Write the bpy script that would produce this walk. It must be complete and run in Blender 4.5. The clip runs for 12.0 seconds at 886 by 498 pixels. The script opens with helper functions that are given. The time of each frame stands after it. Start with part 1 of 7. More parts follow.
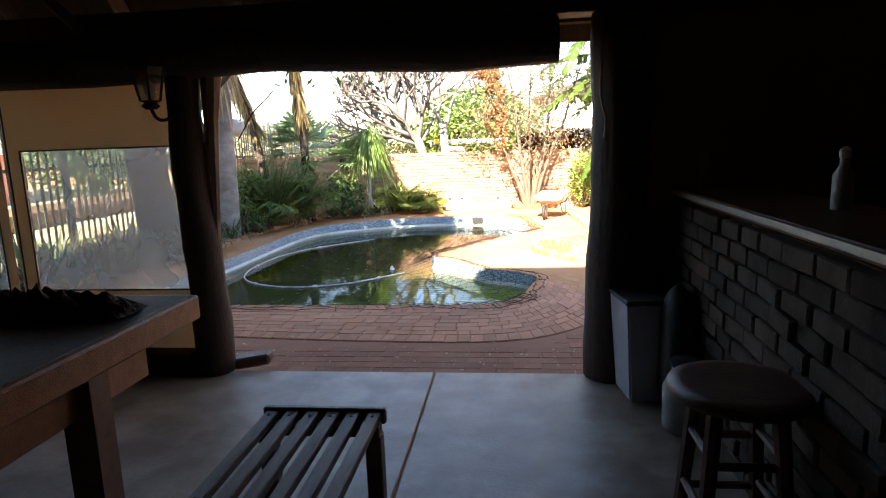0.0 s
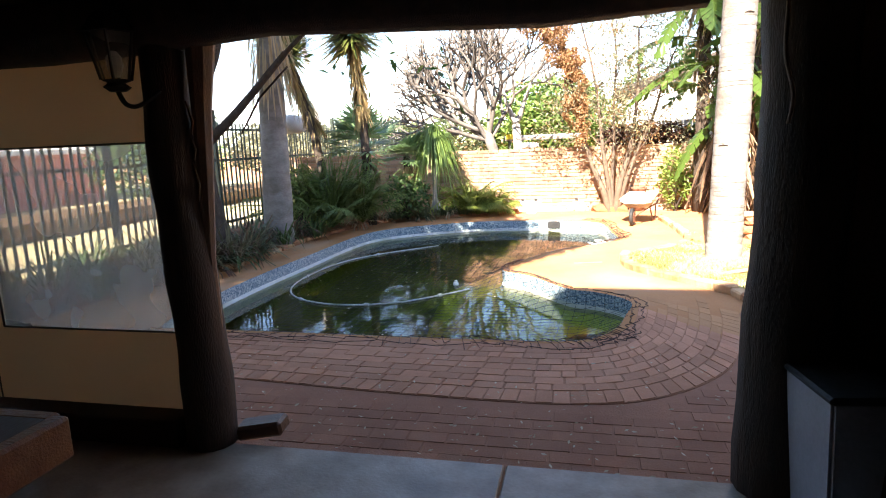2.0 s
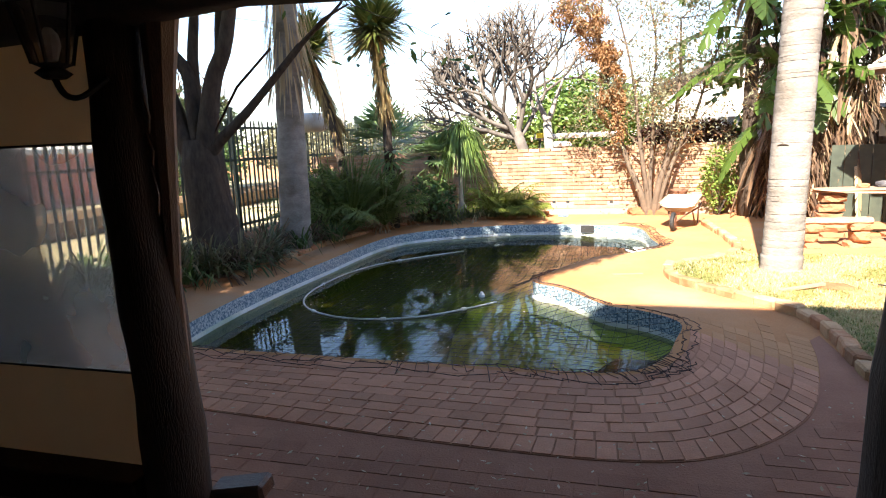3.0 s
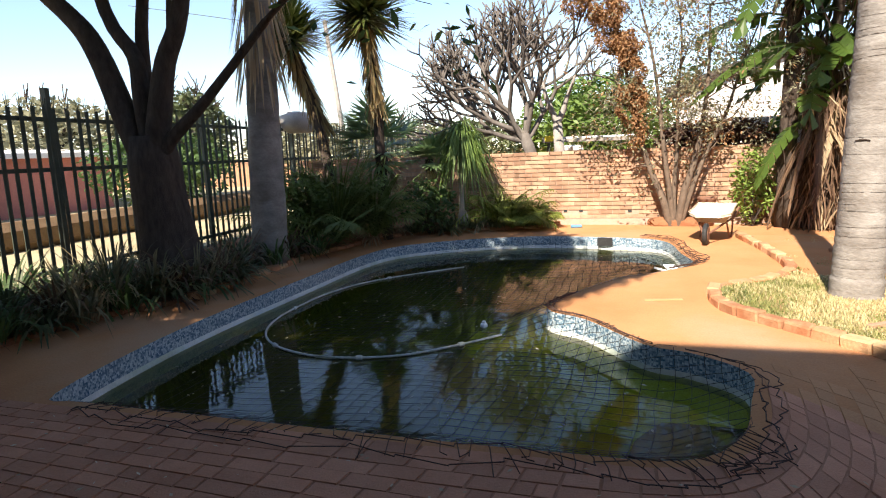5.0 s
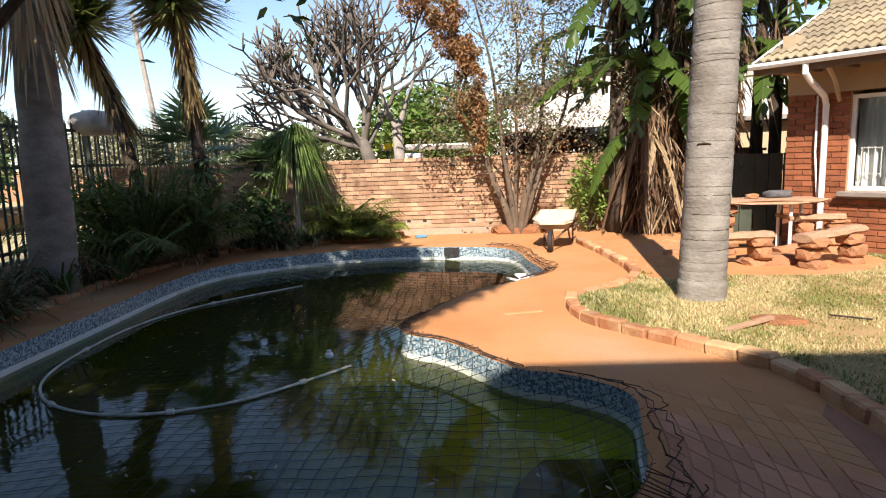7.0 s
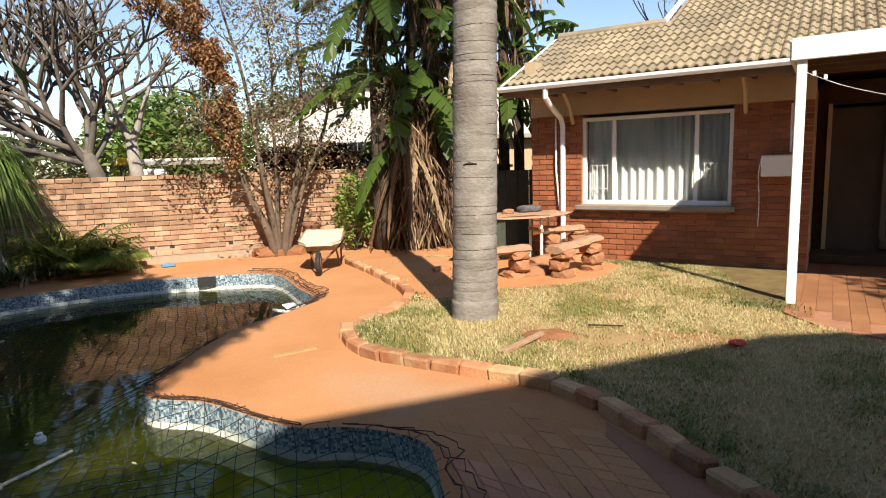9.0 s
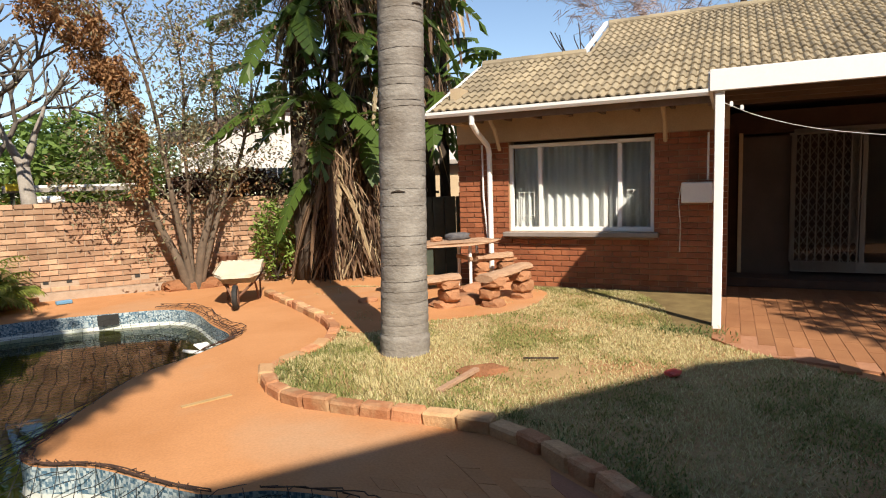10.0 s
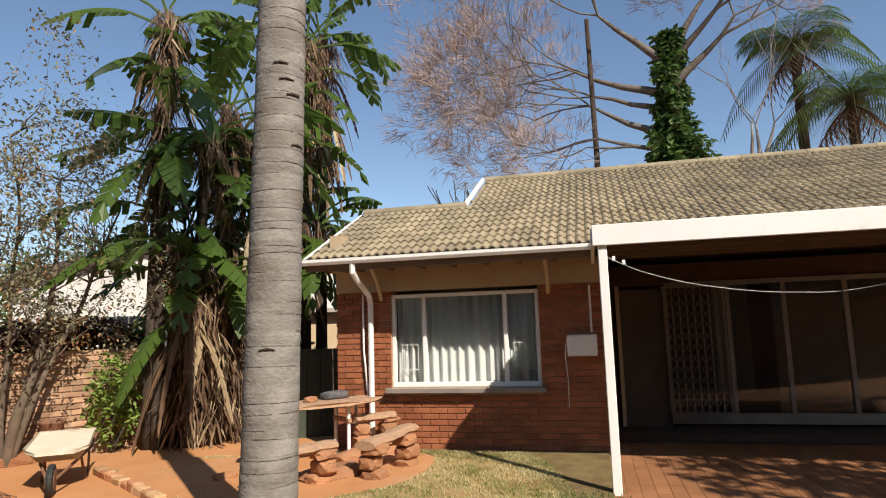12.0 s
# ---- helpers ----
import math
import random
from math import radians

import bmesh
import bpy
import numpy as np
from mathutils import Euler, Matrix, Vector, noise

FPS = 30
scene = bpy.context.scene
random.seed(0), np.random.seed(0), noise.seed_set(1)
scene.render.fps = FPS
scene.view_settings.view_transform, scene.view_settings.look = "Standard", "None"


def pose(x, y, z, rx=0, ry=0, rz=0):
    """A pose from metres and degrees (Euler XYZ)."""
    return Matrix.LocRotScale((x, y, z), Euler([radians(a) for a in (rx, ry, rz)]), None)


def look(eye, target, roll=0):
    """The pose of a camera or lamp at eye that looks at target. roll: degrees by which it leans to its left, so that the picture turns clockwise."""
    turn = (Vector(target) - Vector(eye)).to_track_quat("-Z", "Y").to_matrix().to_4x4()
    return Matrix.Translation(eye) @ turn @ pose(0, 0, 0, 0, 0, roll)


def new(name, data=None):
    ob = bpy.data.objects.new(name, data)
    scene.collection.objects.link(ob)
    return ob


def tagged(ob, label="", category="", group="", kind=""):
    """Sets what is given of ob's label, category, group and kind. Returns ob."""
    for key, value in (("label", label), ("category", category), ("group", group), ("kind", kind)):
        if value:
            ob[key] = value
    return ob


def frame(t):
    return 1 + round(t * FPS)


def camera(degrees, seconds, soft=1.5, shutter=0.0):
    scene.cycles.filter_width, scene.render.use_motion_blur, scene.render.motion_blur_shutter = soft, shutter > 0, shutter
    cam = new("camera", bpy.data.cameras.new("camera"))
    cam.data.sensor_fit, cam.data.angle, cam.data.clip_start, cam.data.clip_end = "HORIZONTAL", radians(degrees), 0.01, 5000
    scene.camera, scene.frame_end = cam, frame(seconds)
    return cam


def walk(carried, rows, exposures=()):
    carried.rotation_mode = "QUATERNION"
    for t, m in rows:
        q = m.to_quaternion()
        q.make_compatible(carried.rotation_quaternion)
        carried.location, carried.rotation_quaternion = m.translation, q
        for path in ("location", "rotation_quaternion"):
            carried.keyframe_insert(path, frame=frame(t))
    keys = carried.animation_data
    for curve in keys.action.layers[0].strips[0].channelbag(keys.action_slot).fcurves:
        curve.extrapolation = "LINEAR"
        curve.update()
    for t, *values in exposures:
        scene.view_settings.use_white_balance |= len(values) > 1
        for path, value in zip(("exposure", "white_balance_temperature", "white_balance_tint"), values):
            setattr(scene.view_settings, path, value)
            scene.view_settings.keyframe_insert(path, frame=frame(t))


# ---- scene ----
cam = camera(72.1, 12.0, soft=1.1)
PATH = [
    (0, (0.618, 0.266, 1.556), (0.384, 2.223, 1.211), -2.0),
    (0.5, (0.578, 0.557, 1.553), (0.255, 2.5, 1.207), -2.2),
    (1, (0.533, 0.859, 1.546), (0.164, 2.794, 1.198), -2.2),
    (1.5, (0.494, 1.189, 1.527), (0.102, 3.119, 1.181), -2.4),
    (2, (0.44, 1.528, 1.536), (-0.019, 3.444, 1.19), -2.4),
    (2.5, (0.362, 1.866, 1.53), (-0.143, 3.77, 1.185), -2.3),
    (3, (0.323, 2.175, 1.541), (-0.224, 4.068, 1.194), -2.4),
    (3.5, (0.294, 2.536, 1.506), (-0.271, 4.424, 1.163), -2.5),
    (5.5, (-0.033, 3.737, 1.387), (-0.585, 5.634, 1.077), -2.0),
    (6, (-0.097, 3.92, 1.381), (-0.549, 5.844, 1.074), -2.1),
    (6.5, (-0.139, 4.073, 1.365), (-0.424, 6.029, 1.061), -2.1),
    (7, (-0.147, 4.237, 1.316), (-0.186, 6.214, 1.016), -1.9),
    (7.5, (-0.163, 4.296, 1.345), (0.098, 6.254, 1.032), -1.9),
    (9.5, (-0.08, 4.913, 1.383), (0.734, 6.721, 1.126), -1.8),
    (10, (-0.033, 5.029, 1.399), (0.909, 6.781, 1.189), -1.8),
    (10.5, (0.042, 5.183, 1.425), (1.105, 6.872, 1.295), -1.6),
    (11, (0.133, 5.302, 1.446), (1.287, 6.936, 1.424), -1.8),
    (11.5, (0.179, 5.419, 1.469), (1.406, 6.995, 1.576), -1.8),
    (12, (0.21, 5.507, 1.474), (1.489, 7.023, 1.729), -1.8),
]
walk(cam, [(t, look(eye, target, roll)) for t, eye, target, roll in PATH],
     exposures=[(0.0, 3.1, 7250, 15), (2.5, 2.5, 6950, 14), (3.5, 1.95, 6950, 13), (5.5, 1.22, 6950, 15), (7.5, 0.92, 7000, 14), (9.5, 0.70, 7150, 12), (12.0, 0.38, 6950, 11)])

# ---- light ----
SUN_EL, SUN_TO = 41.5, (0.13, 0.99)          # elevation and the way the shadows fall
world = bpy.data.worlds.new("sky")
scene.world = world
world.use_nodes = True
wn = world.node_tree.nodes
sky = wn.new("ShaderNodeTexSky")
sky.sky_type, sky.sun_disc = "NISHITA", False
sky.sun_elevation = radians(SUN_EL)
sky.sun_rotation = math.atan2(-SUN_TO[0], -SUN_TO[1])
sky.air_density, sky.dust_density, sky.ozone_density = 1.0, 0.25, 3.6
world.node_tree.links.new(sky.outputs[0], wn["Background"].inputs[0])
wn["Background"].inputs[1].default_value = 0.112
sun = new("sun", bpy.data.lights.new("sun", "SUN"))
sun.data.energy, sun.data.angle, sun.data.color = 5.0, radians(0.6), (1.0, 0.94, 0.84)
_down = Vector((SUN_TO[0], SUN_TO[1], -math.tan(radians(SUN_EL)) * math.hypot(*SUN_TO)))
sun.matrix_world = Matrix.Translation((0, 0, 20)) @ _down.to_track_quat("-Z", "Y").to_matrix().to_4x4()


# ---- materials ----
def pbr(name, c1, c2, rough=0.8, scale=3.0, fine=45.0, bump=0.3, metal=0.0, rand=0.0, island=0.0, stretch=(1, 1, 1), spec=0.5, c3=None, dist=0.01, speck=0.10):
    """Two colours mixed by coarse noise, speckled by fine noise, with relief; c3: blotches of a third colour."""
    m = bpy.data.materials.new(name)
    m.use_nodes = True
    nt = m.node_tree
    N, L = nt.nodes, nt.links
    b = N["Principled BSDF"]
    geo = N.new("ShaderNodeNewGeometry")
    mp = N.new("ShaderNodeMapping")
    mp.inputs["Scale"].default_value = stretch
    L.new(geo.outputs["Position"], mp.inputs[0])

    def noise_tex(sc, det=4.0):
        t = N.new("ShaderNodeTexNoise")
        t.inputs["Scale"].default_value, t.inputs["Detail"].default_value, t.inputs["Roughness"].default_value = sc, det, 0.6
        L.new(mp.outputs[0], t.inputs["Vector"])
        return t

    def mix(kind, fac, a, c):
        x = N.new("ShaderNodeMix")
        x.data_type, x.blend_type = "RGBA", kind
        for sock, v in ((x.inputs[0], fac), (x.inputs[6], a), (x.inputs[7], c)):
            if isinstance(v, (int, float)):
                sock.default_value = v
            elif isinstance(v, tuple):
                sock.default_value = (*v[:3], 1)
            else:
                L.new(v, sock)
        return x.outputs[2]

    def ramp(src, lo, hi, a=0.0, c=1.0):
        r = N.new("ShaderNodeMapRange")
        r.inputs[1].default_value, r.inputs[2].default_value, r.inputs[3].default_value, r.inputs[4].default_value = lo, hi, a, c
        L.new(src, r.inputs[0])
        return r.outputs[0]

    n1, n2 = noise_tex(scale), noise_tex(fine, 2.0)
    col = mix("MIX", ramp(n1.outputs[0], 0.32, 0.68), c1, c2)
    if c3:
        n3 = noise_tex(scale * 0.37, 5.0)
        col = mix("MIX", ramp(n3.outputs[0], 0.52, 0.66), col, c3)
    col = mix("MULTIPLY", 1.0, col, mix("MIX", ramp(n2.outputs[0], 0.3, 0.7), (1 - speck,) * 3, (1 + speck * 0.6,) * 3))
    if rand or island:
        src = N.new("ShaderNodeObjectInfo").outputs["Random"] if rand else geo.outputs["Random Per Island"]
        k = rand or island
        g = N.new("ShaderNodeCombineColor")
        v = ramp(src, 0, 1, 1 - k, 1 + k)
        for i in range(3):
            L.new(v, g.inputs[i])
        col = mix("MULTIPLY", 1.0, col, g.outputs[0])
    L.new(col, b.inputs["Base Color"])
    L.new(ramp(n2.outputs[0], 0.2, 0.8, max(0.02, rough - 0.1), min(1, rough + 0.1)), b.inputs["Roughness"])
    b.inputs["Metallic"].default_value = metal
    b.inputs["Specular IOR Level"].default_value = spec
    if bump:
        bp = N.new("ShaderNodeBump")
        bp.inputs["Strength"].default_value, bp.inputs["Distance"].default_value = bump, dist
        L.new(n2.outputs[0], bp.inputs["Height"])
        L.new(bp.outputs[0], b.inputs["Normal"])
    return m


def leafy(name, c1, c2, through_light=0.35, rough=0.55):
    """A leaf that lets some light through; the colour varies from leaf to leaf."""
    m = bpy.data.materials.new(name)
    m.use_nodes = True
    N, L = m.node_tree.nodes, m.node_tree.links
    b, out = N["Principled BSDF"], N["Material Output"]
    geo = N.new("ShaderNodeNewGeometry")
    x = N.new("ShaderNodeMix")
    x.data_type = "RGBA"
    x.inputs[6].default_value, x.inputs[7].default_value = (*c1, 1), (*c2, 1)
    L.new(geo.outputs["Random Per Island"], x.inputs[0])
    L.new(x.outputs[2], b.inputs["Base Color"])
    b.inputs["Roughness"].default_value = rough
    tr = N.new("ShaderNodeBsdfTranslucent")
    L.new(x.outputs[2], tr.inputs[0])
    mx = N.new("ShaderNodeMixShader")
    mx.inputs[0].default_value = through_light
    L.new(b.outputs[0], mx.inputs[1])
    L.new(tr.outputs[0], mx.inputs[2])
    L.new(mx.outputs[0], out.inputs[0])
    return m


def clear_film(name, tint, gloss_ior, rough, haze=0.0, haze_col=(0.6, 0.6, 0.55), ripple=0.0, from_behind=0.5):
    """A see-through sheet: straight-through light, a Fresnel gloss, and for dull sheets some haze."""
    m = bpy.data.materials.new(name)
    m.use_nodes = True
    N, L = m.node_tree.nodes, m.node_tree.links
    N.remove(N["Principled BSDF"])
    tr, gl, fr, mx = N.new("ShaderNodeBsdfTransparent"), N.new("ShaderNodeBsdfGlossy"), N.new("ShaderNodeFresnel"), N.new("ShaderNodeMixShader")
    tr.inputs[0].default_value = (*tint, 1)
    gl.inputs["Roughness"].default_value = rough
    fr.inputs[0].default_value = gloss_ior
    base = tr.outputs[0]
    if haze:
        df, tl, m1, m2 = N.new("ShaderNodeBsdfDiffuse"), N.new("ShaderNodeBsdfTranslucent"), N.new("ShaderNodeMixShader"), N.new("ShaderNodeMixShader")
        df.inputs[0].default_value = tl.inputs[0].default_value = (*haze_col, 1)
        m1.inputs[0].default_value = from_behind
        L.new(df.outputs[0], m1.inputs[1])
        L.new(tl.outputs[0], m1.inputs[2])
        geo, nz, rg = N.new("ShaderNodeNewGeometry"), N.new("ShaderNodeTexNoise"), N.new("ShaderNodeMapRange")
        nz.inputs["Scale"].default_value = 2.5
        rg.inputs[3].default_value, rg.inputs[4].default_value = haze * 0.5, haze * 1.5
        L.new(geo.outputs["Position"], nz.inputs["Vector"])
        L.new(nz.outputs[0], rg.inputs[0])
        L.new(rg.outputs[0], m2.inputs[0])
        L.new(tr.outputs[0], m2.inputs[1])
        L.new(m1.outputs[0], m2.inputs[2])
        base = m2.outputs[0]
    if ripple:
        geo, nz, bp = N.new("ShaderNodeNewGeometry"), N.new("ShaderNodeTexNoise"), N.new("ShaderNodeBump")
        nz.inputs["Scale"].default_value, nz.inputs["Detail"].default_value = 7.0, 3.0
        bp.inputs["Strength"].default_value, bp.inputs["Distance"].default_value = ripple, 0.02
        L.new(geo.outputs["Position"], nz.inputs["Vector"])
        L.new(nz.outputs[0], bp.inputs["Height"])
        L.new(bp.outputs[0], gl.inputs["Normal"])
        L.new(bp.outputs[0], fr.inputs["Normal"])
    L.new(fr.outputs[0], mx.inputs[0])
    L.new(base, mx.inputs[1])
    L.new(gl.outputs[0], mx.inputs[2])
    L.new(mx.outputs[0], N["Material Output"].inputs[0])
    return m


M_DUST = pbr("red dust over paving", (0.45, 0.205, 0.086), (0.54, 0.265, 0.122), 0.95, 0.9, 60, 0.35, c3=(0.48, 0.285, 0.165), spec=0.15)
M_SOIL = pbr("red soil", (0.26, 0.11, 0.055), (0.34, 0.16, 0.08), 0.97, 2.5, 40, 0.8, spec=0.1, dist=0.03)
M_BANDP = pbr("dusty clay paver", (0.46, 0.212, 0.122), (0.54, 0.265, 0.16), 0.9, 4, 90, 0.4, rand=0.14, spec=0.2)
M_BANDS = pbr("dusty clay paver field", (0.46, 0.212, 0.122), (0.54, 0.265, 0.16), 0.9, 4, 90, 0.4, island=0.14, spec=0.2)
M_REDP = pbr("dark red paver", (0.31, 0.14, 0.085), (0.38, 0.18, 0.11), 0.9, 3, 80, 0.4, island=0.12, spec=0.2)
M_JOINT = pbr("joint sand", (0.34, 0.165, 0.095), (0.42, 0.21, 0.125), 1.0, 8, 80, 0.5, spec=0.1)
M_FIREB = pbr("red face brick", (0.25, 0.082, 0.04), (0.35, 0.13, 0.062), 0.85, 5, 70, 0.4, rand=0.22, spec=0.2)
M_FIREBS = pbr("red face brick far", (0.25, 0.082, 0.04), (0.35, 0.13, 0.062), 0.85, 5, 70, 0.4, island=0.22, spec=0.2)
M_WALLB = pbr("old stock brick", (0.31, 0.175, 0.11), (0.47, 0.305, 0.20), 0.9, 3, 60, 0.6, rand=0.34, spec=0.15)
M_WALLBS = pbr("old stock brick far", (0.31, 0.175, 0.11), (0.47, 0.305, 0.20), 0.9, 3, 60, 0.6, island=0.34, spec=0.15)
M_MORTAR = pbr("mortar", (0.36, 0.27, 0.20), (0.44, 0.34, 0.26), 0.95, 6, 90, 0.5, spec=0.1)
M_DARKMORT = pbr("sandy brick mortar", (0.40, 0.27, 0.17), (0.48, 0.33, 0.22), 0.95, 6, 90, 0.5, spec=0.1)
M_CONC = pbr("smoothed concrete", (0.23, 0.16, 0.11), (0.42, 0.325, 0.245), 0.40, 3.2, 50, 0.15, c3=(0.19, 0.125, 0.09), spec=0.4)
M_POLE = pbr("dark creosoted pole", (0.045, 0.028, 0.02), (0.085, 0.052, 0.035), 0.7, 3, 30, 0.6, stretch=(6, 6, 0.8))
M_POLEL = pbr("weathered split pole", (0.20, 0.125, 0.08), (0.30, 0.20, 0.14), 0.8, 4, 40, 0.5, stretch=(6, 6, 1))
M_THATCH = pbr("old thatch", (0.075, 0.05, 0.032), (0.13, 0.09, 0.055), 1.0, 6, 60, 1.0, stretch=(8, 1, 1), spec=0.1, dist=0.03)
M_PLASTER = pbr("brown plaster", (0.16, 0.11, 0.08), (0.22, 0.155, 0.11), 0.95, 2, 50, 0.3, spec=0.1)
# Grey bar brick, darkened in colour for the dim shelter interior.
M_SHADEBAR = pbr("bagged grey brick", (0.068, 0.047, 0.036), (0.118, 0.087, 0.066), 0.9, 6, 60, 0.6, rand=0.35, spec=0.2)
M_DKWOOD = pbr("dark varnished wood", (0.10, 0.045, 0.025), (0.17, 0.075, 0.04), 0.4, 3, 30, 0.3, stretch=(1, 8, 8))
M_TABLETOP = pbr("worn dark tabletop", (0.035, 0.018, 0.012), (0.07, 0.037, 0.025), 0.42, 2, 30, 0.2, stretch=(6, 1, 1), spec=0.3)
M_ORWOOD = pbr("orange-brown pine edge", (0.25, 0.088, 0.034), (0.35, 0.135, 0.053), 0.45, 4, 30, 0.3, stretch=(1, 6, 6))
M_SLAT = pbr("weathered brown slat", (0.16, 0.105, 0.085), (0.25, 0.175, 0.145), 0.5, 3, 40, 0.4, stretch=(8, 1, 1))
M_WHITE = pbr("white paint", (0.76, 0.76, 0.74), (0.82, 0.82, 0.80), 0.5, 1.2, 50, 0.04, speck=0.03)
M_CREAM = pbr("beige plaster band", (0.44, 0.33, 0.205), (0.50, 0.385, 0.25), 0.8, 2, 60, 0.15)
M_TILE = pbr("grey-tan concrete roof tile", (0.26, 0.212, 0.142), (0.345, 0.285, 0.192), 0.9, 2.2, 50, 0.4, rand=0.16, c3=(0.24, 0.20, 0.14), spec=0.2)
M_TILES = pbr("grey-tan concrete roof tile field", (0.26, 0.212, 0.142), (0.345, 0.285, 0.192), 0.9, 2.2, 50, 0.4, island=0.16, c3=(0.24, 0.20, 0.14), spec=0.2)
M_PALMB = pbr("grey ringed palm bark", (0.18, 0.16, 0.14), (0.31, 0.29, 0.26), 0.9, 3.0, 26, 0.7, stretch=(1.0, 1.0, 1.7), c3=(0.17, 0.145, 0.12), spec=0.12, speck=0.12)
M_SCAR = pbr("dark ring scar", (0.14, 0.12, 0.105), (0.22, 0.20, 0.175), 0.95, 8, 50, 0.5, spec=0.1)
M_BARK = pbr("dark rough bark", (0.055, 0.042, 0.034), (0.10, 0.078, 0.062), 0.95, 6, 40, 0.9, stretch=(3, 3, 1), spec=0.1, dist=0.02)
M_CEIL = pbr("brown veranda ceiling", (0.11, 0.07, 0.043), (0.15, 0.098, 0.062), 0.8, 3, 40, 0.2)
M_PATIO = pbr("dusty orange strip paver", (0.26, 0.115, 0.055), (0.34, 0.16, 0.078), 0.92, 2, 60, 0.4, island=0.1, spec=0.15)
M_DKGREY = pbr("dark grey bark", (0.115, 0.10, 0.088), (0.18, 0.16, 0.14), 0.9, 6, 40, 0.5, spec=0.15)
# White frames under the veranda, their shade mixed into a grey-brown.
M_FRAME = pbr("white frame greyed for shade", (0.16, 0.14, 0.12), (0.20, 0.178, 0.155), 0.6, 3, 40, 0.1)
# Brick colour carries the deep shade behind the veranda.
M_DIMBR = pbr("brown brick darkened for shade", (0.055, 0.028, 0.02), (0.075, 0.04, 0.028), 0.9, 4, 40, 0.4)
M_GREYBARK = pbr("pale grey bark", (0.26, 0.235, 0.205), (0.36, 0.33, 0.295), 0.9, 6, 40, 0.5, spec=0.15)
M_STEEL = pbr("green-black fence steel", (0.03, 0.042, 0.03), (0.055, 0.07, 0.048), 0.6, 6, 60, 0.2)
M_PWHITE = pbr("pale pool plaster", (0.56, 0.60, 0.56), (0.68, 0.70, 0.65), 0.8, 3, 40, 0.3, c3=(0.40, 0.47, 0.38))
# Bright shelf colour gives the yellow-green glow of sunlit murky water.
M_ALGAE = pbr("algae-green pool plaster", (0.58, 0.62, 0.06), (0.74, 0.74, 0.13), 0.9, 1.5, 30, 0.4, c3=(0.26, 0.31, 0.07))
# Dark basin colour stands in for the light lost in deep water.
M_POOLDARK = pbr("pool plaster darkened for depth", (0.035, 0.042, 0.014), (0.075, 0.082, 0.028), 0.95, 1.5, 30, 0.3, c3=(0.05, 0.06, 0.035))
M_WATER = clear_film("murky green water", (0.54, 0.58, 0.24), 1.48, 0.012, haze=0.04, haze_col=(0.60, 0.62, 0.04), ripple=0.06, from_behind=0.0)
M_FILM = clear_film("scuffed clear plastic", (0.95, 0.94, 0.91), 1.3, 0.10, haze=0.29, haze_col=(0.78, 0.77, 0.70))
M_GLASS = clear_film("window glass", (0.94, 0.96, 0.95), 1.5, 0.01)
M_NET = pbr("black netting", (0.012, 0.012, 0.012), (0.03, 0.03, 0.028), 0.7, 10, 50, 0.0)


def mosaic():
    """Small blue, grey and white pool tiles."""
    m = pbr("blue mosaic", (0.10, 0.17, 0.23), (0.18, 0.27, 0.33), 0.3, 5, 50, 0.1)
    N, L = m.node_tree.nodes, m.node_tree.links
    v, geo, r = N.new("ShaderNodeTexVoronoi"), N.new("ShaderNodeNewGeometry"), N.new("ShaderNodeValToRGB")
    v.inputs["Scale"].default_value, v.inputs["Randomness"].default_value = 62.0, 0.15
    L.new(geo.outputs["Position"], v.inputs["Vector"])
    L.new(v.outputs["Color"], r.inputs[0])
    e = r.color_ramp.elements
    e[0].color, e[0].position = (0.07, 0.145, 0.21, 1), 0.25
    e[1].color, e[1].position = (0.46, 0.54, 0.56, 1), 0.78
    L.new(r.outputs[0], N["Principled BSDF"].inputs["Base Color"])
    return m


M_MOSAIC = mosaic()


# ---- mesh helpers ----
def finish(name, bm, material, smooth=False):
    me = bpy.data.meshes.new(name)
    bm.to_mesh(me)
    bm.free()
    me.materials.append(material)
    if smooth:
        me.polygons.foreach_set("use_smooth", [True] * len(me.polygons))
    return me


def part(name, bm, material, parent, label="", smooth=False):
    ob = new(name, bm if isinstance(bm, bpy.types.Mesh) else finish(name, bm, material, smooth))
    ob.parent = parent
    if label:
        ob["label"] = label
    return ob


def solo(name, bm, material, label, category, kind="", group="", smooth=False, m=None):
    ob = new(name, bm if isinstance(bm, bpy.types.Mesh) else finish(name, bm, material, smooth))
    if m is not None:
        ob.matrix_world = m
    return tagged(ob, label, category, group, kind)


def thing(name, m, label, category, group="", kind=""):
    ob = new(name)
    ob.empty_display_size = 0.1
    ob.matrix_world = m
    return tagged(ob, label, category, group, kind)


def box(bm, c, s, rz=0.0, bevel=0.0, rx=0.0, ry=0.0):
    g = bmesh.ops.create_cube(bm, size=1.0, matrix=Matrix.LocRotScale(Vector(c), Euler((radians(rx), radians(ry), radians(rz))), Vector(s)))
    if bevel:
        edges = list({e for v in g["verts"] for e in v.link_edges})
        bmesh.ops.bevel(bm, geom=edges, offset=bevel, segments=1, affect="EDGES", clamp_overlap=True)
    return bm


def cube(c, s, rz=0.0, bevel=0.0, rx=0.0, ry=0.0):
    return box(bmesh.new(), c, s, rz, bevel, rx, ry)


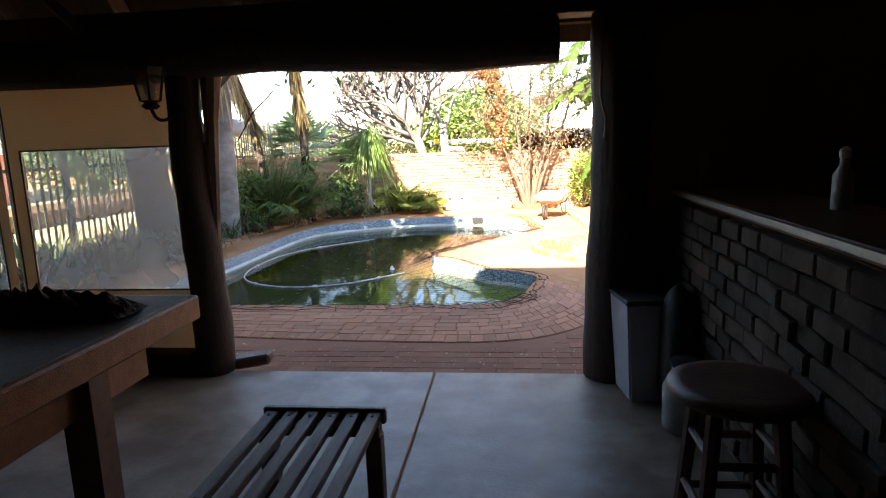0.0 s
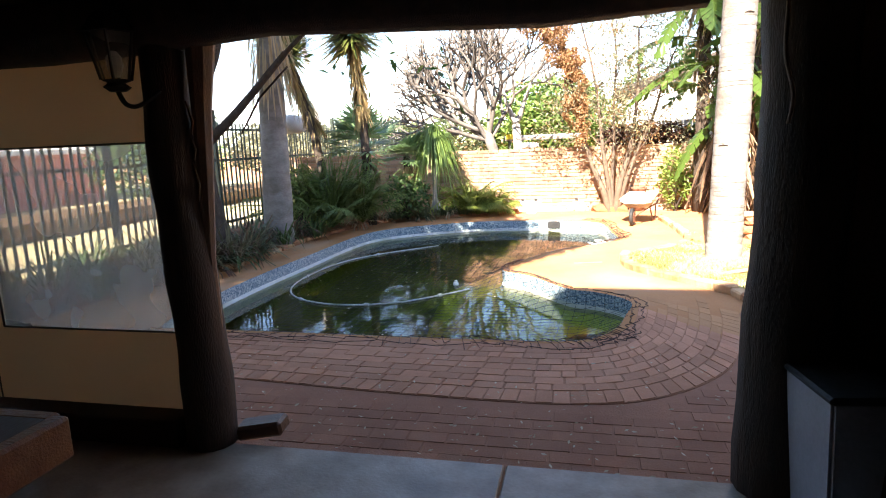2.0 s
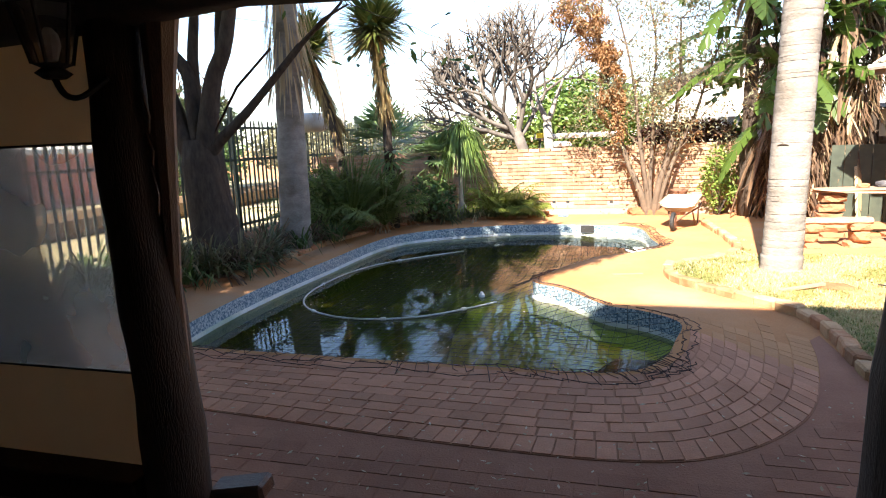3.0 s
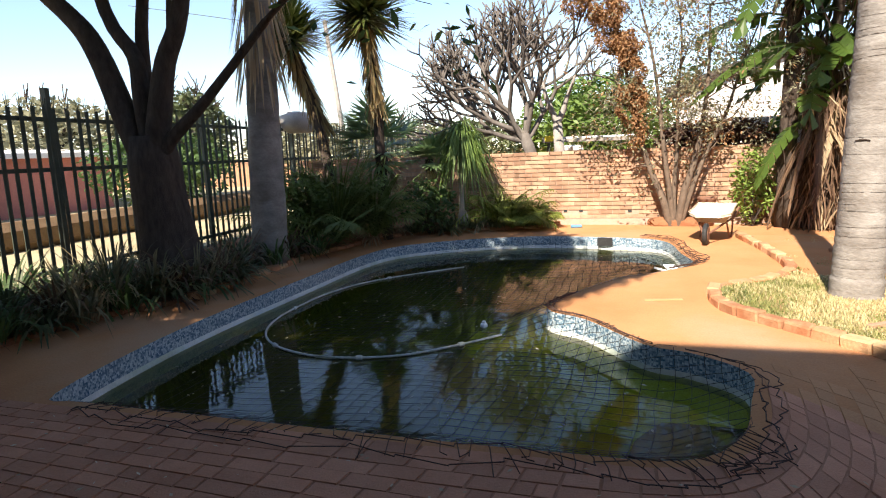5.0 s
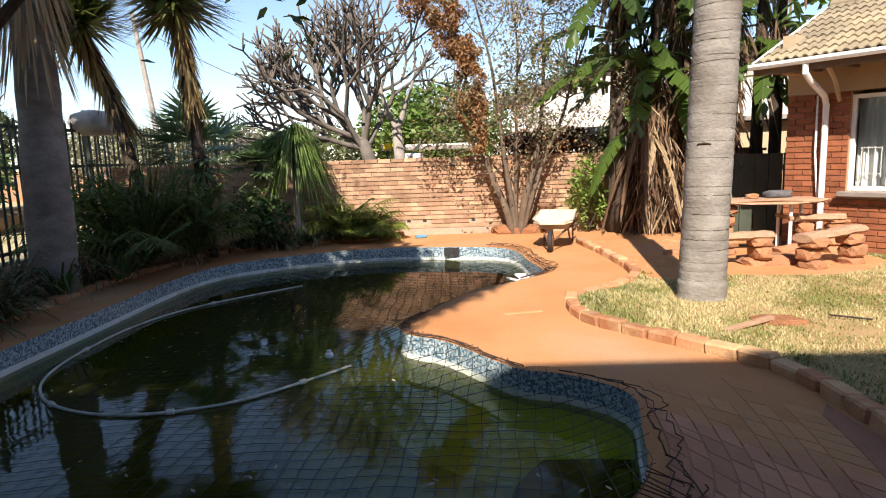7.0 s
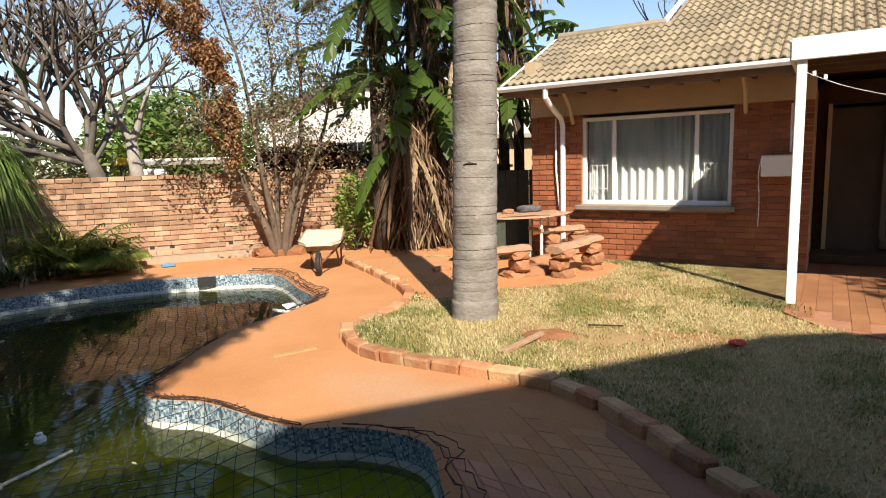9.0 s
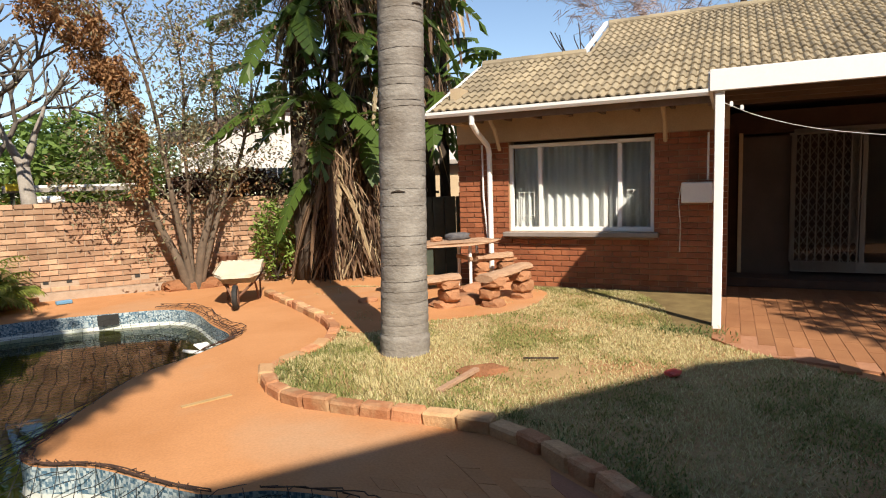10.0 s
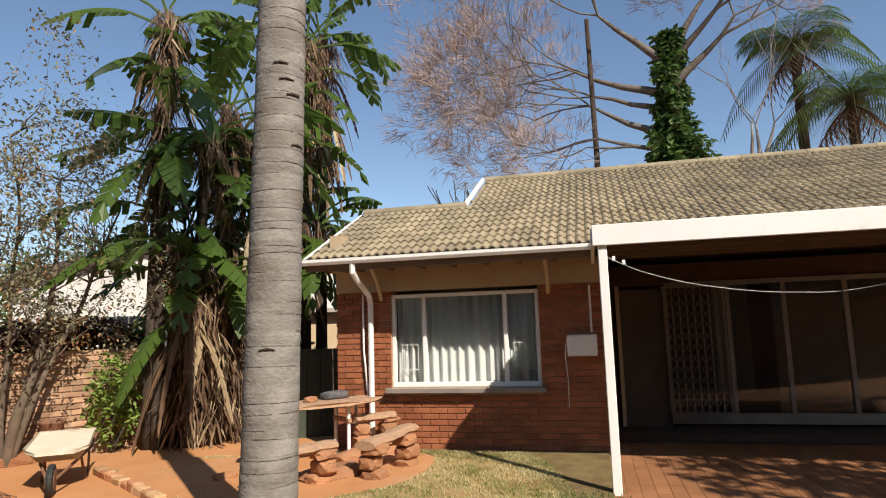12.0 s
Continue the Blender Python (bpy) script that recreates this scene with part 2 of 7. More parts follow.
def tube(bm, pts, radii, n=8, cap=True):
    """A tapered tube along a line of points."""
    pts = [Vector(p) for p in pts]
    rings, side = [], None
    for i, p in enumerate(pts):
        d = (pts[min(i + 1, len(pts) - 1)] - pts[max(i - 1, 0)]).normalized()
        side = d.orthogonal().normalized() if side is None else (side - d * side.dot(d)).normalized()
        up = d.cross(side)
        r = radii[i] if isinstance(radii, (list, tuple)) else radii
        rings.append([bm.verts.new(p + (side * math.cos(a) + up * math.sin(a)) * r) for a in (2 * math.pi * k / n for k in range(n))])
    for a, b in zip(rings, rings[1:]):
        for k in range(n):
            bm.faces.new((a[k], a[(k + 1) % n], b[(k + 1) % n], b[k]))
    if cap:
        bm.faces.new(rings[0][::-1])
        bm.faces.new(rings[-1])
    return bm


def lathe(bm, profile, n=20, c=(0, 0)):
    """Turned shape: rows of (radius, height)."""
    rings = [[bm.verts.new((c[0] + r * math.cos(2 * math.pi * k / n), c[1] + r * math.sin(2 * math.pi * k / n), z)) for k in range(n)] for r, z in profile]
    for a, b in zip(rings, rings[1:]):
        for k in range(n):
            bm.faces.new((a[k], a[(k + 1) % n], b[(k + 1) % n], b[k]))
    bm.faces.new(rings[0][::-1])
    bm.faces.new(rings[-1])
    return bm


def quad(bm, pts):
    return bm.faces.new([bm.verts.new(p) for p in pts])


def leaf(bm, p, d, length, width, droop=0.0, segs=2, up=None, fold=0.0):
    """A pointed blade that starts at p along d, drooping towards its tip."""
    p, d = Vector(p), Vector(d).normalized()
    side = d.cross(Vector(up) if up else Vector((0, 0, 1)))
    side = side.normalized() if side.length > 1e-4 else Vector((1, 0, 0))
    prev = None
    segs = max(2, segs)
    for i in range(segs + 1):
        k = i / segs
        w = width * min(1.0, 0.35 + 2.6 * k) * (1 - k) ** 0.45 * 1.25 if i else width * 0.3
        q = p + d * (length * k) + Vector((0, 0, -droop * length * k * k))
        row = [bm.verts.new(q)] if i == segs else [bm.verts.new(q - side * w), bm.verts.new(q + side * w)]
        if prev:
            bm.faces.new((prev[0], prev[1], row[-1], row[0]) if len(row) == 2 else (prev[0], prev[1], row[0]))
        prev = row


def rnd(a, b):
    return random.uniform(a, b)


def smooth_line(pts, n, closed=False):
    """Catmull-Rom through pts."""
    P = [Vector((*p, 0)) if len(p) == 2 else Vector(p) for p in pts]
    out, m = [], len(P)
    for i in range(m if closed else m - 1):
        a, b, c, d = (P[(i + k) % m] if closed else P[max(0, min(m - 1, i + k))] for k in (-1, 0, 1, 2))
        for j in range(n):
            t = j / n
            out.append(0.5 * (2 * b + (c - a) * t + (2 * a - 5 * b + 4 * c - d) * t * t + (3 * b - a - 3 * c + d) * t ** 3))
    if not closed:
        out.append(P[-1])
    return out


def prism(poly, z0, z1):
    """A flat polygon raised into a slab."""
    bm = bmesh.new()
    lo = [bm.verts.new((p[0], p[1], z0)) for p in poly]
    hi = [bm.verts.new((p[0], p[1], z1)) for p in poly]
    for i in range(len(poly)):
        j = (i + 1) % len(poly)
        bm.faces.new((lo[i], lo[j], hi[j], hi[i]))
    bm.faces.new(hi)
    bm.faces.new(lo[::-1])
    bmesh.ops.recalc_face_normals(bm, faces=bm.faces[:])
    return bm


# ---- ground, pool, paving ----
G = -0.12                                     # level of the yard; the thatched shelter's floor is 0
WATER_Z = -0.32
POOL = smooth_line([(-3.62, 6.52), (-3.3, 6.44), (-2.4, 6.42), (-1.3, 6.40), (-0.3, 6.40), (0.35, 6.44), (0.66, 6.75), (0.80, 7.25), (0.87, 7.72), (0.56, 8.06),
                    (0.23, 8.22), (-0.23, 8.84), (-0.56, 9.08), (-0.57, 9.45), (0.0, 10.6), (0.52, 11.06), (0.93, 11.58), (0.86, 12.3), (0.68, 13.5), (-0.15, 13.86),
                    (-1.44, 13.94), (-2.65, 13.45), (-3.46, 12.75), (-3.72, 11.8), (-3.78, 10.2), (-3.83, 8.9), (-3.8, 7.7)], 4, closed=True)


def ground_sheet():
    bm = bmesh.new()
    outer = [bm.verts.new((x, y, G)) for x, y in ((-900, -900), (900, -900), (900, 900), (-900, 900))]
    inner = [bm.verts.new((p.x, p.y, G)) for p in POOL]
    edges = [bm.edges.new((a, b)) for loop in (outer, inner) for a, b in zip(loop, loop[1:] + loop[:1])]
    bmesh.ops.triangle_fill(bm, edges=edges, use_beauty=True)
    for f in bm.faces:
        if f.normal.z < 0:
            f.normal_flip()
    return bm


solo("ground", ground_sheet(), M_DUST, "orange-red dusty ground and paving round the pool", "ground", "structure")


def pool_band(z0, z1, inset0=0.0, inset1=0.0):
    bm = bmesh.new()
    c = Vector((-1.4, 9.8, 0))
    rows = []
    for z, k in ((z0, inset0), (z1, inset1)):
        rows.append([bm.verts.new((p.x + (c - p).normalized().x * k, p.y + (c - p).normalized().y * k, z)) for p in POOL])
    n = len(POOL)
    for i in range(n):
        bm.faces.new((rows[0][i], rows[0][(i + 1) % n], rows[1][(i + 1) % n], rows[1][i]))
    return bm


pool = thing("swimming_pool", pose(-1.4, 9.8, G), "neglected freeform swimming pool with blue mosaic edge and green water", "pool", kind="structure")
back = Matrix.Translation((1.4, -9.8, -G))


def pooled(name, bm, material, label):
    bm.transform(back)
    return part(name, bm, material, pool, label)


pooled("tile_band", pool_band(G + 0.002, -0.275), M_MOSAIC, "blue and white mosaic waterline tiles")
pooled("plaster_lip", pool_band(-0.275, -0.42, 0.0, 0.05), M_PWHITE, "pale scummy plaster rim")
pooled("basin_wall", pool_band(-0.42, -1.25, 0.05, 0.45), M_POOLDARK, "dark algae-covered plaster wall")

fl = bmesh.new()
fl.faces.new([fl.verts.new((p.x, p.y, -1.2)) for p in POOL])
bmesh.ops.triangulate(fl, faces=fl.faces[:])
pooled("basin_floor", fl, M_POOLDARK, "dark green basin floor")
# sloping shelf added under water round the peninsula for the glow of sunlit murk
shelf = bmesh.new()
rows = []
for i, p in enumerate(POOL):
    if not (p.x > -0.75 and 7.3 < p.y < 11.2):
        continue
    t = (POOL[(i + 2) % len(POOL)] - POOL[i - 2]).normalized()
    inward = Vector((-t.y, t.x, 0))
    rows.append([shelf.verts.new((p.x + inward.x * w, p.y + inward.y * w, z)) for w, z in ((0.02, -0.36), (0.3, -0.38), (0.55, -0.41), (0.8, -0.50), (1.0, -0.85), (1.1, -1.22))])
for a, b in zip(rows, rows[1:]):
    for k in range(5):
        shelf.faces.new((a[k], b[k], b[k + 1], a[k + 1]))
pooled("shelf", shelf, M_ALGAE, "yellow-green shelf added for the glow of sunlit murky water")
wt = bmesh.new()
wt.faces.new([wt.verts.new((p.x, p.y, WATER_Z)) for p in POOL])
bmesh.ops.triangulate(wt, faces=wt.faces[:])
if wt.faces[:] and sum(f.normal.z for f in wt.faces) < 0:
    bmesh.ops.reverse_faces(wt, faces=wt.faces[:])
solo("water", wt, M_WATER, "still dark green pool water with reflections", "water", "structure")

# shelter floor: two cast bays with a joint
for i, (x0, x1) in enumerate(((-8.0, 0.055), (0.067, 4.25))):
    solo("floor" if i == 0 else "floor_2", cube(((x0 + x1) / 2, -0.45, -0.11), (x1 - x0, 9.32, 0.22), 0, 0.006), M_CONC, "smoothed grey concrete floor bay with brown stains", "floor", "structure")
solo("floor_joint", cube((0.061, -0.45, -0.12), (0.012, 9.3, 0.22)), M_JOINT, "dark dirt-filled joint in the concrete", "floor joint", "structure")

# lawn
LAWN = smooth_line([(1.98, 6.0), (1.97, 6.9), (2.0, 7.4), (1.95, 7.97), (1.72, 8.34), (1.37, 8.78), (1.02, 9.26), (0.93, 9.7), (1.03, 10.09), (1.57, 10.5), (1.95, 11.3),
                    (1.96, 12.6), (1.86, 13.8)], 6)
lawn_poly = [(p.x + 0.04, p.y) for p in LAWN] + [(2.8, 13.9), (3.5, 13.2), (4.4, 12.6), (5.0, 11.95), (5.9, 10.75), (5.5, 10.0), (4.75, 9.1), (4.55, 8.3), (4.6, 7.2), (4.8, 6.0)]
solo("lawn_soil", prism(lawn_poly, G - 0.05, G + 0.045), pbr("sandy lawn soil", (0.35, 0.235, 0.115), (0.42, 0.29, 0.15), 0.97, 2.0, 40, 0.8, c3=(0.38, 0.19, 0.095), spec=0.1, dist=0.02), "bare red soil under the thin lawn", "soil", "structure")

# planting bed on the fence side and along the back wall
BED = smooth_line([(-4.9, 2.0), (-5.0, 5.0), (-5.0, 7.0), (-4.85, 7.9), (-4.7, 8.6), (-4.5, 9.2), (-4.48, 10.4), (-4.45, 12.0), (-3.9, 13.9), (-2.85, 14.65), (-1.6, 15.0), (-1.2, 15.3), (-1.15, 15.58)], 5)
solo("bed_soil", prism([(p.x - 0.06, p.y + 0.02) for p in BED] + [(-6.75, 15.58), (-6.75, 2.0)], G - 0.05, G + 0.06), M_SOIL, "dark red soil of the planting bed", "soil", "structure")

# ---- back garden wall ----
wall_b = solo("wall_north", cube((-0.6, 15.82, 0.54), (12.4, 0.2, 1.40)), M_MORTAR, "old brick garden wall with sandy mortar", "wall", "structure")
solo("wall_north_2", cube((0.6, 15.60, G + 0.05), (3.5, 0.14, 0.12)), M_MORTAR, "low ledge at the foot of the garden wall", "ledge", "structure")

# ---- shelter: posts, beam, roof, walls ----
def post_log(name, base, top, r0, r1, label):
    bm = bmesh.new()
    b, t = Vector(base), Vector(top)
    pts, rad = [], []
    for i in range(13):
        k = i / 12
        pts.append(b.lerp(t, k) + Vector((0.012 * math.sin(7 * k + r0 * 90), 0.012 * math.cos(5 * k), 0)))
        rad.append(r0 + (r1 - r0) * k + 0.006 * math.sin(23 * k + r1 * 40))
    tube(bm, pts, rad, 14)
    return solo(name, bm, M_POLE, label, "post", smooth=True, group="shelter posts")


post_log("timber_post", (-1.515, 4.20, 0), (-1.56, 4.22, 2.16), 0.136, 0.108, "dark round timber post on the concrete floor")
post_log("timber_post", (1.25, 4.20, 0), (1.27, 4.2, 2.30), 0.18, 0.165, "thick dark timber post beside the bin")
bm = bmesh.new()
tube(bm, [(-7.8 + 8.7 * k / 14, 4.2 + 0.015 * math.sin(k), 2.165 + 0.02 * math.sin(k * 1.3)) for k in range(15)], [0.15 + 0.012 * math.sin(k * 2.1) for k in range(15)], 14)
solo("beam", bm, M_POLE, "thick dark log beam over the opening", "beam", "structure", smooth=True)
solo("beam_2", cube((-0.7, 4.22, 2.37), (9.4, 0.2, 0.16), 0, 0.01), M_POLE, "dark wall plate above the log beam", "beam", "structure")
EAVE, RIDGE = (4.95, 2.24), (0.35, 6.66)


def roof_slab(name, y0, z0, y1, z1, xa, xb, label):
    """A thatch slope from the eave to the ridge; the ends slant in towards the ridge."""
    bm = bmesh.new()
    d = Vector((0, y1 - y0, z1 - z0)).normalized()
    nrm = Vector((0, -d.z, d.y)) * (1 if y1 < y0 else -1)
    nrm = nrm if nrm.z > 0 else -nrm
    lo = [bm.verts.new(p) for p in ((xa[0], y0, z0), (xb[0], y0, z0), (xb[1], y1, z1), (xa[1], y1, z1))]
    hi = [bm.verts.new(v.co + nrm * 0.22) for v in lo]
    bm.faces.new(lo[::-1])
    bm.faces.new(hi)
    for i in range(4):
        j = (i + 1) % 4
        bm.faces.new((lo[i], lo[j], hi[j], hi[i]))
    bmesh.ops.recalc_face_normals(bm, faces=bm.faces[:])
    return solo(name, bm, M_THATCH, label, "roof", "structure")


roof_slab("ceiling", EAVE[0], EAVE[1], RIDGE[0], RIDGE[1], (-8.6, -6.5), (4.55, 2.95), "steep dark thatch underside of the shelter roof")
roof_slab("ceiling_2", -4.9, 1.7, RIDGE[0], RIDGE[1], (-8.6, -6.5), (4.55, 2.95), "rear thatch slope of the shelter roof")
bm = bmesh.new()
for (x0, x1) in ((4.55, 2.95), (-8.6, -6.5)):
    quad(bm, ((x0, EAVE[0], EAVE[1]), (x0, -4.9, 1.7), (x1, RIDGE[0], RIDGE[1])))
bmesh.ops.solidify(bm, geom=bm.faces[:], thickness=0.2)
solo("ceiling_3", bm, M_THATCH, "thatch hip ends of the shelter roof", "roof", "structure")
solo("wall_south", cube((-1.95, -4.95, 1.0), (12.0, 0.2, 2.2)), M_PLASTER, "dark brown plastered rear wall", "wall", "structure")
solo("wall_west", cube((-7.9, -0.3, 1.25), (0.2, 9.3, 2.5)), M_PLASTER, "dark brown plastered side wall", "wall", "structure")
solo("wall_east", cube((4.15, -0.3, 1.1), (0.2, 9.3, 2.2)), M_PLASTER, "dark brown plastered wall behind the bar", "wall", "structure")
solo("wall_front_2", cube((-4.7, 4.17, 0.08), (6.1, 0.16, 0.155), 0, 0.01), M_DIMBR, "low dark brick plinth under the canvas blind", "wall", "structure")
solo("wall_front", cube((2.64, 4.26, 1.15), (2.8, 0.14, 2.3)), M_PLASTER, "dark plastered front wall beside the opening", "wall", "structure")


# ---- house ----
HM = Matrix(((0.593, 0.805, 0, 5.2), (-0.805, 0.593, 0, 11.96), (0, 0, 1, 0), (0, 0, 0, 1)))   # x along the front wall, y into the house
house = thing("house", HM, "single-storey red brick house with tiled roof and white veranda", "house")


def hp(name, bm, material, label="", parent=None):
    return part(name, bm, material, parent or house, label)


WS0, WS1, WZ0, WZ1 = -0.40, 1.58, 0.70, 1.93
wb = bmesh.new()
for c, s in (((-0.79, 0.13, 0.90), (0.78, 0.2, 2.16)), ((0.59, 0.13, 0.26), (1.98, 0.2, 0.88)), ((2.015, 0.13, 0.90), (0.87, 0.2, 2.16)),
             ((-1.08, 3.2, 0.99), (0.2, 5.94, 2.34)), ((2.35, 0.78, 0.99), (0.2, 1.1, 2.34))):
    box(wb, c, s)
front_wall = hp("wall", wb, M_DARKMORT, "red face-brick wall")
hp("lintel_band", cube((0.635, 0.12, 2.165), (3.64, 0.24, 0.37)), M_CREAM, "beige plaster band under the eave")
# walls and floor behind the veranda, with its shade put into their colour
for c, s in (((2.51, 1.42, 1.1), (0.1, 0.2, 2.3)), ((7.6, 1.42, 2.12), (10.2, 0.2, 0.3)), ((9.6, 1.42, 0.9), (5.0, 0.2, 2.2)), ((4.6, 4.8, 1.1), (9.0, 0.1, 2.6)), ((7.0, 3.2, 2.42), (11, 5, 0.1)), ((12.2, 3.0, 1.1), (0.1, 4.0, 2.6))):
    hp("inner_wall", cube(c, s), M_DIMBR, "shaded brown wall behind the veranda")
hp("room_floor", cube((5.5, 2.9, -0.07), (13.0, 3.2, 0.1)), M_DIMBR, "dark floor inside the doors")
# roof: lower part on the west end, higher main part with a white barge board
SL = 0.455


def roof_z(o):
    return 2.40 + SL * (o + 0.62)


def slope_slab(s0, s1, o0, o1, t=0.05):
    bm = bmesh.new()
    v = [bm.verts.new((s, o, roof_z(o) - 0.03 - k)) for k in (0, t) for s, o in ((s0, o0), (s1, o0), (s1, o1), (s0, o1))]
    for f in ((0, 1, 2, 3), (7, 6, 5, 4), (0, 4, 5, 1), (1, 5, 6, 2), (2, 6, 7, 3), (3, 7, 4, 0)):
        bm.faces.new([v[i] for i in f])
    return bm


roof = hp("roof", slope_slab(-1.32, 12.5, -0.62, 1.45), M_TILES, "grey-tan concrete tile roof")
hp("roof_upper", slope_slab(0.42, 12.5, 1.45, 3.25), M_TILES, "grey-tan concrete tile roof")
rr = bmesh.new()
for s0, s1, o0 in ((-1.32, 0.42, 1.45), (0.42, 12.5, 3.25)):
    quad(rr, ((s0, o0, roof_z(o0) - 0.03), (s1, o0, roof_z(o0) - 0.03), (s1, o0 + 4.0, roof_z(o0) - 1.9), (s0, o0 + 4.0, roof_z(o0) - 1.9)))
quad(rr, ((0.42, 1.45, roof_z(1.45) - 0.1), (0.42, 3.25, roof_z(3.25) - 0.05), (0.42, 5.2, roof_z(3.25) - 0.9), (0.42, 5.2, 2.0)))
hp("roof_rear", rr, M_TILES)
hp("gable", cube((-1.08, 1.45, 2.5), (0.16, 3.4, 0.5)), M_CREAM, "beige gable wall")
bb = bmesh.new()
tube(bb, [(0.40, 1.42, roof_z(1.42) + 0.05), (0.40, 3.25, roof_z(3.25) + 0.05)], 0.038, 4)
hp("barge_board", bb, M_WHITE, "white barge board")
bb = bmesh.new()
tube(bb, [(-1.34, -0.62, roof_z(-0.62) - 0.02), (-1.34, 1.45, roof_z(1.45) - 0.02)], 0.042, 4)
hp("verge_board", bb, M_WHITE, "white verge board")
# gutter: half-round channel, with downpipe
gt = bmesh.new()
prof = [(-0.06, 0.05), (-0.058, 0.0), (-0.03, -0.045), (0.03, -0.045), (0.058, 0.0), (0.06, 0.05), (0.048, 0.05), (0.046, 0.0), (0.022, -0.035), (-0.022, -0.035), (-0.046, 0.0), (-0.048, 0.05)]
ra, rb2 = ([gt.verts.new((s, -0.66 + a * 0.8, 2.345 + b * 0.75)) for a, b in prof] for s in (-1.38, 2.30))
for k in range(len(prof)):
    gt.faces.new((ra[k], ra[(k + 1) % len(prof)], rb2[(k + 1) % len(prof)], rb2[k]))
gt.faces.new(ra)
gt.faces.new(rb2[::-1])
hp("gutter", gt, M_WHITE, "white painted gutter")
hp("fascia", cube((0.5, -0.585, 2.30), (3.7, 0.03, 0.13)), M_PLASTER, "dark brown fascia board")
so = bmesh.new()
box(so, (0.5, -0.29, 2.352), (3.7, 0.58, 0.02))
for k in range(9):
    box(so, (-1.2 + k * 0.43, -0.3, 2.30), (0.05, 0.55, 0.09))
hp("soffit", so, M_PLASTER, "dark rafters under the eave")
dp = bmesh.new()
tube(dp, [(-0.68, -0.64, 2.31), (-0.68, -0.64, 2.2), (-0.67, -0.5, 2.1), (-0.66, -0.12, 1.93), (-0.66, -0.06, 1.82), (-0.66, -0.06, 0.1)], 0.038, 10)
hp("downpipe", dp, M_WHITE, "white downpipe")
dc = bmesh.new()
tube(dc, [(-0.78, -0.03, 1.95), (-0.775, -0.03, 1.2), (-0.72, -0.03, 0.6)], 0.014, 6)
hp("cable", dc, M_WHITE, "white conduit")
for s in (-0.50, 1.72):
    bk = bmesh.new()
    tube(bk, [(s, -0.5, 2.3), (s + 0.01, -0.28, 2.12), (s, -0.07, 1.86)], 0.028, 6)
    hp("bracket", bk, M_CREAM, "wooden eave bracket")

# window with frame, panes, curtains, burglar bars and sill
window = hp("window", cube(((WS0 + WS1) / 2, 0.21, WZ0 + 0.015), (WS1 - WS0, 0.04, 0.03)), M_WHITE, "wide white steel window with drawn curtains")
wf = bmesh.new()
midz = (WZ0 + WZ1) / 2
for c, s in (((WS0 + 0.025, 0.09, midz), (0.05, 0.07, WZ1 - WZ0)), ((WS1 - 0.025, 0.09, midz), (0.05, 0.07, WZ1 - WZ0)), (((WS0 + WS1) / 2, 0.09, WZ1 - 0.025), (WS1 - WS0 - 0.1, 0.07, 0.05)),
             (((WS0 + WS1) / 2, 0.09, WZ0 + 0.03), (WS1 - WS0 - 0.1, 0.07, 0.06)), ((WS0 + 0.45, 0.09, midz), (0.055, 0.06, WZ1 - WZ0 - 0.1)), ((WS1 - 0.44, 0.09, midz), (0.055, 0.06, WZ1 - WZ0 - 0.1))):
    box(wf, c, s, 0, 0.006)
hp("window_frame", wf, M_WHITE, "white steel window frame", window)
for a, b in ((WS0 + 0.05, WS0 + 0.42), (WS0 + 0.48, WS1 - 0.47), (WS1 - 0.41, WS1 - 0.05)):
    pn = hp("pane", cube(((a + b) / 2, 0.10, midz), (b - a, 0.004, WZ1 - WZ0 - 0.1)), M_GLASS, "", window)
    pn.visible_shadow = False
hp("window_sill", cube(((WS0 + WS1) / 2, -0.03, WZ0 - 0.035), (WS1 - WS0 + 0.12, 0.17, 0.065), 0, 0.008), pbr("grey sill tile", (0.20, 0.17, 0.15), (0.27, 0.23, 0.2), 0.7, 4, 60, 0.2), "grey sill", window)
M_CURT = leafy("grey-white curtain", (0.76, 0.77, 0.78), (0.80, 0.81, 0.82), 0.2, 0.9)
cu = bmesh.new()
n = 150
rows = [[cu.verts.new((WS0 + 0.04 + (WS1 - WS0 - 0.08) * k / n, 0.20 + 0.035 * math.sin(k * 0.62 + 0.9 * math.sin(k * 0.11)) * (0.5 + 0.5 * abs(math.sin(k * 0.05))), z)) for k in range(n + 1)] for z in (WZ0 + 0.04, WZ1)]
for k in range(n):
    cu.faces.new((rows[0][k], rows[0][k + 1], rows[1][k + 1], rows[1][k]))
hp("curtain", cu, M_CURT, "grey-white pleated curtain", window)
for s0 in (WS0 + 0.06, WS1 - 0.40):
    for k, (za, zb) in enumerate(((0.80, 1.42), (0.9, 1.28), (0.78, 1.40), (0.88, 1.36))):
        hp("burglar_bar", tube(bmesh.new(), [(s0 + 0.05 + 0.075 * k, 0.145, za), (s0 + 0.05 + 0.075 * k, 0.145, zb)], 0.006, 5), M_WHITE, "white burglar bar", window)
    for z in (0.92, 1.25):
        hp("burglar_bar", tube(bmesh.new(), [(s0 + 0.03, 0.145, z), (s0 + 0.3, 0.145, z)], 0.006, 5), M_WHITE, "white burglar bar", window)
hp("inner_blind", cube((0.6, 0.9, 1.2), (2.4, 0.02, 2.0)), M_PLASTER, "dark room behind the curtain")
hp("conduit", tube(bmesh.new(), [(2.22, -0.03, 1.94), (2.22, -0.03, 1.36)], 0.014, 6), M_WHITE, "thin white conduit")
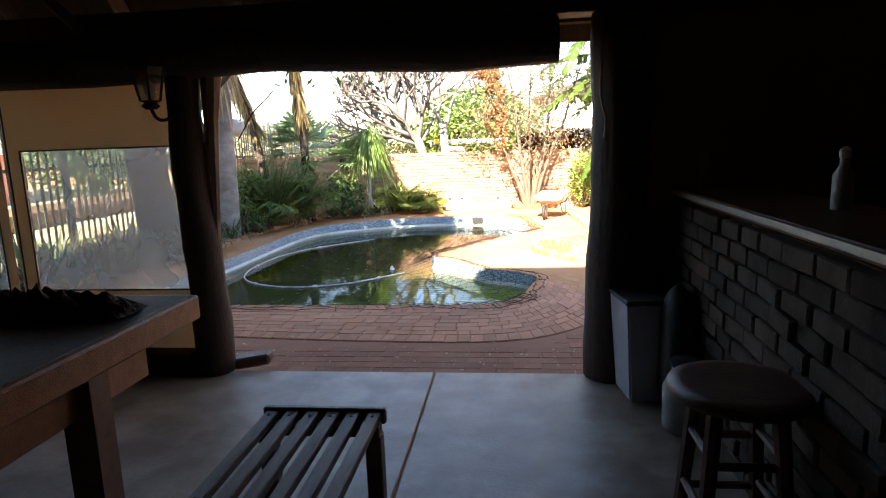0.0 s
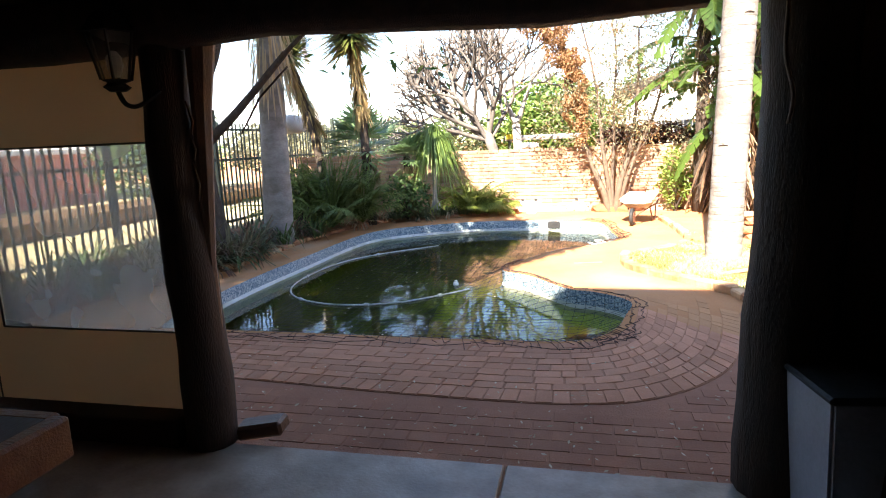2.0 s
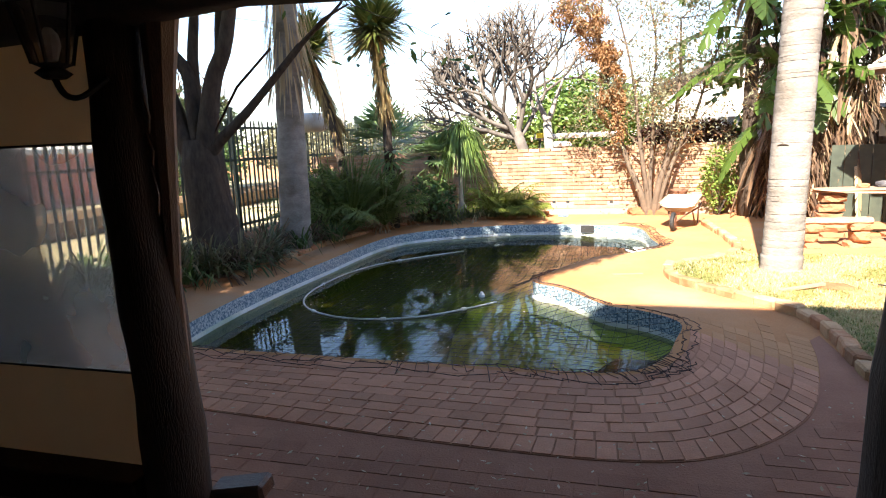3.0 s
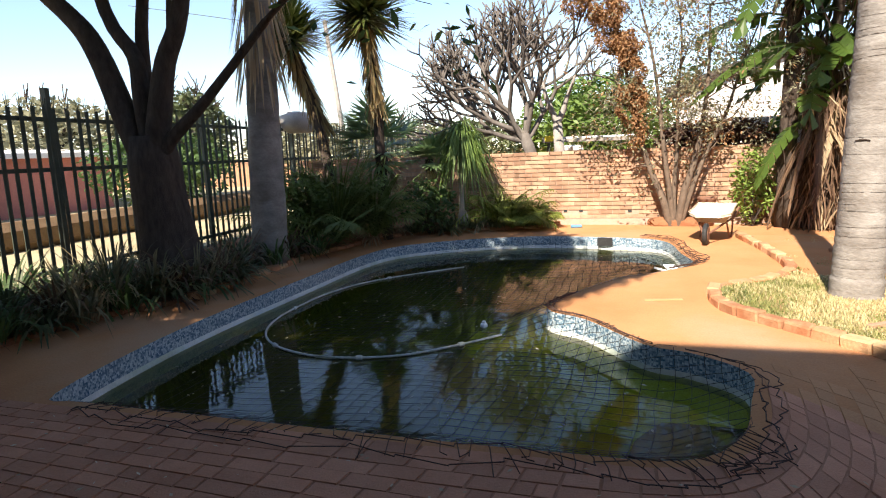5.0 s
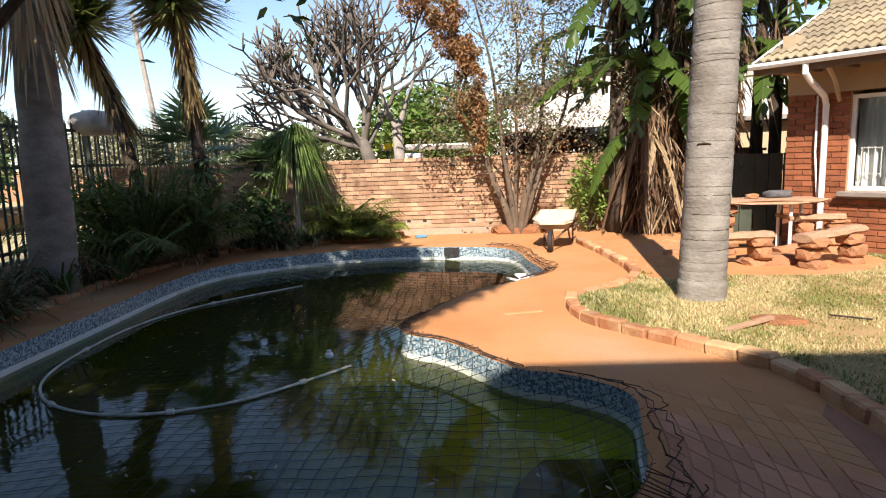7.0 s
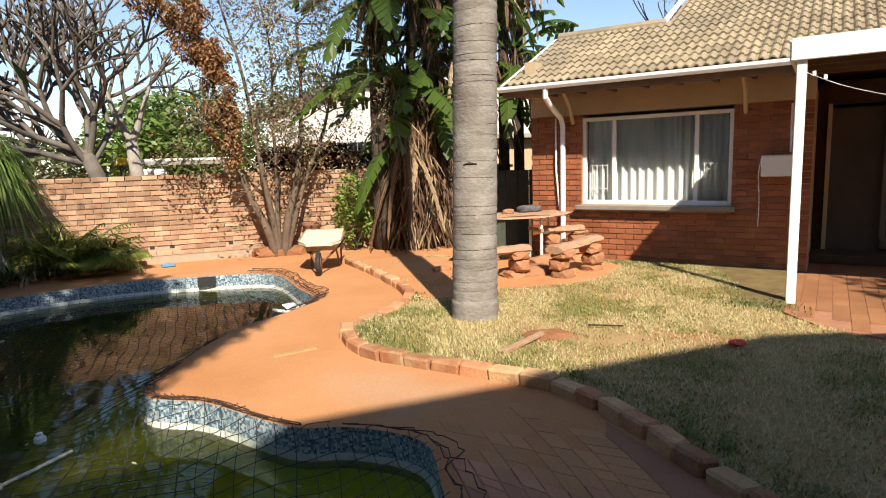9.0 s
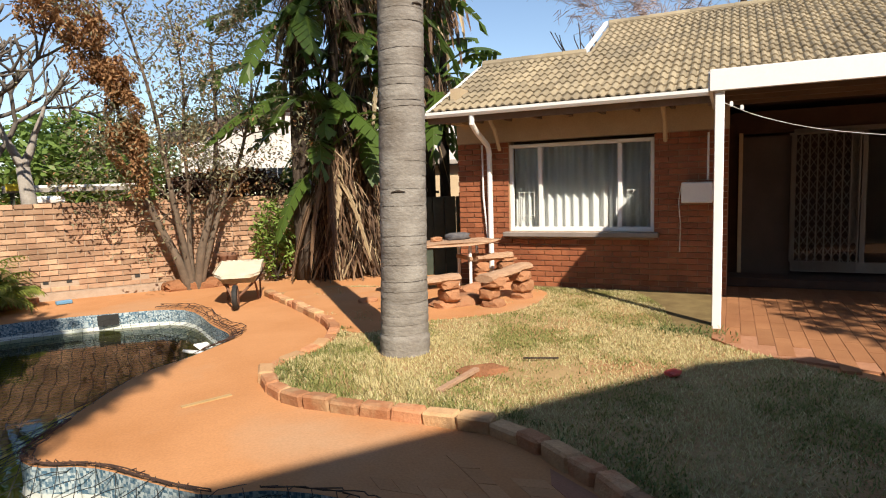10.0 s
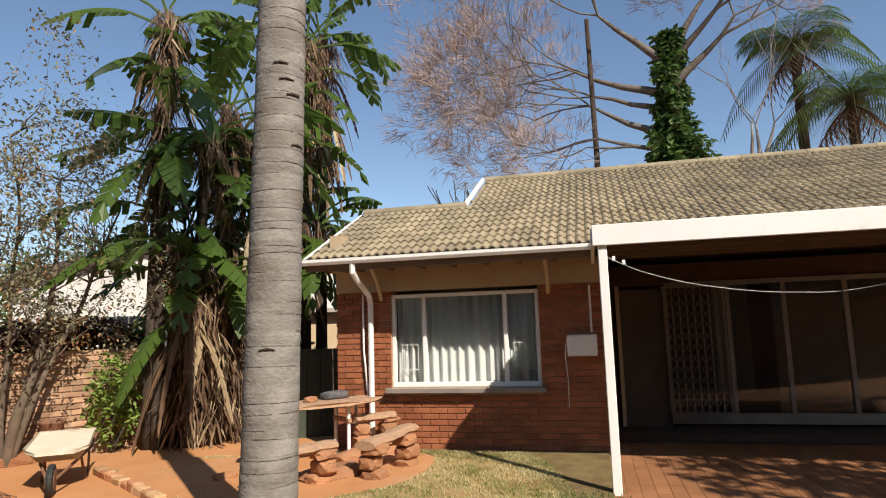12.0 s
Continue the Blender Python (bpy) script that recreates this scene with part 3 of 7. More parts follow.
mb = hp("meter_box", cube((2.10, -0.08, 1.205), (0.36, 0.2, 0.26), 0, 0.012), M_WHITE, "white metal box on the wall")
hp("hanging_cable", tube(bmesh.new(), smooth_line([(1.93, -0.19, 1.33), (1.89, -0.1, 1.1), (1.905, -0.06, 0.8), (1.90, -0.05, 0.45)], 5), 0.006, 5), M_WHITE, "loose white cable", mb)

# veranda: flat roof with white fascia, ceiling battens, one slim post
vr = hp("veranda_roof", cube((6.7, -0.88, 2.36), (8.8, 1.96, 0.05)), M_CEIL, "flat veranda roof with brown ceiling")
hp("white_fascia", cube((6.7, -1.885, 2.30), (8.84, 0.04, 0.20), 0, 0.005), M_WHITE, "broad white painted fascia")
hp("end_board", cube((2.285, -0.86, 2.30), (0.035, 1.98, 0.18)), M_WHITE, "white end board")
for k in range(4):
    hp("rafter", cube((6.7, -1.6 + k * 0.48, 2.285), (8.7, 0.06, 0.1)), M_CEIL, "brown ceiling batten")
pst = hp("post", cube((2.37, -1.83, 1.04), (0.085, 0.085, 2.32), 0, 0.006), M_WHITE, "slim white steel post")
hp("washing_line", tube(bmesh.new(), smooth_line([(2.39, -1.83, 2.10), (2.75, -1.81, 1.93), (3.28, -1.8, 1.78), (3.98, -1.8, 1.69), (4.73, -1.8, 1.73), (6.5, -1.8, 2.15)], 8), 0.0022, 5), M_WHITE, "sagging white line", pst)
for s, z in ((2.47, 2.075), (2.56, 2.035)):
    hp("clip", cube((s, -1.82, z), (0.03, 0.03, 0.045), 0, 0.004), M_WHITE, "", pst)
# patio doors: dark door, folding security gate, sliding panels; colours hold the veranda's shade
M_DOOR = pbr("dull brown door", (0.055, 0.04, 0.033), (0.08, 0.06, 0.05), 0.6, 2, 40, 0.1)
door = hp("door", cube((2.93, 1.34, 0.95), (0.62, 0.05, 1.95), 0, 0.005), M_DOOR, "plain brown back door")
hp("door_frame", cube((2.60, 1.28, 0.97), (0.05, 0.08, 2.02)), M_CREAM, "pale door frame", door)
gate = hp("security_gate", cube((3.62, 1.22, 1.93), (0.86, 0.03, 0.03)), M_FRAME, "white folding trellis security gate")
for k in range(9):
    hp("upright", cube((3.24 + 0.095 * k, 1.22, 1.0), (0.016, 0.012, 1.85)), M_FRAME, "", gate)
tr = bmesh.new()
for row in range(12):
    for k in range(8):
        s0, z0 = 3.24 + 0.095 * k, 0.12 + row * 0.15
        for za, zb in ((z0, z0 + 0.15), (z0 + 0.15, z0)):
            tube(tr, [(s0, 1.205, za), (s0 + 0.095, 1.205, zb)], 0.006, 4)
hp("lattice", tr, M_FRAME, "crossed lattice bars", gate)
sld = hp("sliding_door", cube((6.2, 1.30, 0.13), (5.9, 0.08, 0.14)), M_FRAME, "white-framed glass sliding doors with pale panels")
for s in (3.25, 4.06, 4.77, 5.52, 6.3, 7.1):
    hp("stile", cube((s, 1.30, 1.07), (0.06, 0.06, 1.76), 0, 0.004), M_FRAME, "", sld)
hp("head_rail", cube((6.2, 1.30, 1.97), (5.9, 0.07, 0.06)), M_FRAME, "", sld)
for a, b in ((3.28, 4.03), (4.09, 4.74), (4.80, 5.49), (5.55, 6.27), (6.33, 7.07)):
    g = hp("pane", cube(((a + b) / 2, 1.31, 1.07), (b - a, 0.006, 1.74)), M_GLASS, "", sld)
    g.visible_shadow = False
hp("drape", cube((5.9, 1.62, 1.0), (2.4, 0.03, 1.95)), pbr("dun drape", (0.12, 0.09, 0.07), (0.15, 0.115, 0.09), 0.9, 3, 30, 0.2, stretch=(8, 8, 1)), "dun drape behind the glass")
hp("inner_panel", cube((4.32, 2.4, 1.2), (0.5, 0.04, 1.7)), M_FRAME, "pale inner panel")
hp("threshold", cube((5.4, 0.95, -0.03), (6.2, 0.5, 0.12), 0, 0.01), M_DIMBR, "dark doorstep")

# wall courses of face brick, as separate bricks near the corner and window
BRW, BRH = 0.235, 0.0765
brick_mesh = finish("brick", cube((0, 0, 0), (BRW - 0.012, 0.03, BRH - 0.012), 0, 0.003), M_FIREB)
far_bm = bmesh.new()
count = 0
for r in range(28):
    z = -0.17 + BRH * (r + 0.5)
    if z > 1.95:
        break
    for k in range(-1, 17):
        a = -1.18 + BRW * (k + (0.5 if r % 2 else 0.0))
        b = a + BRW
        a, b = max(a, -1.18), min(b, 2.45)
        spans = [(a, b)]
        if z > WZ0 - 0.08 and z < WZ1 + 0.02:
            spans = [(a, min(b, WS0))] if a < WS0 else []
            if b > WS1:
                spans.append((max(a, WS1), b))
        for a, b in spans:
            if b - a < 0.03:
                continue
            full = abs(b - a - BRW) < 0.002
            jit = rnd(-0.002, 0.003)
            if full and a < 1.4 and count < 290:
                ob = part("brick", brick_mesh, None, front_wall)
                ob.location = ((a + b) / 2, 0.027 - jit, z)
                count += 1
            else:
                box(far_bm, ((a + b) / 2, 0.027 - jit, z), (b - a - 0.012, 0.03, BRH - 0.012))
tagged(part("brickwork", far_bm, M_FIREBS, front_wall), kind="stuff")
sb = bmesh.new()
for r in range(28):
    for k in range(9):
        a = BRW * (k + (0.5 if r % 2 else 0.0))
        box(sb, (-1.19, 0.05 + a + BRW / 2, -0.17 + BRH * (r + 0.5)), (0.03, BRW - 0.012, BRH - 0.012))
tagged(part("brickwork", sb, M_FIREBS, front_wall), kind="stuff")

# roof tiles
TW, TL = 0.225, 0.262


def tile_verts():
    v, f = [], []
    prof = [(-0.155, 0.0), (-0.125, 0.0), (-0.10, 0.028), (-0.07, 0.038), (-0.04, 0.028), (-0.02, 0.0), (0.02, 0.0), (0.05, 0.028), (0.08, 0.038), (0.11, 0.028), (0.135, 0.0), (0.155, 0.0)]
    for oy, oz in ((-0.02, 0.024), (TL, 0.0)):
        for x, z in prof:
            v.append((x * 0.75, oy, z * 0.82 + oz))
    for x, z in prof:
        v.append((x * 0.75, -0.02, z * 0.82 + 0.004))
    n = len(prof)
    for k in range(n - 1):
        f.append((k, k + 1, n + k + 1, n + k))
        f.append((2 * n + k, 2 * n + k + 1, k + 1, k))
    return v, f


tv, tf = tile_verts()
tile_mesh = bpy.data.meshes.new("tile")
tile_mesh.from_pydata(tv, [], tf)
tile_mesh.materials.append(M_TILE)
lean = Euler((math.atan(SL), 0, 0))
rest_v, rest_f, near = [], [], 0
cosl = math.cos(math.atan(SL))
for r in range(17):
    o = -0.66 + r * 0.237
    for k in range(61):
        s = -1.18 + TW * k
        if (s < 0.42 and o > 1.25) or s > 12.4:
            continue
        loc = Vector((s + rnd(-0.006, 0.006), o, roof_z(o) + rnd(0, 0.006)))
        if near < 300 and s < 6.5:
            ob = part("tile", tile_mesh, None, roof)
            ob.location, ob.rotation_euler = loc, lean
            near += 1
        else:
            m = Matrix.LocRotScale(loc, lean, None)
            base = len(rest_v)
            rest_v += [tuple(m @ Vector(p)) for p in tv]
            rest_f += [tuple(base + i for i in f) for f in tf]
me = bpy.data.meshes.new("tiles")
me.from_pydata(rest_v, [], rest_f)
me.materials.append(M_TILES)
tagged(part("tiles", me, None, roof), kind="stuff")
cap = finish("ridge_tile", lathe(bmesh.new(), [(0.10, 0.0), (0.095, 0.32), (0.085, 0.36)], 10), M_TILE)
for s0, s1, o in ((-1.3, 0.4, 1.47), (0.45, 12.3, 3.27)):
    for k in range(int((s1 - s0) / 0.34)):
        ob = part("ridge_tile", cap, None, roof)
        ob.location, ob.rotation_euler = (s0 + 0.34 * k, o, roof_z(o) - 0.01), (0, radians(90), 0)

# patio paving in long red strips
patio_poly = [(4.80, 8.79), (4.62, 8.2), (4.85, 7.6), (5.6, 5.6), (9.8, 4.2), (12.5, 7.5), (8.1, 11.3), (6.576, 10.09)]
solo("patio", prism(patio_poly, G - 0.05, G + 0.02), M_JOINT, "joints of the red veranda paving", "patio", "structure")
strips = bmesh.new()
pd, pn2 = Vector((0.805, 0.593)), Vector((0.593, -0.805))
for i in range(-8, 34):
    for j in range(-4, 7):
        c = Vector((5.2, 9.0)) + pn2 * (i * 0.135) + pd * (j * 0.62 + (i % 2) * 0.31)
        if Vector((c.x - 5.2, c.y - 11.96)).dot(pn2) < 2.38:
            continue
        if c.x < 4.85 + max(0, (9.0 - c.y) * 0.05) or (c.x - 5.0) * 0.8 + (c.y - 9.2) * 0.6 > 2.1 and i < 0:
            continue
        if Vector((c.x - 5.2, c.y - 11.96)).dot(pd) > 1.2 or c.y < 4.4 or c.x < 4.95 and c.y > 9.0:
            continue
        if Vector((c.x - 5.2, c.y - 11.96)).dot(pd) > -0.05 and Vector((c.x - 5.2, c.y - 11.96)).dot(pn2) < 2.6:
            continue
        box(strips, (c.x, c.y, G + 0.0095), (0.614, 0.129, 0.03), math.degrees(math.atan2(pd.y, pd.x)))
solo("paving", strips, M_PATIO, "long red paving strips on the veranda floor", "paving", "stuff")


# bare soil along the wall foot, and weeds at the veranda post
def hxy(s, o):
    p = HM @ Vector((s, o, 0))
    return (p.x, p.y)


solo("soil_strip", prism([hxy(-0.6, -0.01), hxy(-0.6, -0.3), hxy(0.4, -0.42), hxy(1.2, -0.8), hxy(1.75, -1.6), hxy(2.0, -2.25), hxy(2.34, -2.3), hxy(2.34, -0.01)], G - 0.03, G + 0.047), pbr("dark grassy soil", (0.15, 0.105, 0.05), (0.23, 0.17, 0.08), 0.97, 5, 50, 0.8, spec=0.1, dist=0.02), "strip of bare dark soil at the foot of the wall", "soil", "structure")
wd = bmesh.new()
for k in range(520):
    s0, o0 = 2.05 + rnd(-0.5, 0.55) * rnd(0.2, 1), -2.2 + rnd(-0.25, 0.4) * rnd(0.2, 1)
    x, y = hxy(s0, o0)
    a = rnd(0, 6.28)
    leaf(wd, (x, y, G + 0.03), (math.cos(a), math.sin(a), rnd(0.6, 2.5)), rnd(0.04, 0.12), 0.006, 0.4, 2)
solo("weeds", wd, leafy("dark weed blade", (0.06, 0.10, 0.025), (0.17, 0.21, 0.06)), "dark green weeds round the veranda post", "weeds", "stuff")


# ---- garden wall bricks ----
WBW, WBH = 0.24, 0.083
wbm = finish("brick", cube((0, 0, 0), (WBW - 0.014, 0.03, WBH - 0.014), 0, 0.003), M_WALLB)
rest = bmesh.new()
count = 0
holes = ((-0.70, 0.13), (-1.0, 0.13), (0.22, 0.12), (-1.5, 0.14))
for r in range(17):
    z = G + 0.02 + WBH * (r + 0.5)
    for k in range(52):
        x = -6.7 + WBW * (k + (0.5 if r % 2 else 0.0))
        if x > 5.5 or any(abs(x - hx) < 0.11 and abs(z - hz) < 0.045 for hx, hz in holes):
            continue
        y = 15.712 + rnd(-0.004, 0.005)
        if -1.9 < x < 2.2 and count < 300:
            ob = part("brick", wbm, None, wall_b)
            ob.location, ob.rotation_euler = (x + 0.6, y - 15.82, z - 0.54), (0, 0, 0)
            count += 1
        else:
            box(rest, (x + 0.6, y - 15.82, z - 0.54), (WBW - 0.014, 0.03, WBH - 0.014))
wall_b.data.transform(Matrix.Translation((0.6, -15.82, -0.54)))
wall_b.location = (-0.6, 15.82, 0.54)
tagged(part("brickwork", rest, M_WALLBS, wall_b), kind="stuff")
cope = bmesh.new()
for k in range(52):
    box(cope, (-6.1 + 0.24 * k, 15.815 - 15.82, 1.262 - 0.54 + rnd(-0.004, 0.006)), (0.225, 0.24, 0.05))
tagged(part("coping", cope, M_WALLBS, wall_b), kind="stuff")
for hx, hz in holes:
    ob = part("drain_hole", cube((hx + 0.6, 15.72 - 15.82, hz - 0.54), (0.07, 0.012, 0.05)), M_NET, wall_b, "dark drain hole")

# ---- brick kerbs: each brick its own piece ----
M_KERB = pbr("dusty kerb brick", (0.36, 0.16, 0.08), (0.46, 0.23, 0.125), 0.92, 6, 50, 0.7, rand=0.3, spec=0.12, c3=(0.47, 0.30, 0.17))
M_KERBP = pbr("sandy kerb brick", (0.44, 0.25, 0.13), (0.52, 0.33, 0.18), 0.92, 6, 50, 0.7, rand=0.2, spec=0.12)


def kerb_brick(l, w, seed, material):
    bm = cube((0, 0, 0), (l, w, 0.15), 0, 0.016)
    for v in bm.verts:
        v.co += Vector((1, 1, 1)) * 0.012 * noise.noise(v.co * 9 + Vector((seed, 0, seed)))
    return finish("brick", bm, material)


kerb_meshes = [kerb_brick(0.226, 0.12, 1, M_KERB), kerb_brick(0.215, 0.13, 4, M_KERB), kerb_brick(0.19, 0.115, 7, M_KERB), kerb_brick(0.23, 0.125, 11, M_KERBP)]
kerb_steps = (0.233, 0.222, 0.198, 0.237)


def kerb(name, line, label, z=G + 0.018):
    k = thing(name, pose(line[0].x, line[0].y, G), label, "kerb", kind="structure")
    run, nxt = 0.0, 0.0
    for a, b in zip(line, line[1:]):
        d = (b - a).length
        while nxt <= run + d:
            p = a.lerp(b, (nxt - run) / d)
            i = random.randrange(4)
            ob = part("brick", kerb_meshes[i], None, k)
            ob.location = (p.x - line[0].x, p.y - line[0].y, z - G + rnd(-0.026, 0.008))
            ob.rotation_euler = (rnd(-0.09, 0.09), rnd(-0.05, 0.05), math.atan2(b.y - a.y, b.x - a.x) + rnd(-0.07, 0.07))
            nxt += kerb_steps[i]
        run += d
    return k


kerb("lawn_kerb", LAWN, "curved kerb of dusty orange bricks round the lawn")
kerb("bed_kerb", BED[20:], "low red brick edging of the planting bed", z=G + 0.0)

# ---- pool equipment ----
def wlift(x, y):
    k = 0.955
    return (-0.033 + (x + 0.033) * k, 3.737 + (y - 3.737) * k, WATER_Z + 0.012)


M_HOSE = pbr("off-white ribbed hose", (0.46, 0.46, 0.40), (0.58, 0.58, 0.52), 0.6, 8, 60, 0.2, c3=(0.30, 0.31, 0.22))
hz = thing("pool_hose", pose(0, 0, 0), "off-white ribbed pool cleaner hose floating on the water", "hose")
pts = smooth_line([wlift(*p) for p in ((-2.27, 12.47), (-2.94, 11.81), (-3.39, 11.24), (-3.62, 10.6), (-3.68, 9.96), (-3.65, 9.35), (-3.5, 8.87), (-3.2, 8.5), (-2.75, 8.27), (-2.3, 8.24), (-1.88, 8.36), (-1.59, 8.56), (-1.31, 8.84), (-1.05, 9.13))], 14)
part("tube", tube(bmesh.new(), pts, [0.0098 + 0.0018 * (i % 2) for i in range(len(pts))], 8), M_HOSE, hz)
for i in (20, 60, 100, 130, 165):
    part("float", lathe(bmesh.new(), [(0.014, -0.03), (0.022, -0.022), (0.022, 0.022), (0.014, 0.03)], 10), M_HOSE, hz, "white float collar").matrix_local = Matrix.Translation(pts[i]) @ (pts[i + 1] - pts[i]).to_track_quat("Z", "Y").to_matrix().to_4x4()
fl = bmesh.new()
fx, fy, _ = wlift(-1.29, 9.42)
lathe(fl, [(0.015, WATER_Z - 0.02), (0.038, WATER_Z), (0.035, WATER_Z + 0.025), (0.02, WATER_Z + 0.04), (0.02, WATER_Z + 0.055), (0.008, WATER_Z + 0.06)], 14, (fx, fy))
solo("chlorine_floater", fl, M_WHITE, "white plastic chlorine floater on the water", "pool float")
sk = bmesh.new()
box(sk, (-0.20, 13.83, -0.19), (0.24, 0.05, 0.13))
solo("skimmer_mouth", sk, M_NET, "dark square skimmer mouth in the mosaic", "skimmer", smooth=False)
lid = thing("pool_debris", pose(0.62, 11.40, -0.215, 0, 8, 25), "broken white plastic panel at the pool edge", "debris")
part("plate", cube((0, 0, 0.03), (0.34, 0.12, 0.025), 0, 0.006, 0, 9), M_WHITE, lid)
part("flap", cube((0.1, 0.12, 0.07), (0.2, 0.1, 0.02), 20, 0.005, 25), M_WHITE, lid)

# leaves and scum on the water
db = bmesh.new()
for k in range(420):
    x, y = rnd(-3.6, 0.7), rnd(6.6, 13.4)
    if y > 8 and x > -0.6 and y < 11.2:
        continue
    a, l = rnd(0, 6.28), rnd(0.008, 0.03)
    d, s = Vector((math.cos(a), math.sin(a), 0)) * l, Vector((-math.sin(a), math.cos(a), 0)) * l * 0.35
    p = Vector((x, y, WATER_Z + 0.003))
    quad(db, (p - d, p - s, p + d, p + s))
solo("floating_leaves", db, leafy("pale dead leaf", (0.30, 0.26, 0.15), (0.50, 0.46, 0.32), 0.1), "small pale dead leaves floating on the pool", "leaves", "stuff")
lf = bmesh.new()
for k in range(520):
    x, y = rnd(-3.5, 2.4), rnd(4.3, 6.4)
    if k > 380:
        x, y = rnd(-2.5, 1.6), rnd(4.3, 5.4)
    a, l = rnd(0, 6.28), rnd(0.006, 0.022)
    d, s = Vector((math.cos(a), math.sin(a), 0.1)) * l, Vector((-math.sin(a), math.cos(a), 0.3)) * l * 0.4
    p = Vector((x, y, G + 0.024))
    quad(lf, (p - d, p - s, p + d, p + s))
solo("fallen_leaves", lf, leafy("dry fallen leaf", (0.34, 0.25, 0.13), (0.60, 0.52, 0.36), 0.1), "small dry leaves scattered on the paving", "leaves", "stuff")

# net: a sagging grid of black cord, and its tangled hem on the paving
PL = [(p.x, p.y) for p in POOL]


def inside(x, y):
    c, j = False, len(PL) - 1
    for i in range(len(PL)):
        if (PL[i][1] > y) != (PL[j][1] > y) and x < (PL[j][0] - PL[i][0]) * (y - PL[i][1]) / (PL[j][1] - PL[i][1]) + PL[i][0]:
            c = not c
        j = i
    return c


def rim(x, y):
    return min(math.hypot(x - a, y - b) for a, b in PL)


def net_z(x, y):
    if not inside(x, y):
        return G + 0.02
    return max(WATER_Z + 0.008, G + 0.01 - 0.42 * rim(x, y) ** 0.9)


nb = bmesh.new()


def cord(run):
    tube(nb, run, [0.0027 if x > -1.0 and 7.6 < y < 10.4 and rim(x, y) < 0.9 else 0.0019 for x, y, z in run], 3, False)


def net_line(f, n):
    run = []
    for i in range(n + 1):
        x, y = f(i / n)
        if inside(x, y) or rim(x, y) < 0.06:
            run.append((x, y, net_z(x, y)))
        else:
            if len(run) > 2:
                cord(run)
            run = []
    if len(run) > 2:
        cord(run)


for k in range(44):
    x0 = -3.3 + k * 0.105
    net_line(lambda t, x0=x0: (x0 + 0.35 * math.sin(t * 2.2) + 0.012 * math.sin(t * 60 + x0 * 9), 6.3 + 7.7 * t), 80)
for k in range(70):
    y0 = 6.42 + k * 0.105
    net_line(lambda t, y0=y0: (-2.9 + 4.2 * t, y0 + 0.22 * math.sin(t * 3.0) - 0.1 + 0.012 * math.sin(t * 50 + y0 * 7)), 60)
net = solo("pool_net", nb, M_NET, "black safety net sagging over the pool", "net", "stuff")
hem = bmesh.new()
RIM_MID = Vector((-1.2, 9.5, 0))


def on_rim(p, off, z):
    out = (p - RIM_MID).normalized()
    return (p.x + out.x * off, p.y + out.y * off, z)


def hem_line(pts, lo, hi, r):
    """A jagged cord that wanders beside the pool rim."""
    line, off = [], (lo + hi) / 2
    for p in pts:
        off = max(lo, min(hi, off + rnd(-0.09, 0.09)))
        line.append(on_rim(p, off, G + 0.022 + rnd(0, 0.012)))
        line.append(on_rim(p, max(lo, off - rnd(0.0, 0.05)), G + 0.022 + rnd(0, 0.02)))
    for a, b in zip(line, line[1:]):
        if math.dist(a, b) < 0.5:
            tube(hem, [a, b], r, 4)


right = [p for p in POOL if p.x > 0.45 and 6.4 < p.y < 8.5]
penin = [p for p in POOL if p.x > -0.9 and 8.2 < p.y < 9.7]
far_r = [p for p in POOL if p.x > 0.2 and p.y > 11.0]
near = [p for p in POOL if p.y < 6.9 and p.x > -3.2]
for pts, lo, hi, r, times in ((right, 0.04, 0.40, 0.0034, 3), (penin, 0.0, 0.08, 0.004, 4), (far_r, 0.05, 0.35, 0.004, 4), (near, 0.02, 0.30, 0.0032, 2)):
    for _ in range(times):
        hem_line(pts, lo, hi, r)
for pts, lo, hi in ((near, 0.0, 0.32), (far_r, 0.0, 0.3), (penin, -0.02, 0.06)):
    for a, b in zip(pts, pts[1:]):
        if (b - a).length > 0.6:
            continue
        for k in range(3):
            f0 = k / 3
            p, q = a.lerp(b, f0), a.lerp(b, f0 + rnd(-0.3, 0.5))
            tube(hem, [on_rim(p, lo, G + 0.02), on_rim(p.lerp(q, 0.5), (lo + hi) / 2 + rnd(-0.05, 0.05), G + 0.022 + rnd(0, 0.03)), on_rim(q, hi * rnd(0.3, 1.1), G + 0.022)], 0.0034, 3, False)
solo("net_hem", hem, pbr("dusty net cord", (0.045, 0.024, 0.018), (0.085, 0.045, 0.032), 0.9, 9, 50, 0.1), "tangled dark cord hem of the net on the paving", "net", "stuff")

# ---- wheelbarrow ----
M_BARROW = pbr("cream painted steel", (0.62, 0.55, 0.42), (0.70, 0.63, 0.50), 0.55, 5, 60, 0.15, c3=(0.45, 0.33, 0.22))
M_RUST = pbr("rusty brown steel", (0.16, 0.075, 0.045), (0.24, 0.12, 0.07), 0.8, 8, 60, 0.4)
wbr = thing("wheelbarrow", pose(1.42, 13.62, G, 0, 0, 253) @ Matrix.Scale(0.88, 4), "cream metal wheelbarrow with rusty legs on the dusty ground", "wheelbarrow")
tb = bmesh.new()
ro = [tb.verts.new(p) for p in ((-0.42, -0.33, 0.62), (0.32, -0.36, 0.52), (0.50, -0.2, 0.48), (0.50, 0.2, 0.48), (0.32, 0.36, 0.52), (-0.42, 0.33, 0.62))]
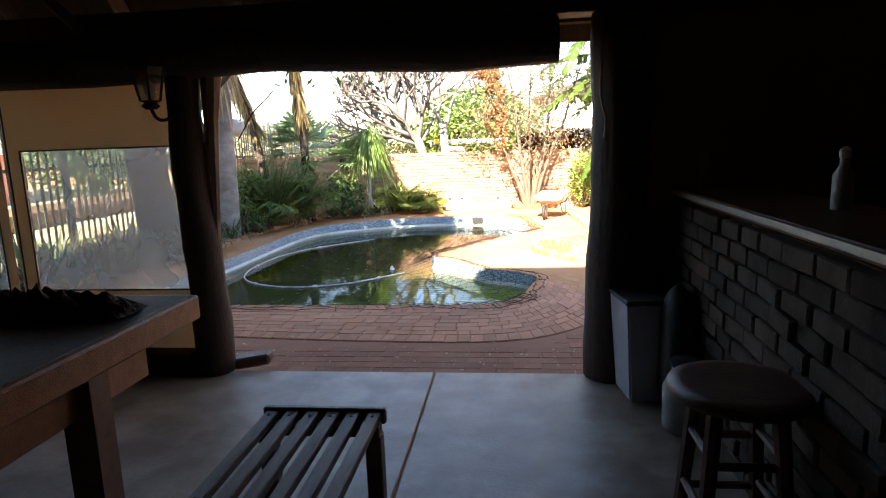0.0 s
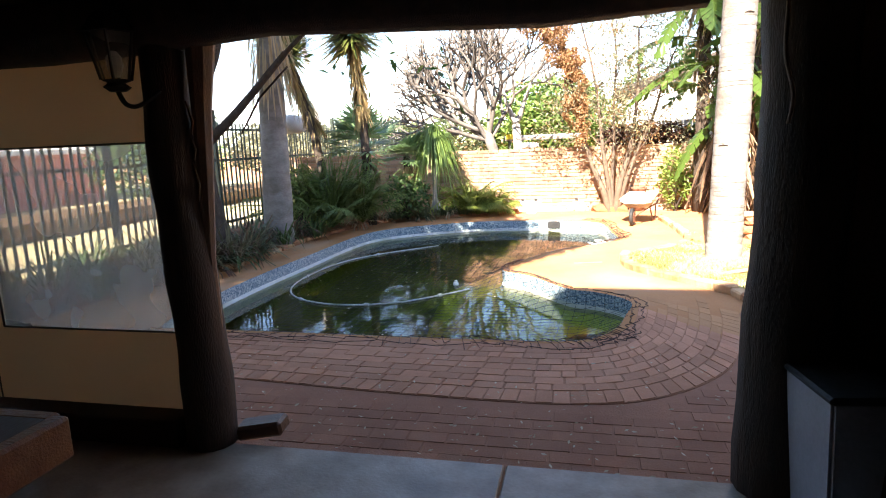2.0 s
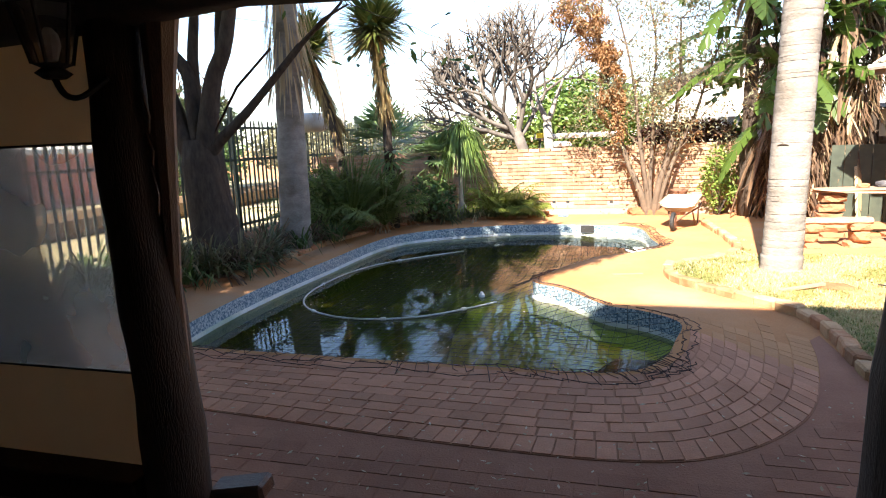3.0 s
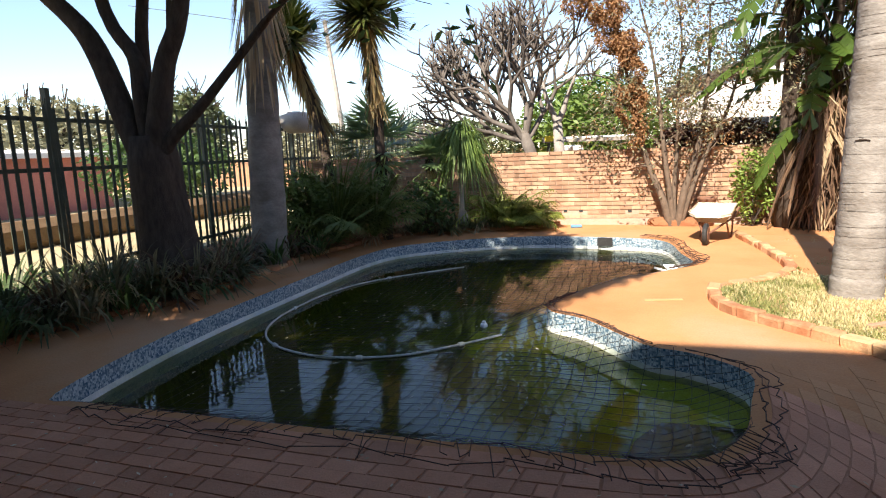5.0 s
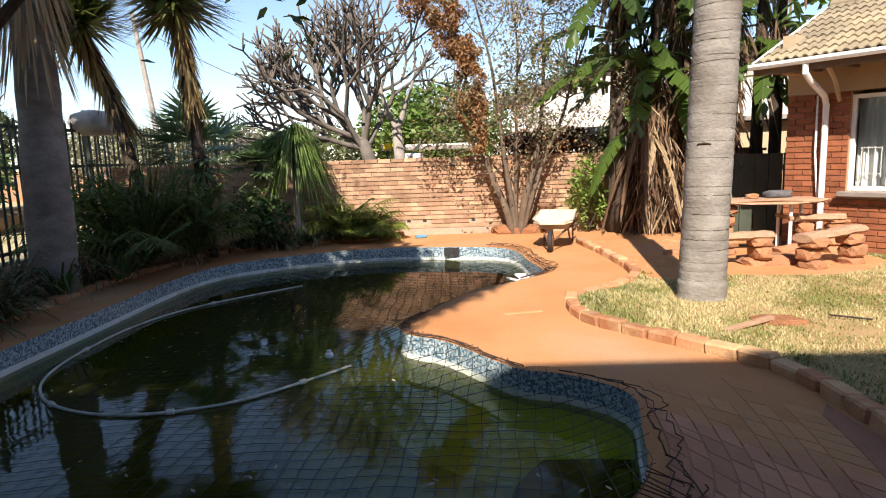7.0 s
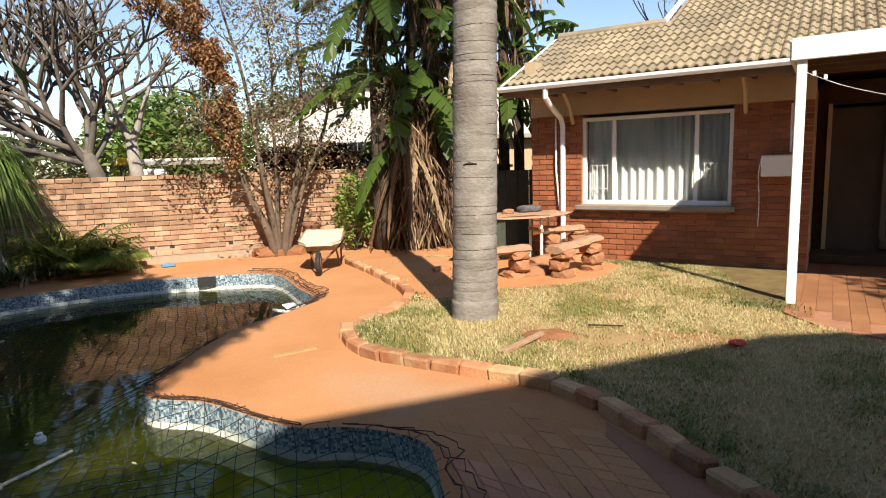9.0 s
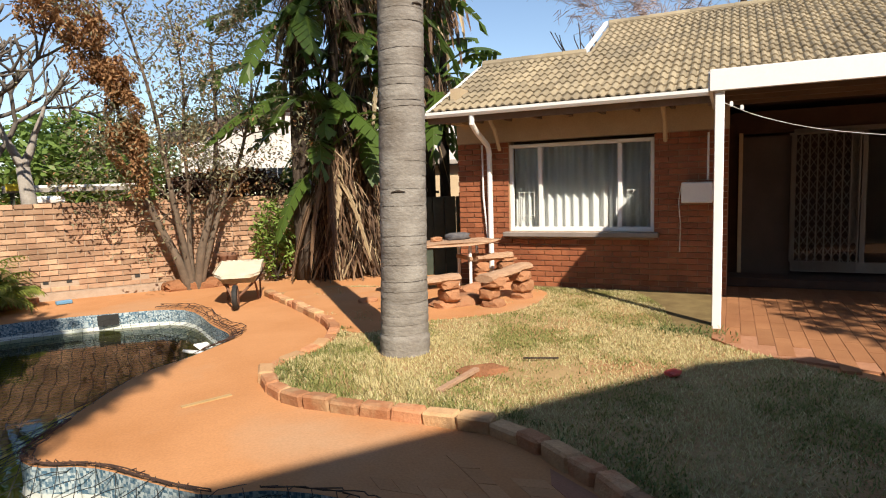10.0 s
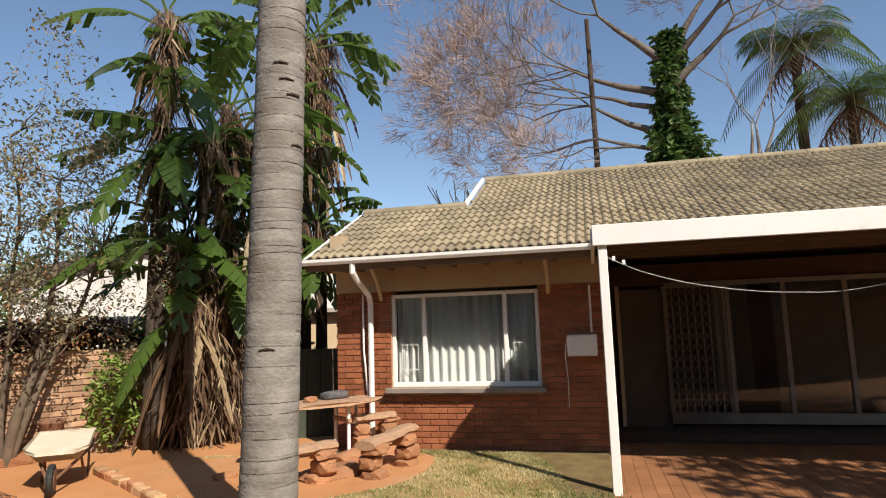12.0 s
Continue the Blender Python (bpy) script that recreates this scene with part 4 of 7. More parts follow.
ri = [tb.verts.new(p) for p in ((-0.28, -0.2, 0.34), (0.2, -0.22, 0.33), (0.27, -0.14, 0.34), (0.27, 0.14, 0.34), (0.2, 0.22, 0.33), (-0.28, 0.2, 0.34))]
for k in range(6):
    tb.faces.new((ro[k], ro[(k + 1) % 6], ri[(k + 1) % 6], ri[k]))
tb.faces.new(ri)
bmesh.ops.solidify(tb, geom=tb.faces[:], thickness=0.008)
tray = part("tray", tb, M_BARROW, wbr, "cream dented tray")
# tilted cream slab in place of the tray's evenly sunlit inside
ld = prism([(-0.41, -0.31), (0.33, -0.33), (0.5, -0.2), (0.5, 0.2), (0.33, 0.33), (-0.41, 0.31)], 0.53, 0.565)
for v in ld.verts:
    v.co.z += -0.015 - 0.14 * v.co.x
part("load", ld, M_BARROW, wbr, "cream slab standing in for the sunlit tray inside")
for s in (-1, 1):
    part("handle", tube(bmesh.new(), [(0.62, 0.05 * s, 0.2), (0.2, 0.19 * s, 0.31), (-0.4, 0.27 * s, 0.36), (-0.75, 0.3 * s, 0.50), (-0.86, 0.31 * s, 0.49)], 0.018, 8), M_RUST, wbr)
    part("leg", tube(bmesh.new(), [(-0.1, 0.2 * s, 0.33), (-0.22, 0.24 * s, 0.02), (-0.42, 0.25 * s, 0.02), (-0.45, 0.25 * s, 0.34)], 0.016, 8), M_RUST, wbr)
wh = bmesh.new()
lathe(wh, [(0.13, -0.04), (0.175, -0.03), (0.185, 0), (0.175, 0.03), (0.13, 0.04)], 20)
wheel = part("wheel", wh, M_NET, wbr, "black rubber wheel")
wheel.matrix_local = pose(0.64, 0, 0.19, 90)
part("hub", lathe(bmesh.new(), [(0.12, -0.045), (0.12, 0.045)], 14), M_RUST, wheel)
bk = bmesh.new()
lathe(bk, [(0.12, 0), (0.15, 0.46), (0.17, 0.48), (0.17, 0.52), (0.14, 0.52), (0.12, 0.2)], 16, (1.55, 15.38))
bk.transform(Matrix.Translation((0, 0, G)))
solo("flower_pot", bk, M_RUST, "dark brown pot standing against the brick wall", "pot", smooth=True)

# ---- stone picnic table and log benches ----
M_STONE = pbr("red dusty stone", (0.33, 0.15, 0.072), (0.42, 0.205, 0.105), 0.95, 5, 50, 0.9, rand=0.15, dist=0.02)
M_LOG = pbr("weathered split log", (0.36, 0.21, 0.13), (0.47, 0.30, 0.19), 0.9, 5, 40, 0.7, stretch=(2, 6, 6))


def rock(c, s, seed):
    bm = bmesh.new()
    bmesh.ops.create_icosphere(bm, subdivisions=2, radius=0.5)
    for v in bm.verts:
        q = v.co.copy()
        m = max(abs(q.x), abs(q.y), abs(q.z))
        q = q.lerp(q * (0.5 / m), 0.82) * (1 + 0.2 * noise.noise(q * 3.4 + Vector((seed, seed * 2, 0))))
        v.co = (q.x * s[0] + c[0], q.y * s[1] + c[1], q.z * s[2] + c[2])
    return bm


def log_bench(base, rz, length, h, label, lean2=0.0):
    b = thing("log_bench", base @ pose(0, 0, 0, 0, 0, rz), label, "bench", group="stone-legged log benches")
    lg = bmesh.new()
    n = 10
    tube(lg, [(-length / 2 + length * k / n, 0.02 * math.sin(k), h + 0.045 + lean2 * (k / n - 0.5)) for k in range(n + 1)], [0.12 + 0.012 * math.sin(k * 2.3) for k in range(n + 1)], 10)
    for v in lg.verts:
        zc = h + 0.045 + lean2 * v.co.x / length
        v.co.z = zc + (v.co.z - zc) * 0.42
    part("seat", lg, M_LOG, b, "split log seat")
    for x in (-length * 0.33, length * 0.33):
        z, i = 0.0, 0
        while z < h - 0.02:
            t = min(rnd(0.12, 0.16), h - z + 0.02)
            part("stone", rock((x + rnd(-0.03, 0.03), rnd(-0.03, 0.03), z + t / 2), (rnd(0.2, 0.28), rnd(0.2, 0.27), t * 1.12), x * 9 + i), M_STONE, b)
            z, i = z + t, i + 1
    return b


log_bench(pose(4.17, 11.22, G), 22, 0.95, 0.38, "split log bench on stacked red stones beside the house", 0.05)
log_bench(pose(3.12, 11.34, G), 4, 0.9, 0.36, "split log bench on stacked red stones near the palm")
log_bench(pose(4.55, 12.1, G), -8, 0.6, 0.46, "short split log bench on stacked red stones")
tbl = thing("stone_table", pose(3.85, 12.2, G, 0, 0, -5), "rough slab garden table with stone legs and clutter", "table")
part("slab", rock((0.0, 0, 0.735), (1.5, 0.62, 0.075), 3), M_LOG, tbl, "rough wooden slab top")
for x in (-0.5,):
    for i in range(5):
        part("stone", rock((x + rnd(-0.03, 0.03), rnd(-0.04, 0.04), 0.07 + 0.14 * i), (0.34, 0.34, 0.16), x * 5 + i + 11), M_STONE, tbl)
for px, py in ((0.3, -0.16), (0.56, 0.16), (0.3, 0.2)):
    part("pipe_leg", tube(bmesh.new(), [(px, py, 0), (px, py, 0.70)], 0.022, 8), M_WHITE, tbl, "white pipe leg")
part("cross_bar", cube((0.3, 0.02, 0.52), (0.05, 0.44, 0.05), 0, 0.006), M_LOG, tbl, "low wooden cross bar")
clo = rock((4.05, 12.2, G + 0.815), (0.34, 0.2, 0.1), 7)
solo("cloth_bundle", clo, pbr("dark cloth", (0.05, 0.05, 0.06), (0.14, 0.13, 0.13), 0.9, 12, 50, 0.5), "dark crumpled cloth lying on the garden table", "cloth", smooth=True)
solo("table_stone", rock((3.7, 12.15, G + 0.80), (0.16, 0.1, 0.07), 9), M_STONE, "flat red stone lying on the garden table", "stone")
solo("stone_block", rock((4.15, 11.95, G + 0.09), (0.5, 0.3, 0.2), 21), M_STONE, "flat red stone on the ground by the benches", "stone", group="loose stones")
solo("stone_block", rock((3.62, 11.5, G + 0.07), (0.7, 0.42, 0.18), 24), M_STONE, "wide red stone on the ground by the benches", "stone", group="loose stones")
solo("stone_block", rock((2.75, 12.3, G + 0.05), (0.25, 0.14, 0.13), 26), M_STONE, "small upright brick-red stone in the soil", "stone", group="loose stones")

BARE = smooth_line([(1.98, 10.9), (2.5, 10.75), (2.95, 10.85), (3.4, 10.75), (3.95, 10.72), (4.5, 11.0), (5.0, 11.5), (4.85, 12.0), (4.1, 12.6), (3.3, 13.3), (2.6, 13.8), (1.98, 13.6), (2.02, 12.2)], 5, closed=True)
solo("bare_soil", prism([(p.x + 0.05 * noise.noise(p * 3), p.y + 0.07 * noise.noise(p * 4)) for p in BARE], G + 0.02, G + 0.05), M_DUST, "bare orange soil round the stone table and palm", "soil", "structure")

# ---- lawn clutter ----
solo("plank", cube((2.12, 8.86, G + 0.075), (0.5, 0.05, 0.03), 24, 0.004, 0, -4), M_LOG, "short weathered plank lying on the lawn", "plank")
solo("soil_mound", rock((2.42, 9.02, G + 0.03), (0.38, 0.28, 0.1), 31), M_SOIL, "small heap of red soil on the lawn", "soil heap")
solo("stick", tube(bmesh.new(), [(2.85, 9.05, G + 0.075), (3.1, 8.9, G + 0.07)], 0.008, 6), M_BARK, "dark stick lying on the grass", "stick")
solo("red_scrap", rock((3.52, 8.1, G + 0.08), (0.13, 0.09, 0.04), 5), pbr("red plastic", (0.55, 0.05, 0.04), (0.62, 0.07, 0.05), 0.5, 5, 40, 0.1), "small red plastic scrap on the lawn", "scrap")
solo("green_mat", cube((0.46, 9.66, G + 0.004), (0.36, 0.045, 0.008), 12), pbr("faded green mat", (0.40, 0.27, 0.12), (0.46, 0.30, 0.14), 0.95, 6, 60, 0.3), "faded green strip on the dusty paving", "mat")
solo("blue_scrap", cube((-0.75, 15.1, G + 0.03), (0.2, 0.1, 0.05), 15, 0.01), pbr("blue plastic", (0.10, 0.26, 0.42), (0.14, 0.3, 0.46), 0.5, 4, 40, 0.1), "small blue plastic piece by the pool", "scrap")

# ---- grass ----
gr = bmesh.new()
LP = [(a, b) for a, b in lawn_poly]
BARE_P = [(p.x, p.y) for p in BARE]


def in_poly(x, y, P):
    c, j = False, len(P) - 1
    for i in range(len(P)):
        if (P[i][1] > y) != (P[j][1] > y) and x < (P[j][0] - P[i][0]) * (y - P[i][1]) / (P[j][1] - P[i][1]) + P[i][0]:
            c = not c
        j = i
    return c


gv, gf = {0: [], 1: []}, {0: [], 1: []}
made = 0
while made < 85000:
    x, y = rnd(0.9, 5.9), rnd(6.0, 13.6)
    if not in_poly(x, y, LP) or math.hypot(x - 2.17, y - 9.9) < 0.24:
        continue
    dens = 0.5 + 0.9 * noise.noise(Vector((x * 0.9, y * 0.9, 3.0))) + 0.35 * noise.noise(Vector((x * 4, y * 4, 1.0)))
    if in_poly(x, y, BARE_P):
        dens -= 1.0
    if rnd(0, 1) > dens + 0.25:
        continue
    edge = 0.02 if x < 1.9 else 0.0
    h, a, w = rnd(0.010, 0.034) + edge, rnd(0, 6.28), rnd(0.003, 0.007)
    dx, dy, tl = math.cos(a), math.sin(a), rnd(0.2, 1.3) * h
    z = G + 0.043
    kind = 1 if noise.noise(Vector((x * 1.3, y * 1.3, 9.0))) + 0.5 * noise.noise(Vector((x * 5, y * 5, 4.0))) + rnd(-0.25, 0.25) > 0.08 or (x < 1.5 and rnd(0, 1) < 0.3) else 0
    b = len(gv[kind])
    gv[kind] += [(x - dy * w, y + dx * w, z), (x + dy * w, y - dx * w, z), (x + dx * tl, y + dy * tl, z + h)]
    gf[kind].append((b, b + 1, b + 2))
    made += 1
for kind, c1, c2, word in ((0, (0.42, 0.36, 0.16), (0.68, 0.60, 0.34), "thin straw-coloured winter grass with bare patches"), (1, (0.16, 0.19, 0.05), (0.40, 0.38, 0.14), "thin yellow-green grass patches on the lawn")):
    me = bpy.data.meshes.new("grass")
    me.from_pydata(gv[kind], [], gf[kind])
    me.materials.append(leafy("dry grass" if kind == 0 else "green grass", c1, c2, 0.35, 0.8))
    tagged(new("grass", me), word, "grass", kind="stuff")

# green tufts along the inner side of the kerb
tf2 = bmesh.new()
for k in range(150):
    p = LAWN[random.randrange(0, len(LAWN) - 14)]
    dense = 0.5 + noise.noise(p * 1.4)
    if rnd(0, 1) > dense + (0.4 if p.y < 8.3 else 0.0):
        continue
    cx, cy = p.x + rnd(0.08, 0.3), p.y + rnd(-0.1, 0.1)
    for i in range(16):
        a = rnd(0, 6.28)
        leaf(tf2, (cx + rnd(-0.05, 0.05), cy + rnd(-0.05, 0.05), G + 0.04), (math.cos(a), math.sin(a), rnd(0.7, 3.0)), rnd(0.04, 0.13), 0.005, 0.5, 2)
solo("weeds", tf2, leafy("kerbside weed blade", (0.10, 0.14, 0.035), (0.30, 0.31, 0.10), 0.35), "green weeds and long grass along the lawn kerb", "weeds", "stuff")

# ---- palisade fence ----
FX = -6.6
fence = thing("fence", pose(FX, 9.4, G), "green-black steel palisade fence with pointed pales", "fence")
pale = bmesh.new()
box(pale, (0, 0, 1.14), (0.012, 0.05, 2.12))
for dy in (-0.016, 0, 0.016):
    quad(pale, ((0, dy - 0.007, 2.2), (0, dy + 0.007, 2.2), (0.0, dy * 2.0 + 0.002, 2.37 if dy == 0 else 2.34), (0.0, dy * 2.0 - 0.002, 2.37 if dy == 0 else 2.34)))
pale_mesh = finish("pale", pale, M_STEEL)
y = -6.0
while y < 15.6:
    ob = part("pale", pale_mesh, None, fence)
    ob.location, ob.rotation_euler = (0.03, y, 0), (rnd(-0.01, 0.01), rnd(-0.012, 0.012), 0)
    y += 0.152
for yy in (-5.6, -2.8, 0.0, 2.85, 5.7, 8.6, 11.5, 14.4):
    part("post", cube((0, yy, 1.2), (0.08, 0.06, 2.5), 0, 0.004), M_STEEL, fence)
for z in (0.25, 1.48, 2.08):
    part("rail", cube((0.0, 4.8, z), (0.045, 21.5, 0.05)), M_STEEL, fence)


# ---- plants ----
M_GREEN = leafy("fresh green leaf", (0.085, 0.15, 0.03), (0.19, 0.28, 0.065))
M_DEEP = leafy("deep green leaf", (0.04, 0.085, 0.022), (0.10, 0.17, 0.045), 0.35)
M_OLIVE = leafy("grey-olive leaf", (0.16, 0.16, 0.09), (0.36, 0.345, 0.21), 0.45)
M_DEADLEAF = leafy("dead brown leaf", (0.075, 0.042, 0.026), (0.23, 0.14, 0.08), 0.25, 0.8)
M_STRAW = leafy("dry straw frond", (0.32, 0.22, 0.12), (0.55, 0.44, 0.28), 0.3, 0.8)
M_YSTRAW = leafy("yellow dry yucca leaf", (0.17, 0.11, 0.055), (0.46, 0.34, 0.14), 0.3, 0.8)
M_MUTED = leafy("dusty muted green leaf", (0.075, 0.10, 0.04), (0.16, 0.185, 0.085), 0.3)
M_BUSH = leafy("feathery bush leaf", (0.11, 0.17, 0.04), (0.25, 0.31, 0.09), 0.5)
M_VINE = leafy("dry russet vine leaf", (0.24, 0.12, 0.055), (0.45, 0.26, 0.12), 0.35, 0.8)
M_YUCCA = leafy("yucca blade", (0.05, 0.085, 0.02), (0.17, 0.19, 0.05), 0.2, 0.45)
M_BLUEG = leafy("blue-green fan leaf", (0.12, 0.21, 0.085), (0.25, 0.35, 0.155), 0.45, 0.45)
M_DRYGREEN = leafy("dry grey-green blade", (0.10, 0.105, 0.05), (0.30, 0.24, 0.13), 0.35, 0.7)
M_YPALM = leafy("yellow-green palm leaf", (0.13, 0.18, 0.03), (0.32, 0.36, 0.08), 0.45)
M_BANANA = leafy("broad banana leaf", (0.06, 0.115, 0.022), (0.20, 0.28, 0.06), 0.45, 0.3)


def limb(bm, a, d, length, r0, r1, wander, depth, kids, tips, n=5, up=0.25):
    """A branch that wanders and forks; collects its tips."""
    p, d = Vector(a), Vector(d).normalized()
    pts, rad = [p.copy()], [r0]
    for i in range(n):
        d = (d + Vector((rnd(-1, 1), rnd(-1, 1), rnd(-1, 1))) * wander + Vector((0, 0, up * 0.2))).normalized()
        p = p + d * (length / n)
        pts.append(p.copy())
        rad.append(r0 + (r1 - r0) * (i + 1) / n)
    tube(bm, pts, rad, 7 if r0 > 0.03 else 5 if r0 > 0.012 else 3, False)
    if depth == 0:
        tips.append((p, d))
        return
    for k in range(kids):
        i = n if k < 2 else random.randrange(max(1, n // 2), n + 1)
        side = d.orthogonal().normalized()
        side.rotate(Matrix.Rotation(rnd(0, 6.28), 3, d))
        nd = (d + side * rnd(0.55, 0.95) + Vector((0, 0, up))).normalized()
        limb(bm, pts[i], nd, length * rnd(0.62, 0.85), rad[i] * 0.72, r1 * 0.6, wander, depth - 1, kids, tips, n, up)


def leaves_at(bm, tips, per, spread, ls, ws, droop=0.2, gate=-1.0):
    for p, d in tips:
        for _ in range(per):
            q = p + Vector((rnd(-1, 1), rnd(-1, 1), rnd(-1, 1))) * spread
            if noise.noise(q * 2.4) < gate:
                continue
            dd = Vector((rnd(-1, 1), rnd(-1, 1), rnd(-0.8, 0.6)))
            leaf(bm, q, dd, rnd(0.7, 1.3) * ls, rnd(0.7, 1.2) * ws, droop, 1, (rnd(-1, 1), rnd(-1, 1), 1))


def tree(name, base, label, category="tree", group=""):
    return thing(name, pose(*base), label, category, group)


def world_part(name, bm, material, parent, label="", smooth=False):
    bm.transform(Matrix.Translation(-parent.matrix_world.translation))
    return part(name, bm, material, parent, label, smooth)


# tall ringed palm on the lawn
pm = tree("palm_tree", (2.17, 9.9, G), "tall palm with grey ringed trunk standing on the lawn", "palm")
tk = bmesh.new()
pts, rad = [], []
ring_z = [G]
while ring_z[-1] < 8.5:
    ring_z.append(ring_z[-1] + rnd(0.06, 0.16))
for i in range(430):
    z = G - 0.02 + i * 0.02
    gap = min(abs(z - q) for q in ring_z)
    pts.append((2.17 + 0.026 * z, 9.9, z))
    rad.append(0.212 - 0.0055 * z + (0.012 if z < 0.1 else 0) - 0.006 * max(0, 1 - gap / 0.016) + 0.006 * noise.noise(Vector((z * 2, 0, 0))))
tube(tk, pts, rad, 24)
world_part("trunk", tk, M_PALMB, pm, "grey ringed trunk", True)
scar = bmesh.new()
for z in ring_z[1:]:
    r = 0.2115 - 0.0055 * z
    a, tip, lean_a = rnd(0, 6.28), rnd(0.0, 0.02), rnd(0, 6.28)
    for k in range(random.randrange(2, 5)):
        b = a + rnd(0.9, 2.4)
        line = [(2.17 + 0.026 * z + r * math.cos(q), 9.9 + r * math.sin(q), z + tip * math.cos(q - lean_a) + 0.004 * noise.noise(Vector((q * 5, z * 9, 0)))) for q in (a + (b - a) * i / 12 for i in range(13))]
        tube(scar, line, [0.001] + [rnd(0.0008, 0.0032) for _ in range(11)] + [0.001], 4, False)
        a = b + rnd(0.0, 0.35)
tagged(world_part("ring_scar", scar, M_SCAR, pm, "dark leaf-scar rings round the trunk"), kind="stuff")
for z, a in ((3.55, -2.0), (3.42, -1.75), (2.9, -1.2), (1.35, -2.2), (3.3, -1.45)):
    r = 0.212 - 0.0055 * z
    c = Vector((2.17 + 0.026 * z + math.cos(a) * r, 9.9 + math.sin(a) * r, z))
    t = Vector((-math.sin(a), math.cos(a), 0))
    world_part("scar", tube(bmesh.new(), [c - t * 0.06, c + Vector((0, 0, 0.006)), c + t * 0.06], [0.004, 0.013, 0.004], 5), M_BARK, pm, "dark crack in the bark")


def frond(bm, p, d, length, n, ll, lw, droop):
    """A feather frond: a rib with leaflets on both sides."""
    p, d = Vector(p), Vector(d).normalized()
    side = d.cross(Vector((0, 0, 1))).normalized()
    pts = [p + d * (length * k / n) + Vector((0, 0, -droop * length * (k / n) ** 2)) for k in range(n + 1)]
    tube(bm, pts, [0.018 * (1 - 0.8 * k / n) + 0.003 for k in range(n + 1)], 4, False)
    for k in range(1, n + 1):
        t = (pts[k] - pts[k - 1]).normalized()
        l = ll * (0.5 + 0.9 * math.sin(math.pi * min(1, k / n + 0.08)))
        for s in (-1, 1):
            leaf(bm, pts[k], t * 0.7 + side * s + Vector((0, 0, -0.25 + rnd(-0.1, 0.1))), l, lw, 0.35, 2)


cr = bmesh.new()
for k in range(16):
    a = k * 2.4
    frond(cr, (2.39, 9.9, 8.4), (math.cos(a), math.sin(a), rnd(0.1, 0.9)), 2.2, 16, 0.5, 0.02, rnd(0.4, 0.7))
world_part("crown", cr, M_DEEP, pm, "feathery green crown")

# dark many-stemmed tree by the fence
t1 = tree("fence_tree", (-5.0, 9.45, G), "dark bare-stemmed tree forking low beside the fence", "tree")
bm = bmesh.new()
tube(bm, [(-4.95, 9.45, G - 0.03), (-5.03, 9.45, 0.1), (-5.08, 9.45, 0.4), (-5.14, 9.45, 0.9), (-5.17, 9.45, 1.35), (-5.17, 9.45, 1.7)], [0.50, 0.40, 0.335, 0.30, 0.29, 0.24], 14)
stems = (((-5.2, 9.45, 1.2), (-5.45, 9.4, 1.9), (-5.72, 9.35, 2.7), (-6.05, 9.3, 3.15), (-6.9, 9.2, 3.9), 0.17),
         ((-5.2, 9.45, 1.6), (-5.2, 9.4, 2.15), (-5.24, 9.4, 2.6), (-5.57, 9.4, 3.12), (-6.0, 9.5, 4.6), 0.12),
         ((-5.1, 9.4, 1.4), (-4.97, 9.4, 2.0), (-4.83, 9.4, 2.5), (-4.58, 9.4, 3.0), (-4.3, 9.4, 4.2), 0.155),
         ((-5.22, 9.5, 2.2), (-5.2, 9.5, 2.8), (-5.1, 9.5, 3.4), (-5.1, 9.6, 4.2), (-5.2, 9.8, 5.0), 0.085),
         ((-4.86, 9.4, 2.3), (-4.75, 9.45, 2.75), (-4.72, 9.5, 3.3), (-4.6, 9.6, 4.2), (-4.5, 9.7, 5.0), 0.08),
         ((-5.0, 9.4, 1.5), (-4.80, 9.4, 1.7), (-4.45, 9.4, 1.97), (-4.10, 9.4, 2.28), (-3.5, 9.35, 2.8), 0.085))
tips = []
for *ps, r in stems:
    sp = smooth_line(ps, 4)
    tube(bm, sp, [r * (1 - 0.55 * i / len(sp)) for i in range(len(sp))], 9, False)
    for _ in range(2):
        limb(bm, sp[-1], sp[-1] - sp[-4], 1.0, r * 0.4, 0.01, 0.25, 2, 2, tips, 4)
world_part("trunk", bm, M_BARK, t1, "dark forked stems", True)
lf = bmesh.new()
leaves_at(lf, tips, 40, 0.7, 0.12, 0.03)
# unseen leaves, placed so that their shade covers the bed and pool
for i in range(21000):
    q = Vector((rnd(-8.0, -1.0), rnd(4.6, 11.4), rnd(4.3, 6.8)))
    if noise.noise(q * 0.8) < (-0.25 if q.y < 8.0 else 0.2) or (q.x > -3.4 and (q.z < 5.8 or q.y > 8.0)) or q.x > -2.4 + max(0, 8.2 - q.y) * 0.36:
        continue
    leaf(lf, q, (rnd(-1, 1), rnd(-1, 1), rnd(-0.6, 0.6)), rnd(0.26, 0.42), 0.075, 0.2, 2, (rnd(-1, 1), rnd(-1, 1), 1))
# added lobe over the shelter roof, cut to the shadow edge it should cast
for i in range(56000):
    q = Vector((rnd(-6.2, -0.55), rnd(1.9, 5.0), rnd(5.4, 6.9)))
    if noise.noise(q * 0.9) < -0.62 or q.x > -1.7 + 0.5 * (q.y + 1.13 * (q.z - 5.4) - 2.86) + 0.35 * noise.noise(Vector((0, q.y * 2.5, q.z * 2.5))):
        continue
    leaf(lf, q, (rnd(-1, 1), rnd(-1, 1), rnd(-0.6, 0.6)), rnd(0.12, 0.2), 0.035, 0.2, 2, (rnd(-1, 1), rnd(-1, 1), 1))
over = bmesh.new()
